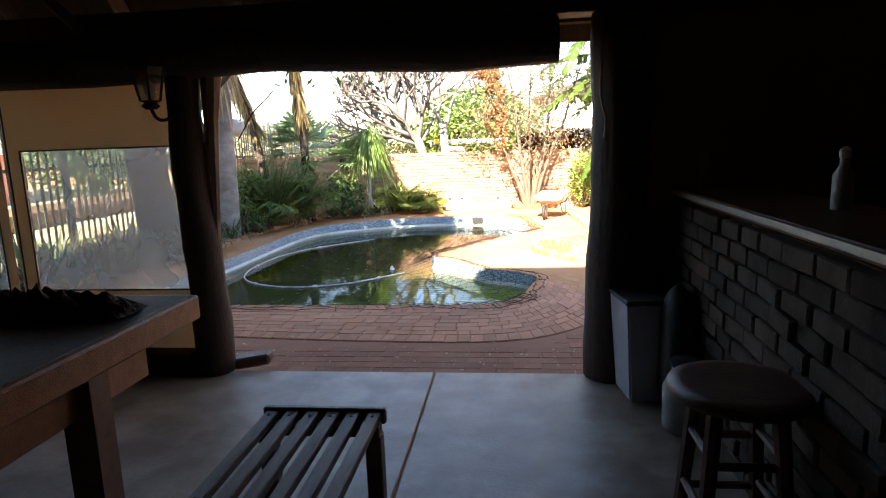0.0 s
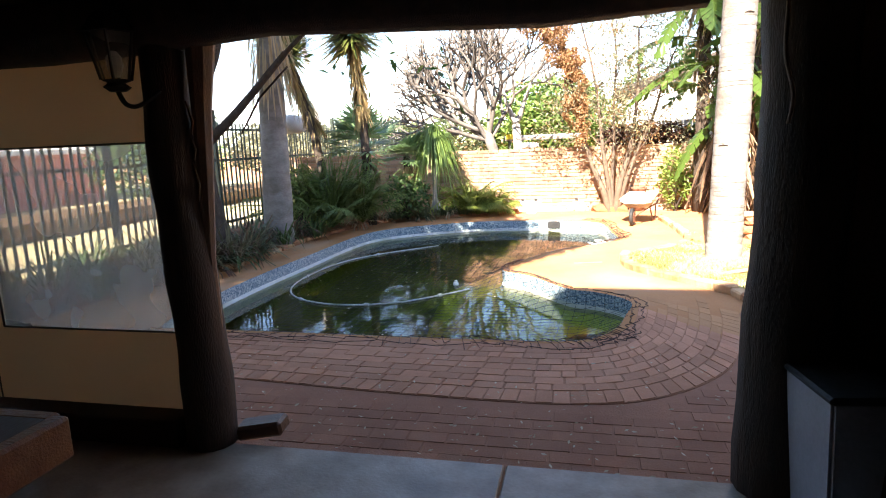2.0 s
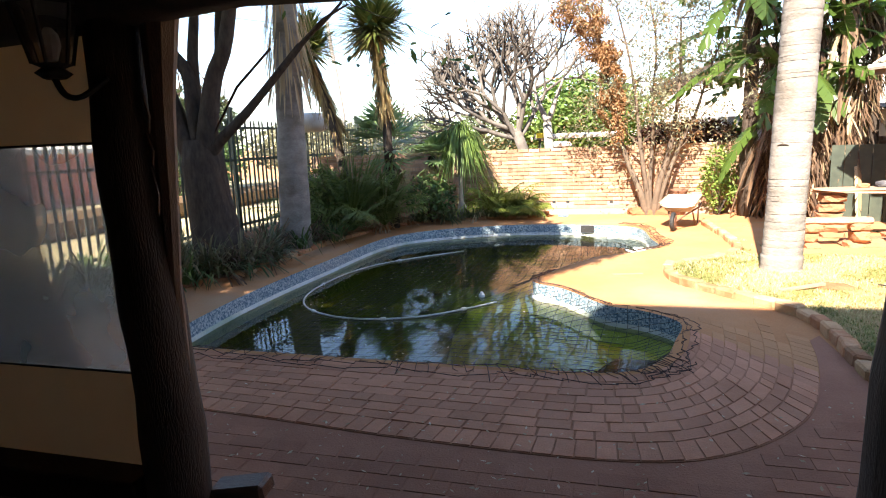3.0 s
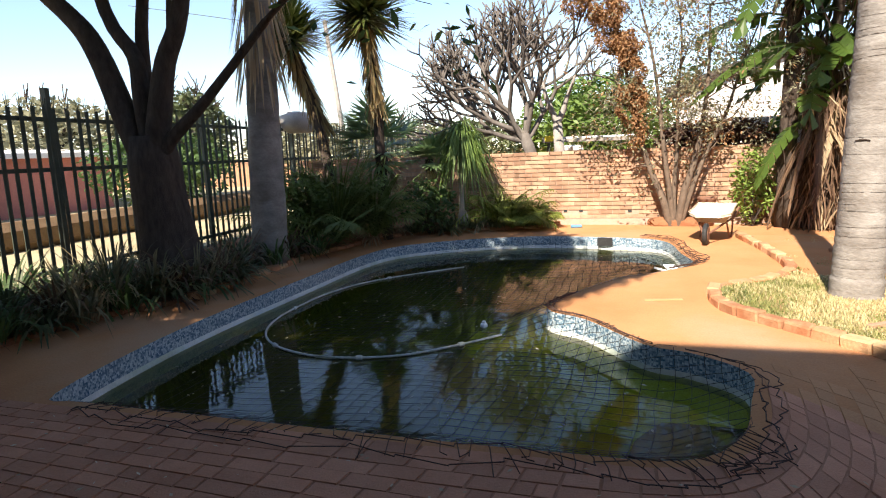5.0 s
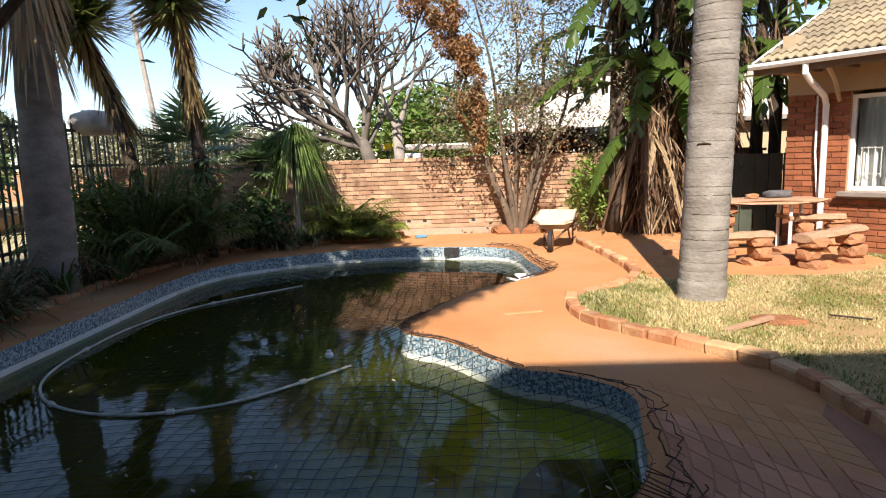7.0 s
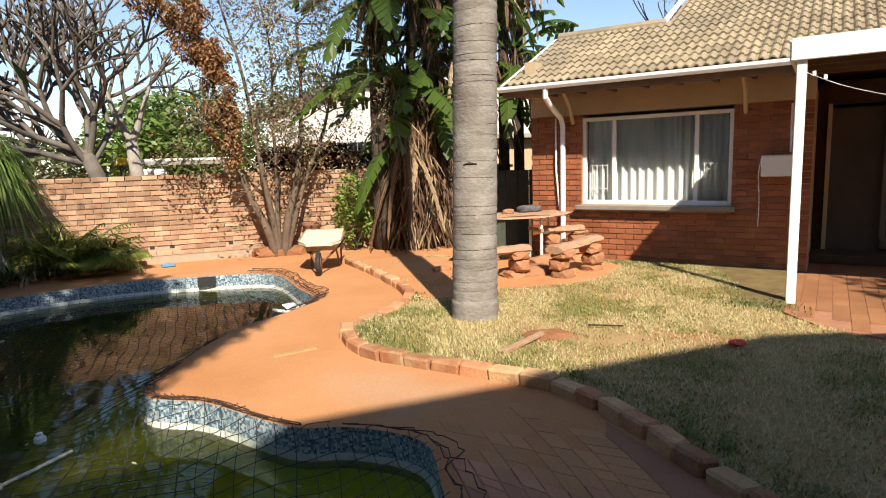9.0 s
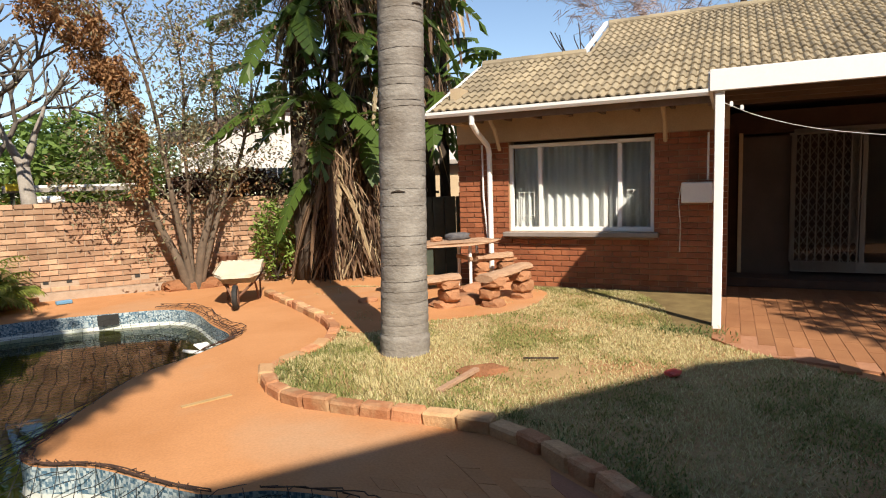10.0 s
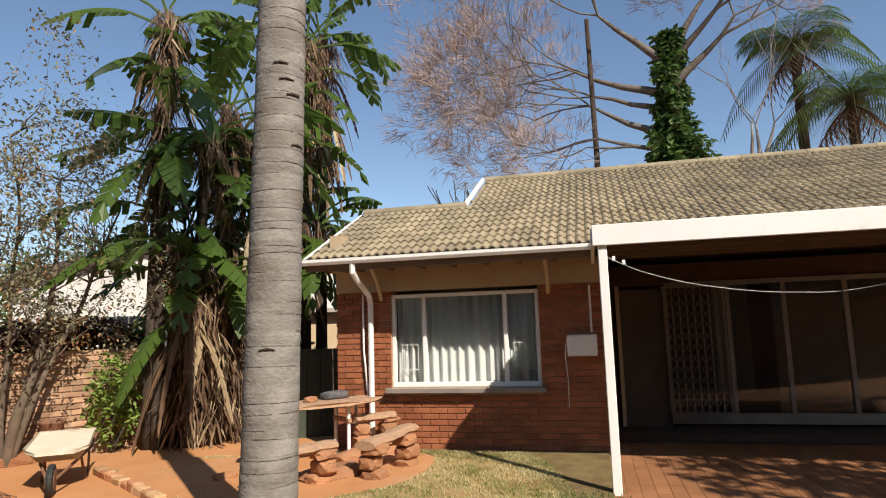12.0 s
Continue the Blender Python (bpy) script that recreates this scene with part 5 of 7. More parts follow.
tube(over, smooth_line([(-4.42, 9.4, 3.4), (-3.8, 7.8, 4.6), (-3.0, 6.0, 5.4), (-2.0, 4.3, 6.0)], 6), [0.1 - 0.003 * i for i in range(19)], 8, False)
world_part("branch", over, M_BARK, t1, "long dark branch added to carry the unseen shade leaves", True)
world_part("crown", lf, M_DEEP, t1, "dark green leaves overhead with an unseen lobe added for shade")

# second thick palm with dead skirt by the fence
p2 = tree("fence_palm", (-4.68, 11.0, G), "thick grey palm with hanging dead fronds beside the fence", "palm")
bm = bmesh.new()
tube(bm, [(-4.72 + 0.035 * z, 11.0, z) for z in [G + 0.0 + 0.25 * k for k in range(26)]], [0.262 - 0.0055 * k + 0.006 * math.sin(k * 2.2) for k in range(26)], 16)
world_part("trunk", bm, M_PALMB, p2, "grey rough trunk", True)
sk = bmesh.new()
for k in range(420):
    a, z = rnd(0, 6.28), rnd(2.5, 5.2)
    c = Vector((-4.72 + 0.035 * z + 0.27 * math.cos(a), 11.0 + 0.27 * math.sin(a), z))
    leaf(sk, c, (0.25 * math.cos(a), 0.25 * math.sin(a), -1), rnd(0.3, 0.75), 0.016, 0, 1, (math.cos(a), math.sin(a), 0))
world_part("skirt", sk, M_STRAW, p2, "hanging straw-coloured dead fronds")
cr = bmesh.new()
for k in range(12):
    a = k * 2.4
    frond(cr, (-4.5, 11.0, 6.2), (math.cos(a), math.sin(a), rnd(0.0, 0.8)), 1.9, 14, 0.45, 0.02, 0.5)
world_part("crown", cr, M_DEEP, p2, "green crown")


def yucca(base, pts, head_r, label, n=760):
    y = tree("yucca", base, label, "yucca", "yuccas by the fence")
    bm = bmesh.new()
    sp = smooth_line([base] + list(pts), 5)
    tube(bm, sp, [0.10 - 0.03 * i / len(sp) for i in range(len(sp))], 9)
    world_part("trunk", bm, M_BARK, y, "rough brown stem", True)
    top, d = sp[-1], (sp[-1] - sp[-4]).normalized()
    dead, live = bmesh.new(), bmesh.new()
    for i in range(n):
        a = rnd(0, 6.28)
        o = d.orthogonal().normalized()
        o.rotate(Matrix.Rotation(a, 3, d))
        if i % 2:
            k = rnd(0.0, 1.5)
            leaf(dead, top - d * k, o * 0.5 - d * rnd(0.5, 1.0) + Vector((0, 0, -0.5)), rnd(0.4, 0.7), 0.026, 0.1, 1)
        leaf(live, top - d * rnd(-0.15, 0.2), o + d * rnd(-0.5, 1.2), rnd(0.75, 1.05) * head_r, 0.03, 0.12, 2)
    world_part("skirt", dead, M_YSTRAW, y, "hanging yellow dry leaves")
    world_part("crown", live, M_YUCCA, y, "spiky green head")


yucca((-3.95, 13.6, G), [(-3.97, 13.5, 1.2), (-3.99, 13.5, 2.2), (-4.05, 13.5, 2.9), (-4.12, 13.5, 3.75)], 0.95, "tall yucca with spiky head and dry skirt")
yucca((-4.85, 13.4, G), [(-4.95, 13.5, 1.0), (-5.12, 13.5, 1.9), (-5.3, 13.5, 2.7), (-5.55, 13.4, 3.5)], 0.9, "leaning yucca with spiky head and yellow dry skirt")


def strap_bush(name, base, n, l, w, rise, droop, material, label, category="shrub", group=""):
    b = tree(name, base, label, category, group)
    bm = bmesh.new()
    for i in range(n):
        a = rnd(0, 6.28)
        r = rnd(0, 0.16)
        leaf(bm, (base[0] + r * math.cos(a), base[1] + r * math.sin(a), base[2]), (math.cos(a), math.sin(a), rnd(*rise)), rnd(0.6, 1.1) * l, w, rnd(*droop), 4)
    world_part("leaves", bm, material, b)
    return b


BEDZ = G + 0.06
# dense feathery bushes, fan palms, ponytail and small palms
for x, y, h in ((-4.25, 12.2, 2.15), (-4.85, 12.7, 2.0), (-3.9, 12.9, 1.9), (-4.45, 12.9, 2.2)):
    b = tree("cycad_bush", (x, y, BEDZ), "dense dark green feathery bush in the bed", "shrub", "feathery bushes")
    for k in range(38):
        a, bm = rnd(0, 6.28), bmesh.new()
        frond(bm, (x, y, BEDZ + 0.1), (math.cos(a), math.sin(a), rnd(0.6, 4.2)), h * rnd(0.6, 1.0), 20, 0.30, 0.014, rnd(0.2, 0.5))
        world_part("frond", bm, M_BUSH, b)


def fan_palm(base, trunk_h, r, n, label):
    b = tree("fan_palm", base, label, "palm", "fan palms")
    x, y, z = base
    bm = bmesh.new()
    tube(bm, [(x, y, z), (x + 0.03, y, z + trunk_h * 0.5), (x, y, z + trunk_h)], [0.09, 0.075, 0.08], 9)
    world_part("trunk", bm, M_BARK, b, "shaggy brown stem")
    live, dead = bmesh.new(), bmesh.new()
    for k in range(n):
        a, e = rnd(0, 6.28), rnd(-0.5, 1.3)
        d = Vector((math.cos(a) * math.cos(e), math.sin(a) * math.cos(e), math.sin(e)))
        tgt = live
        if e < -0.3:
            tgt, d = dead, Vector((math.cos(a) * 0.35, math.sin(a) * 0.35, -1)).normalized()
        hub = Vector((x, y, z + trunk_h)) + d * r * rnd(0.4, 0.62) * (0.5 if e < -0.3 else 1.0)
        tube(tgt, [(x, y, z + trunk_h), hub], [0.008, 0.006], 4, False)
        s = d.cross(Vector((0, 0, 1))).normalized()
        u = s.cross(d)
        for j in range(-9, 10):
            q = j / 9 * (1.5 if tgt is live else 0.35)
            leaf(tgt, hub, d * math.cos(q) + s * math.sin(q) - u * (0.12 * (j % 2)), r * 0.62 * (1 - 0.15 * abs(j / 9)), 0.034, 0.06, 2, tuple(u))
    world_part("foliage", live, M_BLUEG, b, "blue-green fan leaves")
    world_part("dead_foliage", dead, M_STRAW, b, "dry hanging fans")


fan_palm((-4.2, 14.2, BEDZ), 1.5, 1.05, 26, "fan palm with blue-green pleated leaves in the bed")
fan_palm((-3.42, 14.55, BEDZ), 1.32, 0.62, 14, "small fan palm in the bed")
pt = tree("ponytail_palm", (-2.85, 14.75, BEDZ), "slender ponytail palm with drooping strap leaves", "palm")
bm = bmesh.new()
tube(bm, [(-2.83, 14.7, BEDZ), (-2.83, 14.7, 0.12), (-2.85, 14.7, 0.3), (-2.84, 14.7, 0.9), (-2.82, 14.7, 1.62)], [0.15, 0.11, 0.055, 0.042, 0.045], 9)
world_part("trunk", bm, M_GREYBARK, pt, "pale swollen stem", True)
bm = bmesh.new()
for k in range(520):
    a = rnd(0, 6.28)
    leaf(bm, (-2.82, 14.7, 1.6 + rnd(-0.25, 0.2)), (math.cos(a), math.sin(a), rnd(0.3, 2.6)), rnd(0.7, 1.15), 0.012, rnd(1.0, 1.9), 6)
world_part("leaves", bm, M_GREEN, pt, "long drooping strap leaves")
for x, y, l in ((-2.05, 14.9, 1.7), (-1.72, 14.95, 1.3), (-2.3, 15.05, 1.5), (-1.9, 14.7, 0.95), (-1.55, 15.1, 1.0)):
    b = tree("small_palm", (x, y, BEDZ), "small yellow-green feather palm by the brick wall", "palm", "small palms")
    bm = bmesh.new()
    for k in range(22):
        a = rnd(0, 6.28)
        frond(bm, (x, y, BEDZ), (math.cos(a), math.sin(a), rnd(0.7, 3.6)), l * rnd(0.6, 1.0), 16, 0.24, 0.014, rnd(0.3, 0.7))
    world_part("fronds", bm, M_YPALM, b)
for x, y, l in ((-4.95, 7.6, 0.5), (-5.3, 8.4, 0.7), (-5.0, 8.6, 0.55), (-5.6, 9.1, 0.8), (-4.75, 10.1, 0.6), (-5.6, 7.4, 0.7), (-5.9, 6.6, 0.6), (-4.52, 9.3, 0.6), (-4.7, 8.9, 0.65), (-4.5, 9.75, 0.6), (-3.0, 14.2, 0.4), (-1.5, 15.2, 0.35), (-5.4, 5.6, 0.6), (-5.2, 10.6, 0.7), (-4.62, 11.6, 0.5), (-3.5, 14.3, 0.5)):
    strap_bush("strap_plant", (x, y, BEDZ), 70, l * 1.25, 0.017, (0.5, 2.5), (0.4, 1.0), M_MUTED if random.random() < 0.4 else M_DEEP, "strap-leaved clump in the shaded bed", "plant", "strap-leaved clumps")
for x, y, l in ((-4.75, 6.6, 0.9), (-5.05, 6.2, 1.0), (-4.8, 7.2, 0.8), (-5.2, 7.0, 1.1), (-4.9, 7.9, 0.95), (-5.3, 7.7, 1.15), (-4.6, 8.4, 0.85), (-5.0, 8.35, 1.1), (-4.45, 9.05, 0.95), (-4.4, 9.6, 0.9), (-4.5, 10.3, 0.95), (-4.75, 10.55, 1.0), (-4.4, 11.3, 0.9), (-4.1, 11.6, 0.8), (-4.35, 10.85, 0.8), (-5.0, 5.5, 0.9)):
    strap_bush("strap_plant", (x - 0.22, y, BEDZ), 64, l * 1.15, 0.013, (1.0, 3.6), (0.35, 0.9), M_MUTED if l > 0.97 else M_DEADLEAF if l > 0.87 else M_DEEP, "tall arching strap-leaved clump in the shaded bed", "plant", "strap-leaved clumps")
for x, y in ((-4.5, 8.75), (-4.6, 9.9), (-5.15, 8.0), (-4.9, 8.9), (-5.7, 8.2), (-4.8, 9.9)):
    strap_bush("dry_clump", (x, y, BEDZ), 34, 0.5, 0.013, (0.0, 1.2), (0.7, 1.2), M_DEADLEAF, "dry bent brown clump at the bed edge", "plant", "dry clumps")


def leaf_bush(name, base, size, n, material, label, ls=0.11, ws=0.03, category="bush", group=""):
    b = tree(name, base, label, category, group)
    st, lv, tips = bmesh.new(), bmesh.new(), []
    for k in range(7):
        a = rnd(0, 6.28)
        limb(st, base, (math.cos(a) * 0.5 * size[0] / size[2], math.sin(a) * 0.5 * size[1] / size[2], 1), size[2] * 0.55, 0.02, 0.004, 0.25, 2, 2, tips, 4, 0.3)
    world_part("branchwork", st, M_BARK, b)
    for i in range(n):
        q = Vector((rnd(-1, 1), rnd(-1, 1), rnd(-1, 1)))
        if q.length > 1 or noise.noise(q * 3.0 + Vector(base)) < -0.12:
            continue
        p = Vector((base[0] + q.x * size[0] * 0.5, base[1] + q.y * size[1] * 0.5, base[2] + size[2] * (0.55 + 0.5 * q.z)))
        leaf(lv, p, (rnd(-1, 1), rnd(-1, 1), rnd(-0.7, 0.7)), ls * rnd(0.7, 1.3), ws, 0.15, 1, (rnd(-1, 1), rnd(-1, 1), 1))
    world_part("foliage", lv, material, b)
    return b


leaf_bush("green_shrub", (2.28, 15.25, G), (0.75, 0.6, 1.35), 3000, leafy("bright shrub leaf", (0.11, 0.19, 0.03), (0.26, 0.36, 0.08)), "upright bright green shrub against the garden wall", 0.09, 0.022)
leaf_bush("low_shrub", (-4.9, 12.2, BEDZ), (1.2, 1.2, 1.2), 2600, M_BUSH, "dark leafy shrub in the shaded bed", group="bed shrubs")
leaf_bush("low_shrub", (-3.3, 14.0, BEDZ), (1.1, 0.9, 0.95), 2600, M_DEEP, "dark leafy shrub in the shaded bed", group="bed shrubs")
leaf_bush("low_shrub", (-6.0, 5.6, BEDZ), (1.0, 1.4, 0.8), 1600, M_DEEP, "dark leafy shrub in the shaded bed", group="bed shrubs")
for x, y, l in ((-5.85, 7.0, 1.0), (-5.8, 8.5, 0.9), (-5.9, 8.0, 1.0), (-5.6, 7.7, 0.9), (-3.55, 14.0, 0.6), (-2.6, 14.6, 0.55), (-3.1, 14.5, 0.6), (-2.2, 14.7, 0.5)):
    strap_bush("strap_plant", (x, y, BEDZ), 80, l, 0.014, (0.8, 3.2), (0.4, 0.9), M_DEEP if x < -4 else M_MUTED, "arching strap-leaved clump before the fence", "plant", "strap-leaved clumps")
for x, y, l in ((-4.75, 8.75, 1.15), (-4.55, 9.2, 1.0), (-4.95, 8.4, 1.2), (-5.3, 8.75, 1.25), (-4.6, 9.7, 1.0), (-5.2, 8.1, 1.1), (-4.8, 7.9, 0.95)):
    strap_bush("grass_clump", (x, y, BEDZ), 110, l, 0.010, (1.2, 4.5), (0.35, 0.9), M_DRYGREEN, "tall dry grassy clump at the foot of the tree", "plant", "grassy clumps")
for x, y in ((-3.9, 13.9), (-3.2, 14.4), (-2.5, 14.75), (-4.1, 13.2)):
    strap_bush("dry_clump", (x, y, BEDZ), 40, 0.65, 0.014, (0.3, 2.2), (0.6, 1.1), M_STRAW, "dry straw-coloured clump among the palms", "plant", "dry clumps")

# bare frangipani beyond the wall
fr = tree("frangipani", (-1.75, 17.0, G), "bare grey frangipani with stubby forked branches", "tree")


def stub(bm, p, d, length, r, depth):
    """A stubby branch that curves up and forks like antlers."""
    pts = [p]
    for i in range(3):
        d = (d + Vector((rnd(-1, 1), rnd(-1, 1), rnd(-1, 1))) * 0.11 + Vector((0, 0, 0.07))).normalized()
        pts.append(pts[-1] + d * length / 3)
    tube(bm, pts, [r, r * 0.92, r * 0.86, r * (0.82 if depth else 0.95)], 7 if depth > 3 else 5, depth == 0)
    if depth:
        o = d.orthogonal().normalized()
        o.rotate(Matrix.Rotation(rnd(0, 6.28), 3, d))
        for k in range(3 if depth > 1 and rnd(0, 1) < 0.45 else 2):
            s = o.copy()
            s.rotate(Matrix.Rotation(k * (3.14 if depth == 1 else 2.4) + rnd(-0.4, 0.4), 3, d))
            stub(bm, pts[-1], (d + s * rnd(0.45, 0.75)).normalized(), length * rnd(0.72, 0.9), r * 0.77, depth - 1)


bm = bmesh.new()
tube(bm, [(-1.75, 17.0, G), (-1.8, 17.0, 0.8), (-1.85, 17.0, 1.3), (-2.0, 17.0, 1.7)], [0.17, 0.15, 0.13, 0.12], 10)
for d in ((-1.5, 0.3, 0.55), (-1.3, -0.4, 0.3), (-1.1, 0.5, 0.8), (-0.6, -0.4, 1.0), (-0.15, 0.3, 1.2), (0.3, -0.1, 1.1), (-1.0, 0.0, 1.0), (0.5, 0.4, 0.7), (-1.5, 0.1, 0.2)):
    br = bmesh.new()
    stub(br, Vector((-1.95 + rnd(-0.05, 0.05), 17.0, 1.6 + rnd(-0.1, 0.1))), Vector(d).normalized(), 0.78, 0.062, 5)
    world_part("branch", br, M_DKGREY, fr, "grey forked branch", True)
world_part("trunk", bm, M_DKGREY, fr, "grey trunk", True)
f2 = tree("pale_tree", (-1.15, 17.3, G), "pale slim tree trunk behind the garden wall", "tree")
bm, tips = bmesh.new(), []
tube(bm, [(-1.2, 17.3, G), (-1.25, 17.3, 1.2), (-1.3, 17.3, 1.9)], [0.13, 0.12, 0.1], 10)
limb(bm, (-1.3, 17.3, 1.9), (-0.3, 0, 1), 1.2, 0.08, 0.02, 0.2, 3, 2, tips, 4)
limb(bm, (-1.3, 17.3, 1.9), (0.4, 0, 1), 1.2, 0.08, 0.02, 0.2, 3, 2, tips, 4)
world_part("trunk", bm, M_GREYBARK, f2, "pale bark", True)
lf = bmesh.new()
leaves_at(lf, tips, 30, 0.35, 0.06, 0.015)
world_part("crown", lf, M_OLIVE, f2, "thin grey-green leaves")

# multi-stemmed tree at the wall, overgrown with russet vine
wt = tree("wall_tree", (0.85, 15.3, G), "many-stemmed thin-leaved tree against the brick wall", "tree")
bm, tips = bmesh.new(), []
for x0, r0, ps in ((0.92, 0.075, ((0.78, 0.4), (0.55, 0.95), (0.36, 1.6), (0.2, 2.4), (-0.1, 3.5))), (0.98, 0.06, ((0.9, 0.5), (0.78, 1.3), (0.7, 2.1), (0.55, 3.0), (0.3, 4.0))),
                   (1.06, 0.075, ((1.14, 0.5), (1.3, 1.05), (1.42, 1.7), (1.5, 2.6), (1.5, 3.7))), (1.1, 0.05, ((1.28, 0.6), (1.5, 1.2), (1.8, 1.9), (2.0, 2.6), (2.25, 3.3))), (1.0, 0.045, ((0.98, 0.6), (1.02, 1.4), (1.0, 2.2), (1.05, 3.2), (0.9, 4.2)))):
    sp = smooth_line([(x0, 15.32, G)] + [(x, 15.3 + rnd(-0.1, 0.1), z) for x, z in ps], 4)
    tube(bm, sp, [r0 * (1 - 0.8 * i / len(sp)) for i in range(len(sp))], 8, False)
    for i in (-1, -4, -7, -10, -13):
        for _ in range(3):
            limb(bm, sp[i], (rnd(-1, 1), rnd(-0.9, 0.4), rnd(0.1, 1)), rnd(0.35, 0.7), 0.016, 0.004, 0.35, 2, 2, tips, 4, 0.12)
world_part("trunk", bm, pbr("brown-grey bark", (0.10, 0.072, 0.05), (0.165, 0.12, 0.085), 0.95, 6, 40, 0.6), wt, "grey-brown stems", True)
lf, dry = bmesh.new(), bmesh.new()
leaves_at(lf, tips, 60, 0.33, 0.066, 0.017, 0.2, -0.08)
leaves_at(dry, tips, 14, 0.3, 0.06, 0.016, 0.3, 0.0)
world_part("crown", lf, M_OLIVE, wt, "sparse grey-green leaves")
world_part("dry_crown", dry, M_VINE, wt, "brown dry leaves among the twigs")
vn = bmesh.new()
for c, r, n in (((-0.12, 15.2, 3.5), (0.36, 0.3, 0.5), 4200), ((0.12, 15.15, 3.05), (0.3, 0.28, 0.4), 3600), ((0.22, 15.15, 2.6), (0.26, 0.26, 0.4), 3000), ((0.2, 15.1, 2.15), (0.30, 0.26, 0.36), 3200), ((-0.5, 15.25, 4.0), (0.55, 0.35, 0.45), 4600), ((0.28, 15.15, 1.7), (0.24, 0.22, 0.4), 1500), ((1.6, 15.4, 1.5), (0.4, 0.2, 0.35), 400)):
    for i in range(int(n * 1.7)):
        q = Vector((rnd(-1, 1), rnd(-1, 1), rnd(-1, 1)))
        p = Vector((c[0] + q.x * r[0], c[1] + q.y * r[1], c[2] + q.z * r[2]))
        if q.length > 1 or noise.noise(p * 4.0) < -0.08:
            continue
        leaf(vn, p, (rnd(-1, 1), rnd(-1, 1), rnd(-1, 0.2)), rnd(0.045, 0.075), 0.017, 0.2, 1, (rnd(-1, 1), rnd(-1, 1), 1))
world_part("dry_vine", vn, M_VINE, wt, "russet dry vine leaves")
leaf_bush("wall_creeper", (1.75, 16.05, 0.95), (2.3, 0.5, 0.85), 17000, leafy("dark wine-red creeper leaf", (0.06, 0.03, 0.022), (0.15, 0.07, 0.045), 0.2, 0.8), "dark red-brown creeper on top of the wall", 0.075, 0.028)
solo("soil_mound", rock((0.98, 15.44, G + 0.03), (0.9, 0.4, 0.26), 71), M_SOIL, "heap of red soil and leaves round the tree base", "soil heap")

# tall banana-like clumps with hanging dead leaves
def paddle(bm, p, d, stalk, length, width, droop, tear=0.25):
    """A stalk and a broad folded blade with a fringed edge."""
    p, d = Vector(p), Vector(d).normalized()
    n = 10
    total = stalk + length
    line = [p + d * (total * k) + Vector((0, 0, -droop * total * k * k)) for k in [0, 0.4 * stalk / total, stalk / total] + [(stalk + length * (k + 1) / n) / total for k in range(n)]]
    tube(bm, line, [0.024 - 0.019 * i / (len(line) - 1) for i in range(len(line))], 4, False)
    mid = line[2:]
    side = d.cross(Vector((0, 0, 1))).normalized()
    for s in (-1, 1):
        base = [bm.verts.new(q) for q in mid]
        fold = rnd(-0.7, 0.25)
        for k in range(n):
            u0, u1 = k / n, (k + 0.97) / n
            t = (mid[k + 1] - mid[k]) * 0.9
            w0, w1 = (width * max(0.02, math.sin(math.pi * min(1, (u + 0.10) / 1.12))) ** 0.55 for u in (u0, u1))
            dz = Vector((0, 0, fold))
            drop = Vector((0, 0, -rnd(0.2, 0.8) * width)) if rnd(0, 1) < tear else Vector()
            a = bm.verts.new(mid[k] + (side * s + dz).normalized() * w0 + t * 0.5 + drop)
            b = bm.verts.new(mid[k + 1] + (side * s + dz).normalized() * w1 + t * 0.35 + drop)
            bm.faces.new((base[k], base[k + 1], b, a))


def hanging(bm, c, r, l, w):
    a = rnd(0, 6.28)
    o = Vector((math.cos(a), math.sin(a), 0))
    q = Vector(c) + o * r * rnd(0.5, 1.0)
    leaf(bm, q, o * rnd(-0.1, 0.4) + Vector((rnd(-0.45, 0.45), rnd(-0.45, 0.45), -1 + rnd(0, 0.5))), l, w, rnd(0.0, 0.5), 3, (math.cos(a), math.sin(a), 0.1))


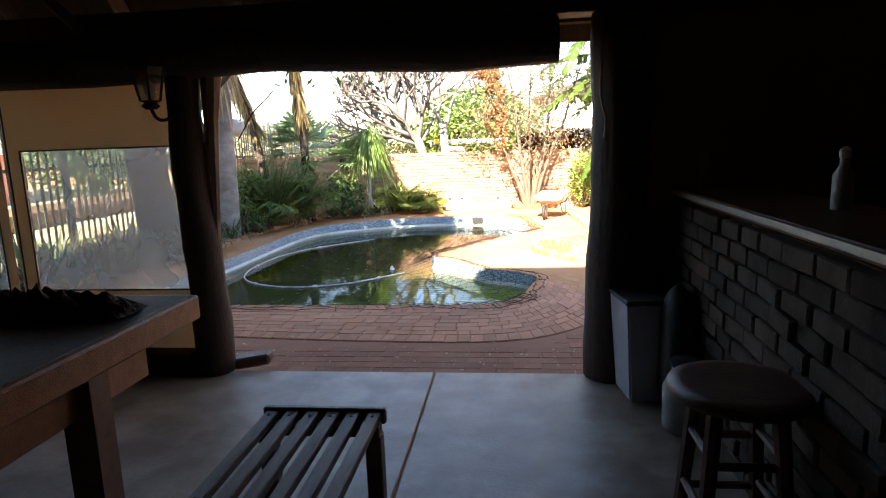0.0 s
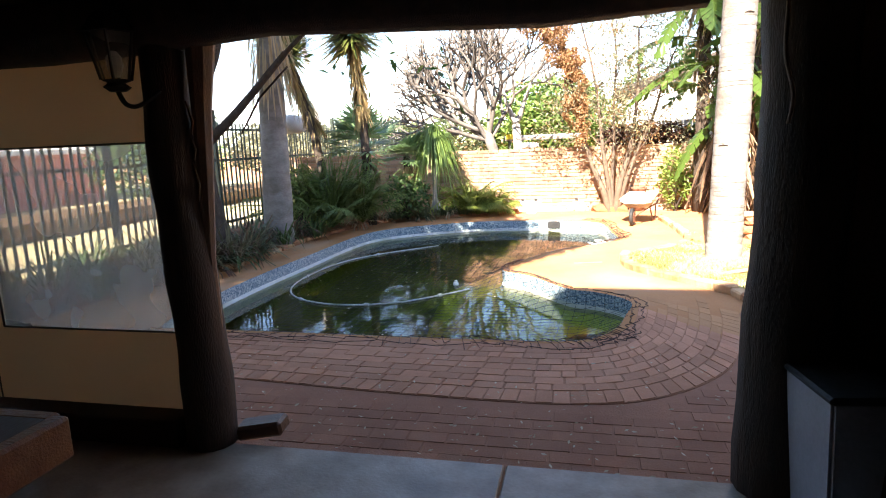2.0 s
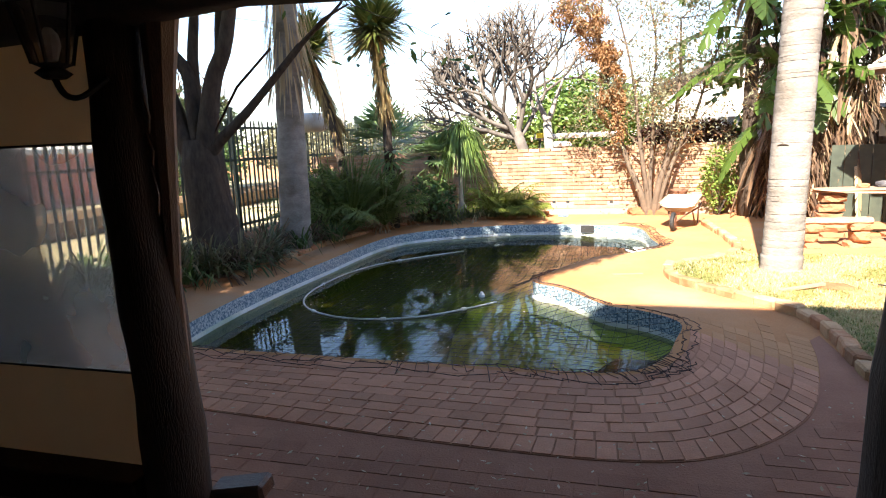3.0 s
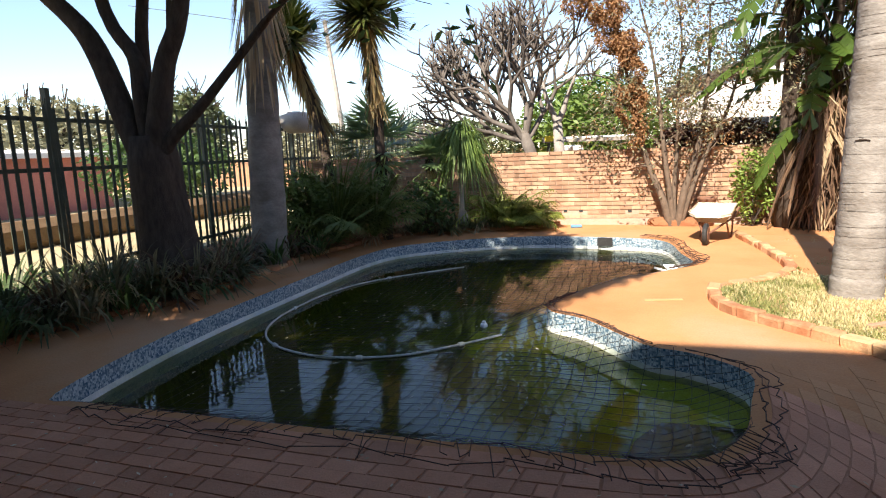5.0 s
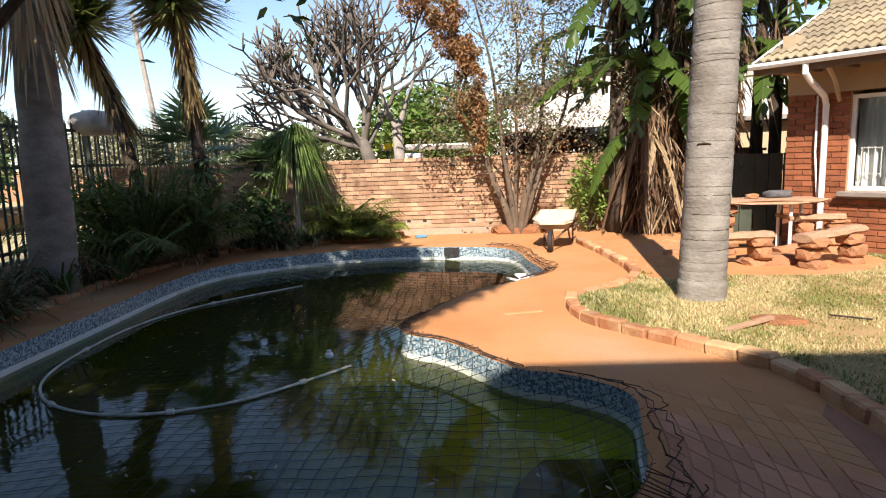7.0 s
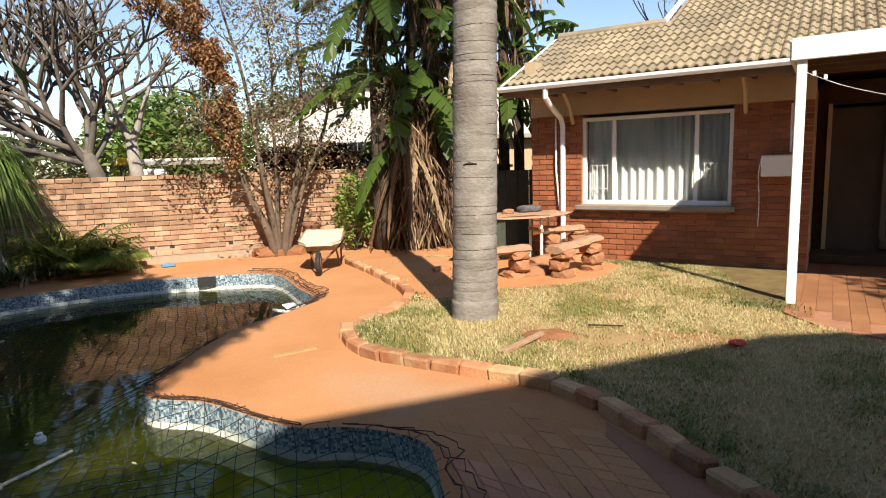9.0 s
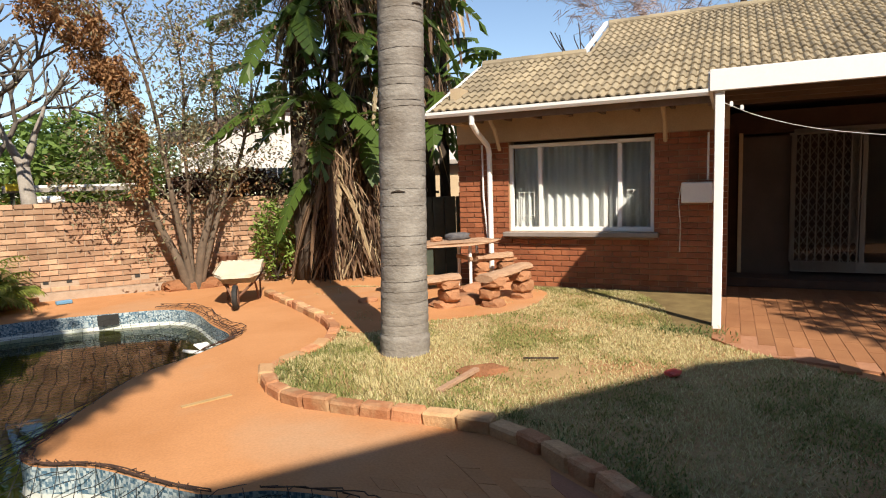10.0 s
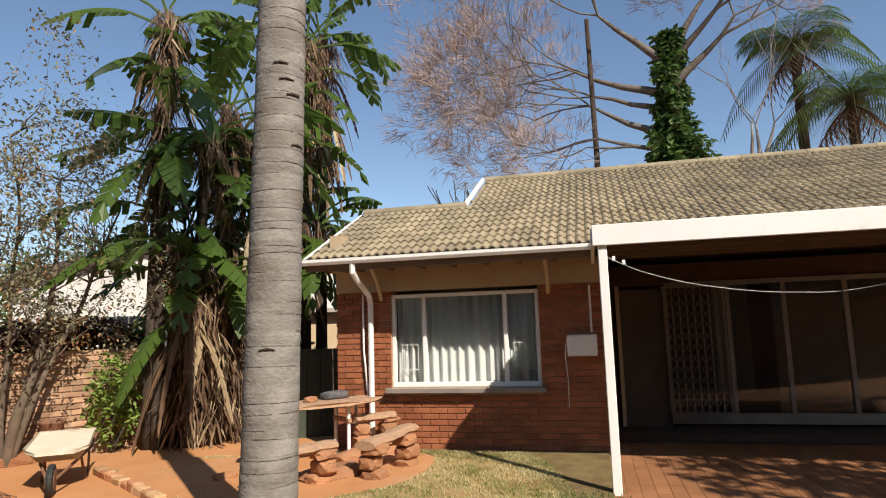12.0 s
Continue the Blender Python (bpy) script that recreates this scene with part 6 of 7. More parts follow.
def banana_clump(base, stems, label):
    """Stems of (x, y, head height, radius, live leaves, skirt length): a two-ranked fan on top, dead leaves hanging below."""
    b = tree("banana_clump", base, label, "banana plant", "banana clumps")
    dead, pale = bmesh.new(), bmesh.new()
    for x, y, h, r, n_live, skirt in stems:
        lx, ly = rnd(-0.15, 0.15), rnd(-0.15, 0.15)
        sp = [Vector((x + lx * (k / 8) ** 2, y + ly * k / 8, G + h * k / 8)) for k in range(9)]
        st = bmesh.new()
        tube(st, sp, [r * (0.8 - 0.25 * k / 8) for k in range(9)], 9)
        world_part("stem", st, M_BARK, b, "fibrous brown stem", True)
        top, turn = sp[-1], rnd(-0.5, 0.5)
        fan = Vector((math.cos(turn), math.sin(turn), 0))
        for i in range(n_live):
            k = -1 + 2 * (i + 0.5) / n_live + rnd(-0.1, 0.1)
            lv = bmesh.new()
            d = fan * k * 1.2 + Vector((rnd(-0.3, 0.3), rnd(-0.4, 0.2), 1.25 - 0.95 * abs(k)))
            paddle(lv, top + Vector((0, 0, rnd(-0.35, 0.1))), d, rnd(0.55, 0.95), rnd(0.9, 1.35), rnd(0.19, 0.28), rnd(0.1, 0.35) + 0.4 * abs(k), 0.3)
            world_part("leaf", lv, M_BANANA, b)
        for i in range(7 if 2.5 < h < 5.0 and n_live > 5 else 3 if h > 2.7 else 0):
            a, lv = rnd(0, 6.28), bmesh.new()
            paddle(lv, top - Vector((0, 0, rnd(0.1, 1.2))), (math.cos(a), math.sin(a), rnd(0.3, 1.2)), rnd(0.3, 0.6), rnd(0.8, 1.2), rnd(0.18, 0.26), rnd(0.7, 1.3), 0.3)
            world_part("leaf", lv, M_BANANA, b)
        for i in range(int(330 * skirt)):
            z = h - rnd(0.0, 1.0) ** 1.2 * skirt
            k = max(0, min(7, int(z / h * 8)))
            c = sp[k].lerp(sp[k + 1], max(0.0, z / h * 8 - k))
            hanging(dead if rnd(0, 1) < 0.86 else pale, c, r * 2.4 * rnd(0.5, 1.25), rnd(0.15, 0.55), rnd(0.005, 0.018))
        for i in range(int(4 * skirt)):
            a = rnd(0, 6.28)
            q = top - Vector((0, 0, rnd(0.1, 0.9) * skirt))
            paddle(dead if rnd(0, 1) < 0.7 else pale, q, (math.cos(a) * 0.8, math.sin(a) * 0.8, rnd(-0.2, 0.5)), rnd(0.15, 0.35), rnd(0.3, 0.6), rnd(0.03, 0.07), rnd(1.6, 2.6), 0.8)
    world_part("dead_leaves", dead, M_DEADLEAF, b, "hanging dead brown leaves")
    world_part("straw_skirt", pale, M_STRAW, b, "pale straw strips hanging from the stems")


banana_clump((3.3, 15.0, G), [(2.7, 15.15, 6.6, 0.13, 8, 2.3), (2.78, 15.0, 4.5, 0.11, 3, 0.9), (3.25, 14.95, 4.75, 0.13, 11, 0.6), (3.65, 15.15, 5.3, 0.12, 9, 1.8), (3.05, 15.2, 3.2, 0.12, 8, 1.0), (3.45, 15.0, 2.9, 0.12, 8, 0.9), (3.85, 15.25, 3.5, 0.12, 8, 1.2),
                               (3.15, 14.85, 2.2, 0.14, 2, 2.0), (3.5, 14.8, 2.3, 0.15, 2, 2.1), (3.85, 14.9, 2.2, 0.14, 2, 2.0)], "tall banana plants with green leaves and brown dead leaves")
banana_clump((4.8, 15.2, G), [(4.4, 15.1, 4.9, 0.12, 6, 1.6), (5.3, 15.4, 7.0, 0.14, 10, 2.9), (5.75, 15.6, 7.4, 0.14, 11, 2.6), (5.6, 15.3, 3.6, 0.12, 8, 0.7), (4.9, 15.3, 3.8, 0.12, 7, 1.4), (4.25, 14.75, 2.6, 0.14, 3, 2.3)], "tall banana plants shading the house corner")

# ---- background ----
def far_tree(base, h, r, n, material, label, ls=0.3, name="background_tree"):
    b = tree(name, base, label, "tree", "background trees")
    st, lv, tips = bmesh.new(), bmesh.new(), []
    limb(st, base, (0, 0, 1), h * 0.45, 0.22, 0.08, 0.1, 3, 3, tips, 4, 0.3)
    world_part("trunk", st, M_BARK, b)
    for i in range(int(n * 2.2)):
        q = Vector((rnd(-1, 1), rnd(-1, 1), rnd(-1, 1)))
        if q.length > 1 or noise.noise(q * 2.6 + Vector(base) * 0.3) < -0.22:
            continue
        p = Vector((base[0] + q.x * r, base[1] + q.y * r, base[2] + h * (0.58 + 0.45 * q.z)))
        leaf(lv, p, (rnd(-1, 1), rnd(-1, 1), rnd(-0.6, 0.6)), ls * 0.95 * rnd(0.6, 1.2), ls * 0.26, 0.15, 1, (rnd(-1, 1), rnd(-1, 1), 1))
    world_part("crown", lv, material, b)


far_tree((-0.9, 26, G), 3.9, 2.6, 9000, M_GREEN, "dense bright green tree behind the neighbour's carport", 0.26)
far_tree((-5.2, 27, G), 2.7, 3.0, 4200, M_MUTED, "dark hedge-like tree behind the wall", 0.26)
far_tree((-9.5, 30, G), 3.0, 3.2, 3600, M_OLIVE, "grey-green tree beyond the fence", 0.3)
far_tree((-16.5, 24, G), 4.2, 2.0, 4500, M_MUTED, "large muted green tree beyond the fence", 0.34)
far_tree((-21, 22, G), 4.0, 3.5, 5000, M_OLIVE, "grey-green tree beyond the fence", 0.34)
far_tree((-14, 30, G), 3.0, 3.6, 4000, M_OLIVE, "grey-green tree beyond the fence", 0.32)
far_tree((-18, 13, G), 2.9, 3.4, 5000, M_OLIVE, "dusty roadside bush beyond the fence", 0.3)
far_tree((-12.0, 17.5, G), 2.4, 2.0, 3400, M_DEEP, "dark bush beyond the fence", 0.2)
far_tree((-12.5, 10.5, G), 2.3, 1.8, 3200, M_OLIVE, "grey bush beyond the fence", 0.2)
far_tree((-12.5, 5.5, G), 2.4, 2.0, 3200, M_DEEP, "dark bush beyond the fence", 0.2)
far_tree((-16, 3, G), 4.0, 3.0, 3600, M_OLIVE, "dusty tree beyond the fence", 0.3)
far_tree((5.0, 30, G), 5.0, 3.5, 4000, M_DEEP, "dark tree behind the neighbour's house", 0.3)
far_tree((16.0, 21.5, G), 6.4, 2.0, 1500, M_VINE, "bare pinkish treetop behind the house", 0.2)

# unseen leafy tree south of the veranda, added for its broken shade on the paving
yt = tree("unseen_shade_tree", (6.9, 1.6, G), "unseen leafy tree added beside the shelter to shade the veranda paving", "tree")
bm, tips = bmesh.new(), []
limb(bm, (6.9, 1.6, G), (0, 0, 1), 3.0, 0.17, 0.11, 0.06, 3, 3, tips, 5, 0.25)
world_part("trunk", bm, M_BARK, yt, "dark trunk and limbs", True)
lf = bmesh.new()
for i in range(9000):
    q = Vector((rnd(-1, 1), rnd(-1, 1), rnd(-1, 1)))
    p = Vector((7.0 + 2.1 * q.x, 2.1 + 1.5 * q.y, 5.0 + 1.2 * q.z))
    if q.length > 1 or noise.noise(Vector((p.x * 1.1, (p.y - 1.12 * p.z) * 1.6, 4.0))) < 0.08:
        continue
    leaf(lf, p, (rnd(-1, 1), rnd(-1, 1), rnd(-0.5, 0.5)), rnd(0.18, 0.32), 0.05, 0.2, 2, (rnd(-1, 1), rnd(-1, 1), 1))
world_part("crown", lf, M_DEEP, yt, "dark green leaves")

# neighbour's wall, low earth bank and lit verge beyond the fence
solo("verge", prism([(-7.2, -8), (-6.9, 32), (-30, 32), (-30, -8)], G - 0.04, G + 0.02), pbr("dry yellow verge", (0.37, 0.31, 0.18), (0.48, 0.41, 0.25), 0.95, 1.0, 30, 0.5, c3=(0.40, 0.30, 0.17), spec=0.1), "dry pale grass verge beyond the fence", "verge", "structure")
solo("earth_bank", cube((-10.5, 11.0, 0.16), (0.5, 30, 0.55), 0, 0.15), pbr("brown earth", (0.15, 0.095, 0.055), (0.21, 0.14, 0.08), 0.97, 3, 30, 0.8, spec=0.1), "low brown earth bank beyond the fence", "bank", "structure")
ng = thing("neighbour_house", pose(-19, 16, G), "low pink-red neighbour house beyond the fence", "house")
part("wall", cube((0, 0, 0.95), (3.5, 10, 1.9)), pbr("pink-red plaster", (0.45, 0.17, 0.14), (0.52, 0.21, 0.17), 0.9, 2, 30, 0.2), ng)
part("roof", cube((0, 0, 2.0), (4.2, 10.8, 0.16), 0, 0, 0, 4), M_WHITE, ng, "pale sheet roof")
nh = thing("white_house", pose(5.0, 24.5, G), "white neighbour house with dark gable roof behind the trees", "house")
wb2 = prism([(-3.2, 0), (6, 0), (6, 4.4), (-0.2, 4.0), (-3.2, 3.0)], 0.0, 0.25)
wb2.transform(Matrix.Rotation(radians(90), 4, "X"))
part("wall", wb2, pbr("chalky white plaster", (0.55, 0.54, 0.51), (0.64, 0.63, 0.60), 0.8, 1.2, 30, 0.15, c3=(0.48, 0.46, 0.42)), nh, "white plaster gable wall")
part("roof", tube(bmesh.new(), [(-3.6, -0.3, 2.98), (-0.2, -0.3, 4.1), (6.2, -0.3, 4.5)], 0.2, 6), M_BARK, nh, "dark roof edge")
part("door", cube((-0.7, -0.2, 1.05), (0.9, 0.1, 1.0)), M_WHITE, nh)
part("window", cube((-1.4, -0.16, 1.4), (0.5, 0.06, 0.5)), M_NET, nh, "dark window")
cp = thing("carport", pose(-0.8, 19.2, G), "low carport roof edge with a yellow sign behind the wall", "carport")
part("roof", cube((0.1, 1.2, 1.72), (2.3, 2.6, 0.06)), M_WHITE, cp, "pale sheet roof")
part("edge_beam", cube((0.1, -0.1, 1.66), (2.3, 0.06, 0.09)), M_GREYBARK, cp)
for x in (-0.9, 1.15):
    part("post", cube((x, -0.05, 0.84), (0.07, 0.07, 1.66)), M_STEEL, cp)
part("sign", cube((-0.86, -0.16, 1.72), (0.24, 0.03, 0.14)), pbr("yellow sign", (0.75, 0.60, 0.03), (0.8, 0.65, 0.05), 0.5, 3, 40, 0), cp, "yellow plate")
part("rubble", rock((-0.4, -0.2, 1.46), (0.7, 0.3, 0.16), 44), M_WHITE, cp, "pale slab under the roof edge")
part("slab_post", cube((-0.4, -0.2, 0.7), (0.5, 0.2, 1.4)), M_PLASTER, cp)
ws = thing("corrugated_screen", pose(3.3, 17.4, G), "pale corrugated sheet screen behind the wall", "screen")
M_SHEET = pbr("grey-blue sheet", (0.42, 0.45, 0.48), (0.56, 0.58, 0.60), 0.5, 2, 30, 0.1)
for k in range(14):
    part("sheet", cube((-0.75 + 0.105 * k, 0.02 * (k % 2), 0.98), (0.1, 0.02, 1.96)), M_SHEET, ws)
dg = thing("dark_gate", pose(4.75, 14.15, G, 0, 0, -20), "dark closed side gate beside the house corner", "gate")
for k in range(8):
    part("board", cube((-0.75 + 0.2 * k, 0, 0.66), (0.19, 0.04, 1.32)), M_STEEL, dg)
part("rail", cube((-0.05, 0.04, 1.1), (1.65, 0.04, 0.08)), M_STEEL, dg)
oh = thing("outbuilding", pose(6.5, 19.5, G, 0, 0, -20), "pale outbuilding with white window bars behind the house", "house")
part("wall", cube((0, 0, 1.0), (3.4, 1.2, 2.0)), M_CREAM, oh)
part("roof", cube((0, 0, 2.08), (3.9, 1.8, 0.1)), M_GREYBARK, oh)
for k in range(7):
    part("bar", cube((-1.1 + 0.09 * k, -0.63, 1.45), (0.03, 0.03, 0.4)), M_WHITE, oh)

# pole with wire
up = thing("utility_pole", pose(-12.6, 30, G), "leaning grey utility pole beyond the fence", "pole")
part("pole", tube(bmesh.new(), [(0.3, 0, 0), (0.1, 0, 3.2), (-0.4, 0, 7.6)], [0.14, 0.12, 0.09], 8), M_GREYBARK, up)
part("wire", tube(bmesh.new(), smooth_line([(-12, 1, 9.6), (-6, 0.4, 8.3), (-0.4, 0, 7.0), (3.2, 0, 5.2), (8, 0, 3.2)], 5), 0.02, 4), M_STEEL, up, "dark overhead wire")
# weathered sack hung on the fence
sb2 = rock((-6.42, 15.15, 2.1), (0.5, 1.0, 0.46), 61)
solo("sack", sb2, pbr("weathered grey sacking", (0.40, 0.37, 0.34), (0.52, 0.49, 0.45), 0.95, 5, 50, 0.5), "weathered grey sack hung over the fence top", "sack", smooth=True)

# trees behind the house
def hloc(s, o, z):
    return tuple(HM @ Vector((s, o, z)))


jb = tree("bare_tree", hloc(5.4, 14, G), "bare spreading tree with ivy-covered trunk behind the house", "tree", "trees behind the house")
bm, tips = bmesh.new(), []
tube(bm, [hloc(5.4, 14, G), hloc(5.4, 14, 5), hloc(5.45, 14, 8.5), hloc(5.5, 14, 10.5)], [0.42, 0.36, 0.30, 0.24], 12)
for s, o, z, ds, dz, l, r in ((5.4, 14, 8.0, -1.0, 0.25, 2.9, 0.16), (5.4, 14, 9.3, -1.0, 0.4, 3.2, 0.18), (5.45, 14, 10.2, -0.7, 0.7, 3.0, 0.18), (5.5, 14, 10.4, 0.3, 1.0, 2.6, 0.18), (5.5, 14, 9.6, 1.0, 0.7, 2.8, 0.17), (5.4, 14, 7.2, -1.0, 0.1, 2.5, 0.11), (5.5, 14, 10.5, 0.8, 0.8, 2.6, 0.15), (5.4, 14, 8.8, -0.9, 0.15, 2.6, 0.13)):
    d = HM.to_3x3() @ Vector((ds, rnd(-0.3, 0.3), dz))
    limb(bm, hloc(s, o, z), d, l * 1.08, r, 0.045, 0.16, 5, 3, tips, 4, 0.12)
world_part("trunk", bm, M_DKGREY, jb, "grey bare branches", True)
tw = bmesh.new()
for p, d in tips:
    for _ in range(8):
        o = p + Vector((rnd(-1, 1), rnd(-1, 1), rnd(-1, 1))) * 0.22
        e = o + (d + Vector((rnd(-1, 1), rnd(-1, 1), rnd(-0.4, 0.8))) * 0.8).normalized() * rnd(0.25, 0.7)
        tube(tw, [o, e], [0.012, 0.006], 3, False)
world_part("twig_growth", tw, pbr("pinkish twig", (0.27, 0.21, 0.19), (0.36, 0.28, 0.25), 0.9, 5, 40, 0), jb, "fine pinkish twigs")
iv = bmesh.new()
for i in range(11000):
    z, a = 5.0 + 6.6 * rnd(0, 1) ** 1.5, rnd(0, 6.28)
    r = 1.3 * (1 - 0.11 * (z - 5.5)) * (0.75 + 0.9 * noise.noise(Vector((z * 1.1, math.cos(a) * 1.5, math.sin(a) * 1.5)))) * rnd(0.2, 1.0)
    if r < 0.1:
        continue
    leaf(iv, Vector(hloc(5.42, 14, z)) + Vector((r * math.cos(a), r * math.sin(a), 0)), (rnd(-1, 1), rnd(-1, 1), rnd(-0.8, 0.4)), rnd(0.2, 0.34), 0.09, 0.2, 1, (rnd(-1, 1), rnd(-1, 1), 1))
world_part("ivy", iv, M_DEEP, jb, "dark green ivy round the trunk")
fb = tree("bare_tree", hloc(8.0, 14, G), "thin bare tree behind the house ridge", "tree", "trees behind the house")
bm, tips = bmesh.new(), []
for ds in (-0.25, 0.1, 0.35):
    limb(bm, hloc(7.9, 14, 5.6), HM.to_3x3() @ Vector((ds, 0, 1)), 2.4, 0.12, 0.03, 0.12, 4, 2, tips, 5, 0.2)
tube(bm, [hloc(7.9, 14, G), hloc(7.9, 14, 5.7)], [0.2, 0.15], 8)
world_part("trunk", bm, M_GREYBARK, fb, "", True)


def feather_palm(s, o, h, r, n, label):
    b = tree("background_palm", hloc(s, o, G), label, "palm", "palms behind the house")
    bm = bmesh.new()
    tube(bm, [hloc(s, o, G), hloc(s, o, h)], [0.2, 0.16], 9)
    world_part("trunk", bm, M_BARK, b)
    cr, dd = bmesh.new(), bmesh.new()
    for k in range(n):
        a = k * 2.4
        frond(cr, hloc(s, o, h), (math.cos(a), math.sin(a), rnd(-0.1, 1.6)), r * rnd(0.8, 1.1), 30, 0.75, 0.022, rnd(0.5, 1.1))
        if k % 2:
            frond(dd, hloc(s, o, h - 0.3), (math.cos(a), math.sin(a), -0.6), r * 0.45, 8, 0.4, 0.03, 0.6)
    world_part("crown", cr, M_DEEP, b, "dark feathery fronds")
    world_part("skirt", dd, M_DEADLEAF, b, "brown dead fronds")


feather_palm(10.9, 14, 8.6, 3.3, 26, "feather palm with brown skirt behind the house")
feather_palm(9.9, 15.5, 11.2, 3.0, 22, "feather palm with drooping fronds behind the house")
tp = thing("slim_pole", pose(*hloc(2.75, 14, G)), "slim dark wooden pole behind the house", "pole")
part("pole", tube(bmesh.new(), [(0.1, 0, 0), (0, 0, 7.5), (-0.1, 0, 12.6)], [0.12, 0.1, 0.08], 8), M_BARK, tp)
leaf_bush("roof_shrub", hloc(3.4, 8.5, 4.1), (2.4, 2.4, 1.3), 900, M_DEEP, "green shrub tops showing over the roof ridge", 0.2, 0.06)


# ---- things under the thatch ----
M_CANVAS = leafy("beige canvas", (0.68, 0.52, 0.34), (0.72, 0.55, 0.37), 0.43, 0.9)
M_TRIM = pbr("dark binding", (0.04, 0.03, 0.025), (0.06, 0.045, 0.035), 0.8, 6, 50, 0.1)
bl = thing("canvas_blind", pose(-2.3, 4.28, 0), "beige canvas roll-down blind with clear plastic window", "blind")
WX0, WX1, WB, WT = -2.86, -1.69, 0.585, 1.595
for x0, x1 in ((WX0, WX1), (-4.3, -3.1), (-5.6, -4.5)):
    cv = bmesh.new()
    xa, xb = x0 - 0.12, x1 + 0.08
    for a, b, z0, z1 in ((xa, xb, WT, 2.2), (xa, xb, 0.10, WB), (xa, x0, WB, WT), (x1, xb, WB, WT)):
        nx, nz = max(1, int((b - a) / 0.1)), max(1, int((z1 - z0) / 0.1))
        grid = [[cv.verts.new((a + (b - a) * i / nx + 2.3, 0.012 * math.sin((a + (b - a) * i / nx) * 7 + z0 + (z1 - z0) * j / nz), z0 + (z1 - z0) * j / nz)) for i in range(nx + 1)] for j in range(nz + 1)]
        for j in range(nz):
            for i in range(nx):
                cv.faces.new((grid[j][i], grid[j][i + 1], grid[j + 1][i + 1], grid[j + 1][i]))
    bmesh.ops.remove_doubles(cv, verts=cv.verts[:], dist=0.001)
    bmesh.ops.solidify(cv, geom=cv.faces[:], thickness=0.004)
    part("canvas", cv, M_CANVAS, bl, "beige canvas")
    w = part("clear_window", cube(((x0 + x1) / 2 + 2.3, 0.0, (WB + WT) / 2), (x1 - x0, 0.003, WT - WB)), M_FILM, bl, "scuffed clear plastic window")
    w.visible_shadow = False
    tr2 = bmesh.new()
    for a, b in (((x0, WB), (x1, WB)), ((x1, WB), (x1, WT)), ((x1, WT), (x0, WT)), ((x0, WT), (x0, WB)), ((xa + 0.02, 0.1), (xa + 0.02, 2.2))):
        tube(tr2, [(a[0] + 2.3, -0.012, a[1]), (b[0] + 2.3, -0.012, b[1])], 0.006, 5)
    part("binding", tr2, M_TRIM, bl, "dark stitched binding")
    part("bottom_roll", tube(bmesh.new(), [(xa + 2.3, -0.01, 0.10), (xb + 2.3, -0.01, 0.09)], 0.025, 8), M_CANVAS, bl)
st2 = thing("edge_pole", pose(-1.425, 4.22, 0), "thin split pole beside the timber post", "pole")
part("strip", tube(bmesh.new(), [(0.0, 0, 0), (0.0, 0.0, 1.0), (0.03, 0.02, 1.75), (0.06, 0.03, 2.15)], [0.03, 0.03, 0.05, 0.08], 8), M_POLEL, st2)
for z, l in ((1.78, 0.16), (1.5, 0.2), (1.62, 0.12)):
    part("frayed_strip", tube(bmesh.new(), [(-0.02, -0.03, z), (0.02, -0.05, z - l * 0.6), (0.0, -0.04, z - l)], 0.006, 4), M_POLEL, st2)
solo("kerb_block", cube((-1.29, 4.33, 0.04), (0.26, 0.14, 0.08), 8, 0.015, 0, -8), M_DKWOOD, "small brown wooden wedge at the post foot", "block")
solo("brace", tube(bmesh.new(), [(-1.30, 4.42, 1.62), (-1.2, 4.46, 1.8), (-1.05, 4.5, 1.95)], [0.004, 0.006, 0.005], 6), M_POLE, "thin dark tie wire under the beam", "wire")

# carriage lantern on the post
ln = thing("wall_lantern", pose(-1.69, 4.04, 1.83) @ Matrix.Scale(1.3, 4), "black carriage lantern fixed to the timber post", "lantern")
part("cage", lathe(bmesh.new(), [(0.03, 0.0), (0.05, 0.015), (0.03, 0.03), (0.055, 0.04)], 6), M_NET, ln)
for k in range(6):
    a = k * math.pi / 3
    part("bar", tube(bmesh.new(), [(0.052 * math.cos(a), 0.052 * math.sin(a), 0.04), (0.088 * math.cos(a), 0.088 * math.sin(a), 0.2)], 0.005, 4), M_NET, ln)
lg = bmesh.new()
for k in range(6):
    a, b = k * math.pi / 3, (k + 1) * math.pi / 3
    quad(lg, ((0.05 * math.cos(a), 0.05 * math.sin(a), 0.042), (0.05 * math.cos(b), 0.05 * math.sin(b), 0.042), (0.085 * math.cos(b), 0.085 * math.sin(b), 0.198), (0.085 * math.cos(a), 0.085 * math.sin(a), 0.198)))
gl = part("glass", lg, M_FILM, ln, "dusty lantern glass")
gl.visible_shadow = False
part("roof", lathe(bmesh.new(), [(0.1, 0.2), (0.09, 0.215), (0.05, 0.27), (0.015, 0.29), (0.012, 0.32)], 6), M_NET, ln)
part("arm", tube(bmesh.new(), smooth_line([(0, 0, 0.0), (0.02, 0.01, -0.045), (0.06, 0.03, -0.05), (0.13, 0.06, 0.0)], 4), 0.009, 6), M_NET, ln)
part("bulb", lathe(bmesh.new(), [(0.015, 0.05), (0.028, 0.09), (0.025, 0.12), (0.01, 0.14)], 10), M_WHITE, ln, "white bulb")

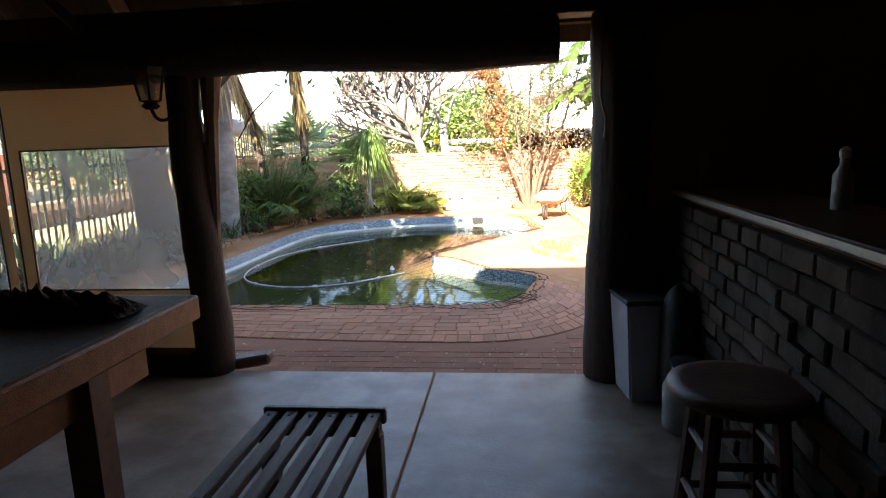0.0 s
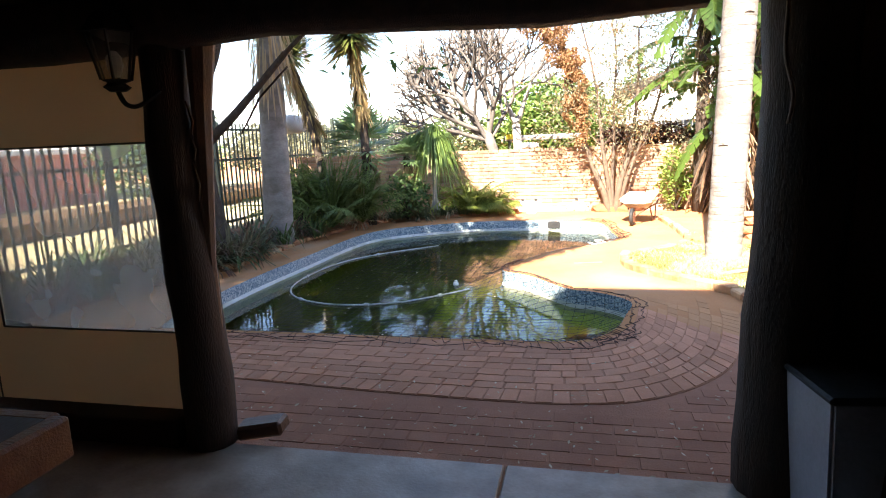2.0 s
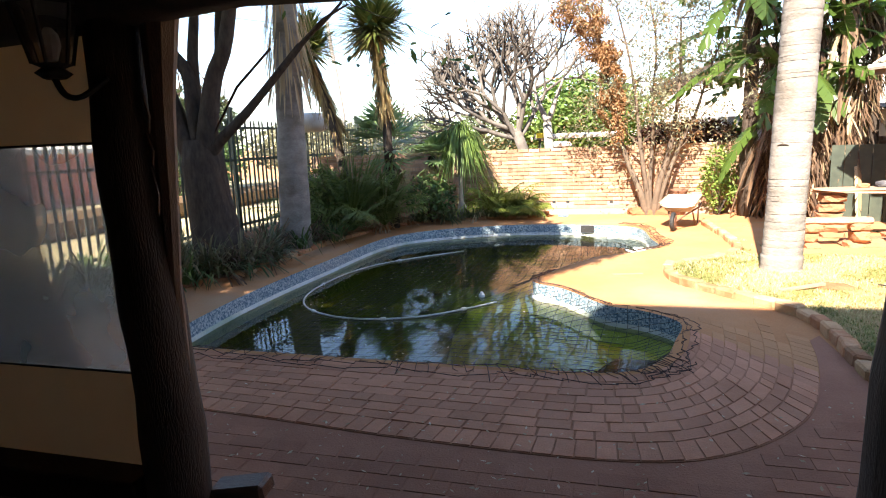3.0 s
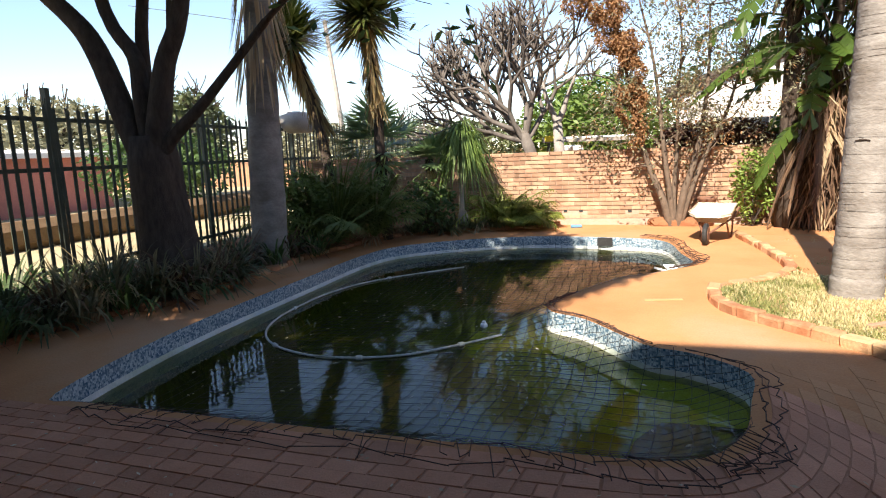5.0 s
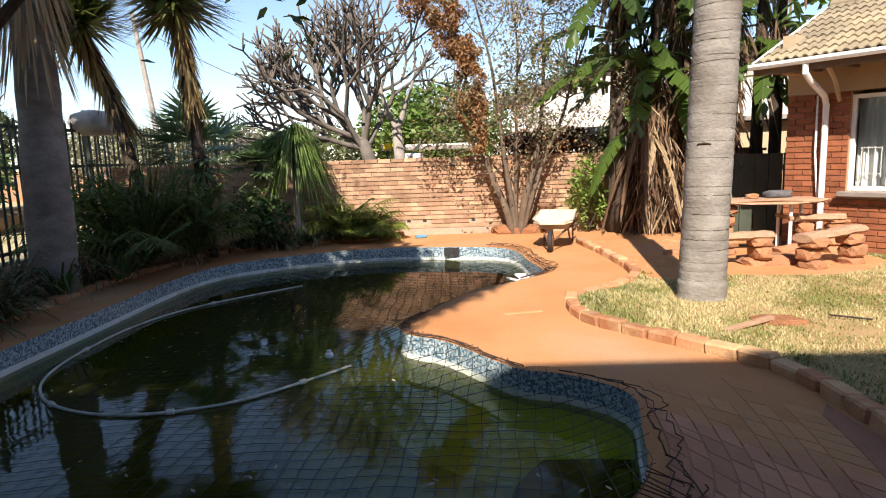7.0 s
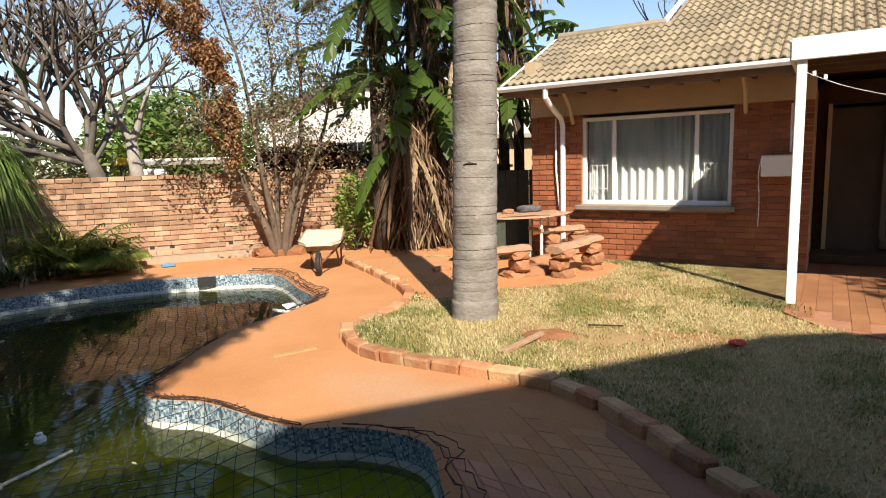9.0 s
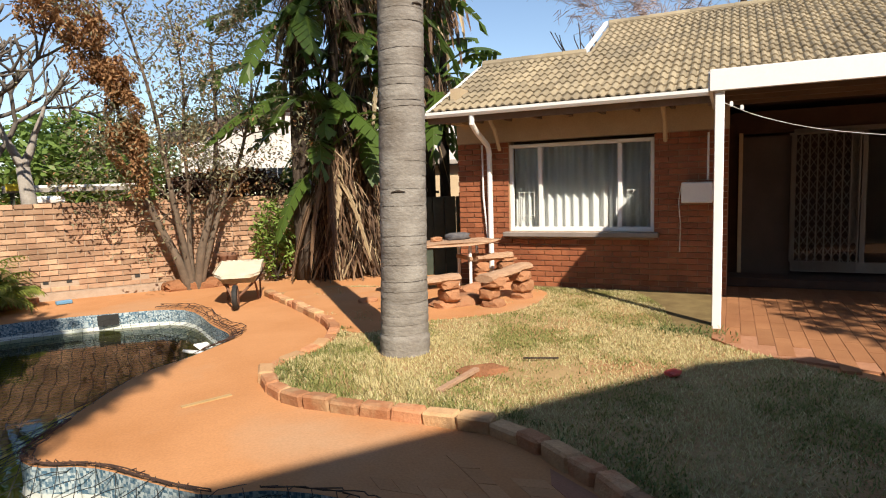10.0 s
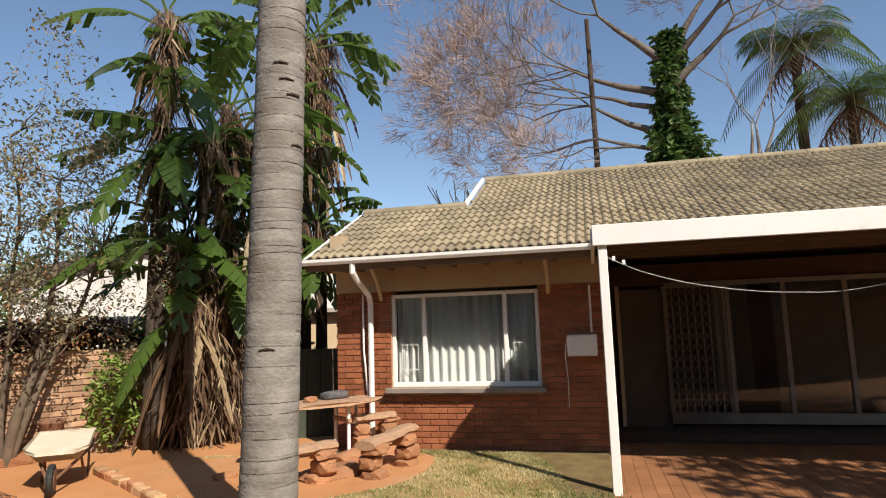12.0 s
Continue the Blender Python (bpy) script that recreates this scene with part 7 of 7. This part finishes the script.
# heavy table with orange pine edge
tb = thing("table", pose(-1.15, 2.5, 0), "tall heavy table with worn dark top and orange pine edging", "table")
TX0, TX1, TY0, TY1, TZ = -1.95, -0.685, 0.2, 2.57, 0.97
part("tabletop", cube(((TX0 + TX1) / 2 + 1.15, (TY0 + TY1) / 2 - 2.5, TZ - 0.012), (TX1 - TX0 - 0.05, TY1 - TY0 - 0.05, 0.035), 0, 0.004), M_TABLETOP, tb, "worn dark brown top")
for c, s in ((((TX1 - 0.012) + 1.15, (TY0 + TY1) / 2 - 2.5, TZ - 0.045), (0.045, TY1 - TY0, 0.10)), (((TX0 + TX1) / 2 + 1.15, TY1 - 0.01 - 2.5, TZ - 0.045), (TX1 - TX0 - 0.05, 0.045, 0.10))):
    part("edging", cube(c, s, 0, 0.008), M_ORWOOD, tb, "orange-brown pine edge")
part("apron", cube((TX1 - 0.1 + 1.15, (TY0 + TY1) / 2 - 2.5, TZ - 0.17), (0.035, TY1 - TY0 - 0.5, 0.15), 0, 0.004), M_ORWOOD, tb, "orange-brown apron")
for x, y in ((TX1 - 0.1, 2.0), (TX0 + 0.1, 2.0), (TX1 - 0.1, 0.5), (TX0 + 0.1, 0.5)):
    part("leg", cube((x + 1.15, y - 2.5, (TZ - 0.1) / 2), (0.11, 0.11, TZ - 0.1), 0, 0.008), M_DKWOOD, tb, "dark square leg")
part("stretcher", cube((TX1 - 0.1 + 1.15, 1.25 - 2.5, 0.12), (0.06, 1.4, 0.08), 0, 0.005), M_DKWOOD, tb)
pile = bmesh.new()
NX, NY = 46, 16
top = [[pile.verts.new((-1.54 + 0.76 * i / NX, 2.2 + 0.2 * j / NY, TZ + 0.004 + (0.10 * (0.55 + 0.9 * abs(noise.noise(Vector((i * 0.22, j * 0.3, 2.0)))) + 0.35 * noise.noise(Vector((i * 0.7, j * 0.8, 5.0)))) * (math.sin(math.pi * i / NX) * math.sin(math.pi * j / NY)) ** 0.45))) for j in range(NY + 1)] for i in range(NX + 1)]
for i in range(NX):
    for j in range(NY):
        pile.faces.new((top[i][j], top[i + 1][j], top[i + 1][j + 1], top[i][j + 1]))
solo("crumpled_cloth", pile, pbr("brown shaggy cloth", (0.05, 0.032, 0.022), (0.12, 0.08, 0.055), 0.95, 14, 70, 0.9, dist=0.02), "crumpled dark brown cloth heaped on the table", "cloth", smooth=True)

# slatted bench
be = thing("slatted_bench", pose(-0.1, 1.75, 0), "weathered brown slatted bench on the concrete floor", "bench")
for k in range(6):
    part("slat", cube((-0.195 + 0.078 * k, 0, 0.57), (0.048, 1.16, 0.03), 0, 0.004), M_SLAT, be)
for y in (-0.53, 0.0, 0.54):
    part("cross_rail", cube((0, y, 0.535), (0.45, 0.055, 0.04), 0, 0.004), M_SLAT, be)
part("end_rail", cube((0.0, 0.595, 0.565), (0.47, 0.03, 0.06), 0, 0.006), M_SLAT, be)
for x in (-0.2, 0.2):
    for y in (-0.52, 0.54):
        part("leg", cube((x, y, 0.26), (0.06, 0.06, 0.52), 0, 0.005), M_DKWOOD, be)
for k in range(6):
    for y in (0.0, 0.54):
        part("nail", lathe(bmesh.new(), [(0.006, 0.584), (0.006, 0.588)], 8, (-0.195 + 0.078 * k, y)), M_NET, be)

# bar stool
so2 = thing("bar_stool", pose(1.40, 2.42, 0), "dark wooden bar stool with round seat", "stool")
part("seat", lathe(bmesh.new(), [(0.20, 0.625), (0.235, 0.635), (0.242, 0.655), (0.235, 0.675), (0.19, 0.682), (0.05, 0.676)], 32), M_DKWOOD, so2, "round dished seat", True)
for k in range(4):
    a = math.pi / 4 + k * math.pi / 2
    part("leg", tube(bmesh.new(), [(0.15 * math.cos(a), 0.15 * math.sin(a), 0.63), (0.215 * math.cos(a), 0.215 * math.sin(a), 0)], [0.03, 0.026], 8), M_DKWOOD, so2)
    b = a + math.pi / 2
    for h, r in ((0.2, 0.195), (0.42, 0.172)):
        part("rung", tube(bmesh.new(), [(r * math.cos(a), r * math.sin(a), h + 0.03 * (k % 2)), (r * math.cos(b), r * math.sin(b), h + 0.03 * (k % 2))], 0.016, 8), M_DKWOOD, so2)

# bin and glass jar
M_BIN = pbr("grey plastic bin", (0.42, 0.42, 0.46), (0.48, 0.48, 0.52), 0.45, 3, 50, 0.1)
bn = thing("bin", pose(1.37, 3.90, 0, 0, 0, 8), "grey plastic swing bin with dark liner beside the post", "bin")
bb3 = bmesh.new()
v = [bb3.verts.new((sx * w, sy * d, z)) for z, w, d in ((0.005, 0.11, 0.14), (0.62, 0.145, 0.175)) for sx, sy in ((-1, -1), (1, -1), (1, 1), (-1, 1))]
for k in range(4):
    bb3.faces.new((v[k], v[(k + 1) % 4], v[4 + (k + 1) % 4], v[4 + k]))
bb3.faces.new(v[3::-1])
bmesh.ops.bevel(bb3, geom=bb3.edges[:], offset=0.012, segments=2, affect="EDGES")
part("body", bb3, M_BIN, bn, "grey tapered body")
part("rim", cube((0, 0, 0.615), (0.31, 0.37, 0.03), 0, 0.01), M_NET, bn, "dark liner rim")
jr = thing("glass_jar", pose(1.50, 3.42, 0), "large dusty glass jar on the floor by the bar", "jar")
part("body", lathe(bmesh.new(), [(0.09, 0.0), (0.115, 0.02), (0.115, 0.24), (0.085, 0.31), (0.07, 0.33), (0.07, 0.36)], 20), pbr("dusty glass", (0.28, 0.30, 0.28), (0.36, 0.37, 0.34), 0.2, 4, 50, 0.05), jr, "", True)
part("lid", lathe(bmesh.new(), [(0.075, 0.36), (0.078, 0.39), (0.05, 0.4)], 18), M_NET, jr, "dark lid")
solo("dark_sack", rock((1.52, 3.66, 0.36), (0.18, 0.3, 0.72), 71), M_NET, "dark bag leaning at the bar foot", "bag", smooth=True)

# brick bar with timber top
BX = 1.64
bar = thing("bar_counter", pose(BX, 1.5, 0), "bagged grey brick bar counter with metal-edged top", "bar counter")
part("core", cube((0.13, 0.0, 0.575), (0.2, 5.3, 1.15)), M_JOINT, bar, "recessed dark joints")
part("top", cube((0.22, 0.0, 1.205), (0.52, 5.36, 0.05), 0, 0.008), M_DKWOOD, bar, "dark timber top")
part("edge_strip", cube((-0.045, 0.0, 1.21), (0.012, 5.36, 0.03), 0, 0.003), pbr("dull metal strip", (0.45, 0.43, 0.40), (0.55, 0.53, 0.5), 0.35, 5, 50, 0.05, metal=0.9), bar, "dull metal edge")
bbm = finish("brick", cube((0, 0, 0), (0.07, 0.222, 0.08), 0, 0.006), M_SHADEBAR)
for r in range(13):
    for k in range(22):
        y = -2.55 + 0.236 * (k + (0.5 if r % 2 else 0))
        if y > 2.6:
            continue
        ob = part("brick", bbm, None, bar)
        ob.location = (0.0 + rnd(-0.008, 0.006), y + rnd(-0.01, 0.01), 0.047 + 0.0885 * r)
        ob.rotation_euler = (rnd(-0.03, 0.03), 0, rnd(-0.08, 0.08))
sd = thing("soap_bottle", pose(1.95, 2.92, 1.21), "grey plastic bottle standing on the bar top", "bottle")
part("body", lathe(bmesh.new(), [(0.035, 0), (0.04, 0.01), (0.04, 0.16), (0.018, 0.2), (0.018, 0.23)], 14), M_BIN, sd, "", True)
part("cap", lathe(bmesh.new(), [(0.022, 0.23), (0.022, 0.26), (0.008, 0.275)], 12), M_WHITE, sd)
solo("bar_upright", cube((1.72, 3.98, 1.46), (0.06, 0.06, 0.5), 0, 0.006), M_POLEL, "short pale upright post on the bar end", "post")

# rafters and thatching laths under the roof
rf = thing("roof_frame", pose(0, 4.2, 2.3), "dark gum-pole rafters and laths under the thatch", "roof frame", kind="structure")
for k in range(12):
    x = -6.4 + k * 0.85
    part("rafter", tube(bmesh.new(), [(x, 0.62, 0.06 - 0.06), (x + 0.05, -1.5, 2.05), (x, -3.75, 4.25)], [0.05, 0.055, 0.045], 8), M_POLEL if k % 2 else M_POLE, rf)
for k in range(12):
    y = 0.35 - 0.32 * k
    part("lath", tube(bmesh.new(), [(-7.6 + 0.3 * k * 0.32, y, 0.36 - 1.0 * (y)), (4.2 - 0.37 * k * 0.32, y, 0.36 - 1.0 * (y))], 0.018, 5), M_POLEL, rf)
tie = bmesh.new()
tube(tie, [(-2.75, 4.05, 2.95), (-2.15, 4.1, 2.35)], 0.04, 8)
solo("diagonal_brace", tie, M_POLEL, "pale diagonal pole brace under the roof", "brace")
solo("hook", tube(bmesh.new(), smooth_line([(1.14, 4.03, 1.98), (1.13, 4.0, 1.8), (1.16, 3.99, 1.65), (1.15, 4.0, 1.55)], 4), 0.008, 6), M_POLEL, "frayed rope hanging on the thick post", "rope")


# ---- pavers, nearest pieces last ----
INNER = smooth_line([(-5.0, 6.34), (-3.4, 6.34), (-2.0, 6.32), (-0.6, 6.31), (0.25, 6.33), (0.62, 6.52), (0.84, 6.95), (0.93, 7.5), (0.96, 8.1), (0.97, 8.7)], 24)
OUTER = smooth_line([(-5.0, 5.42), (-3.4, 5.38), (-2.0, 5.30), (-0.8, 5.20), (0.3, 5.18), (0.9, 5.36), (1.38, 5.86), (1.64, 6.55), (1.80, 7.4), (1.87, 8.7)], 24)


def along(line):
    s = [0.0]
    for a, b in zip(line, line[1:]):
        s.append(s[-1] + (b - a).length)
    return s


S_OUT = along(OUTER)


def band_point(u, v):
    """u: metres along the outer edge; v: 0 at the pool, 1 at the outer edge."""
    u = max(0.0, min(S_OUT[-1] - 1e-4, u))
    i = next(k for k in range(len(S_OUT) - 1) if S_OUT[k + 1] >= u)
    f = (u - S_OUT[i]) / (S_OUT[i + 1] - S_OUT[i])
    return INNER[i].lerp(INNER[i + 1], f).lerp(OUTER[i].lerp(OUTER[i + 1], f), v)


NB = max(i for i, p in enumerate(OUTER) if p.y < 6.5)
solo("paving_bed", prism([(p.x, p.y) for p in OUTER[:NB]] + [(p.x, p.y) for p in reversed(INNER[:NB])], G - 0.02, G + 0.008), M_JOINT, "dark sand joints of the pool surround", "paving", "structure")
surround = thing("pool_surround", pose(0, 6, G), "curved surround of dusty pinkish clay pavers", "paving", kind="structure")
field, dusty = bmesh.new(), bmesh.new()
M_DUSTP = pbr("paver under red dust", (0.44, 0.213, 0.096), (0.53, 0.275, 0.135), 0.95, 1.2, 60, 0.35, island=0.07, spec=0.15)
ROWS_V = [0.0, 0.105, 0.21, 0.315, 0.42, 0.525, 0.63, 0.735, 0.83, 1.0]
pieces = 0


def paver(bm, corners, z0, z1, j=0.004):
    c = sum(corners, Vector()) / 4
    lo, hi = [], []
    for p in corners:
        q = p + (c - p).normalized() * j * 1.4
        lo.append(bm.verts.new((q.x, q.y, z0)))
        q = p + (c - p).normalized() * (j * 1.4 + 0.004)
        hi.append(bm.verts.new((q.x, q.y, z1)))
    bm.faces.new(hi)
    for k in range(4):
        bm.faces.new((lo[k], lo[(k + 1) % 4], hi[(k + 1) % 4], hi[k]))


for r in range(len(ROWS_V) - 1):
    v0, v1 = ROWS_V[r], ROWS_V[r + 1]
    step = 0.112 if r == len(ROWS_V) - 2 else 0.226
    u = rnd(0, step)
    while u < S_OUT[-1] - step:
        st = step * (1.0 if rnd(0, 1) > 0.2 or step < 0.2 else 0.5)
        cs = [band_point(u, v0), band_point(u + st, v0), band_point(u + st, v1), band_point(u, v1)]
        c = sum(cs, Vector()) / 4
        h = rnd(0.012, 0.016) if c.y < 6.45 or c.x < 0.6 else rnd(0.0092, 0.0108)
        if u > S_OUT[NB] and rnd(0, 1) < (c.y - 6.9) / 1.2:
            u += st
            continue
        if -0.9 < c.x < 1.95 and c.y < 6.7 and pieces < 300 and r > 0:
            bm = bmesh.new()
            paver(bm, [p - c for p in cs], 0.0, h)
            ob = part("paver", bm, M_BANDP, surround)
            ob.location = (c.x, c.y - 6, 0)
            ob.rotation_euler = (rnd(-0.012, 0.012), rnd(-0.012, 0.012), 0)
            pieces += 1
        elif u > S_OUT[NB]:
            paver(dusty, [Vector((p.x, p.y - 6, 0)) for p in cs], 0.0, rnd(0.002, 0.0035), 0.0025)
        else:
            paver(field, [Vector((p.x, p.y - 6, 0)) for p in cs], 0.0, h)
        u += st
bmesh.ops.recalc_face_normals(field, faces=field.faces[:])
tagged(part("pavers", field, M_BANDS, surround), kind="stuff")
bmesh.ops.recalc_face_normals(dusty, faces=dusty.faces[:])
tagged(part("dusty_pavers", dusty, M_DUSTP, surround), kind="stuff")

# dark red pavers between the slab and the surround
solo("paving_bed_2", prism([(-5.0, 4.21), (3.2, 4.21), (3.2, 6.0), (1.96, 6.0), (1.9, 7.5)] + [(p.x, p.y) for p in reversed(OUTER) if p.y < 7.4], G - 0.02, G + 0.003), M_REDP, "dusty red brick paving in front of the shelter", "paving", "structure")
rp = bmesh.new()
for r in range(16):
    y0 = 4.23 + r * 0.118
    k = 0
    x = -5.0 + (r % 2) * 0.115
    while x < 3.1:
        L = 0.228
        c = Vector((x + L / 2, y0 + 0.057, 0))
        near_out = min((Vector((p.x, p.y, 0)) - c).length for p in OUTER[::4])
        ok = c.y < 5.1 or (c.x > 1.0 and near_out > 0.14 and c.y < 5.9 and not any(c.x < p.x and abs(c.y - p.y) < 0.05 for p in OUTER))
        if c.y > 5.02 and c.x < 1.0:
            ok = near_out > 0.16 and c.y < 5.35 and c.x < -0.9
        if ok and near_out > 0.1:
            z = G + 0.0045 + rnd(0.0, 0.004)
            paver(rp, [Vector((x + a * L, y0 + b * 0.118, 0)) for a, b in ((0, 0), (1, 0), (1, 1), (0, 1))], G + 0.0, z, 0.0035)
        x += L
bmesh.ops.recalc_face_normals(rp, faces=rp.faces[:])
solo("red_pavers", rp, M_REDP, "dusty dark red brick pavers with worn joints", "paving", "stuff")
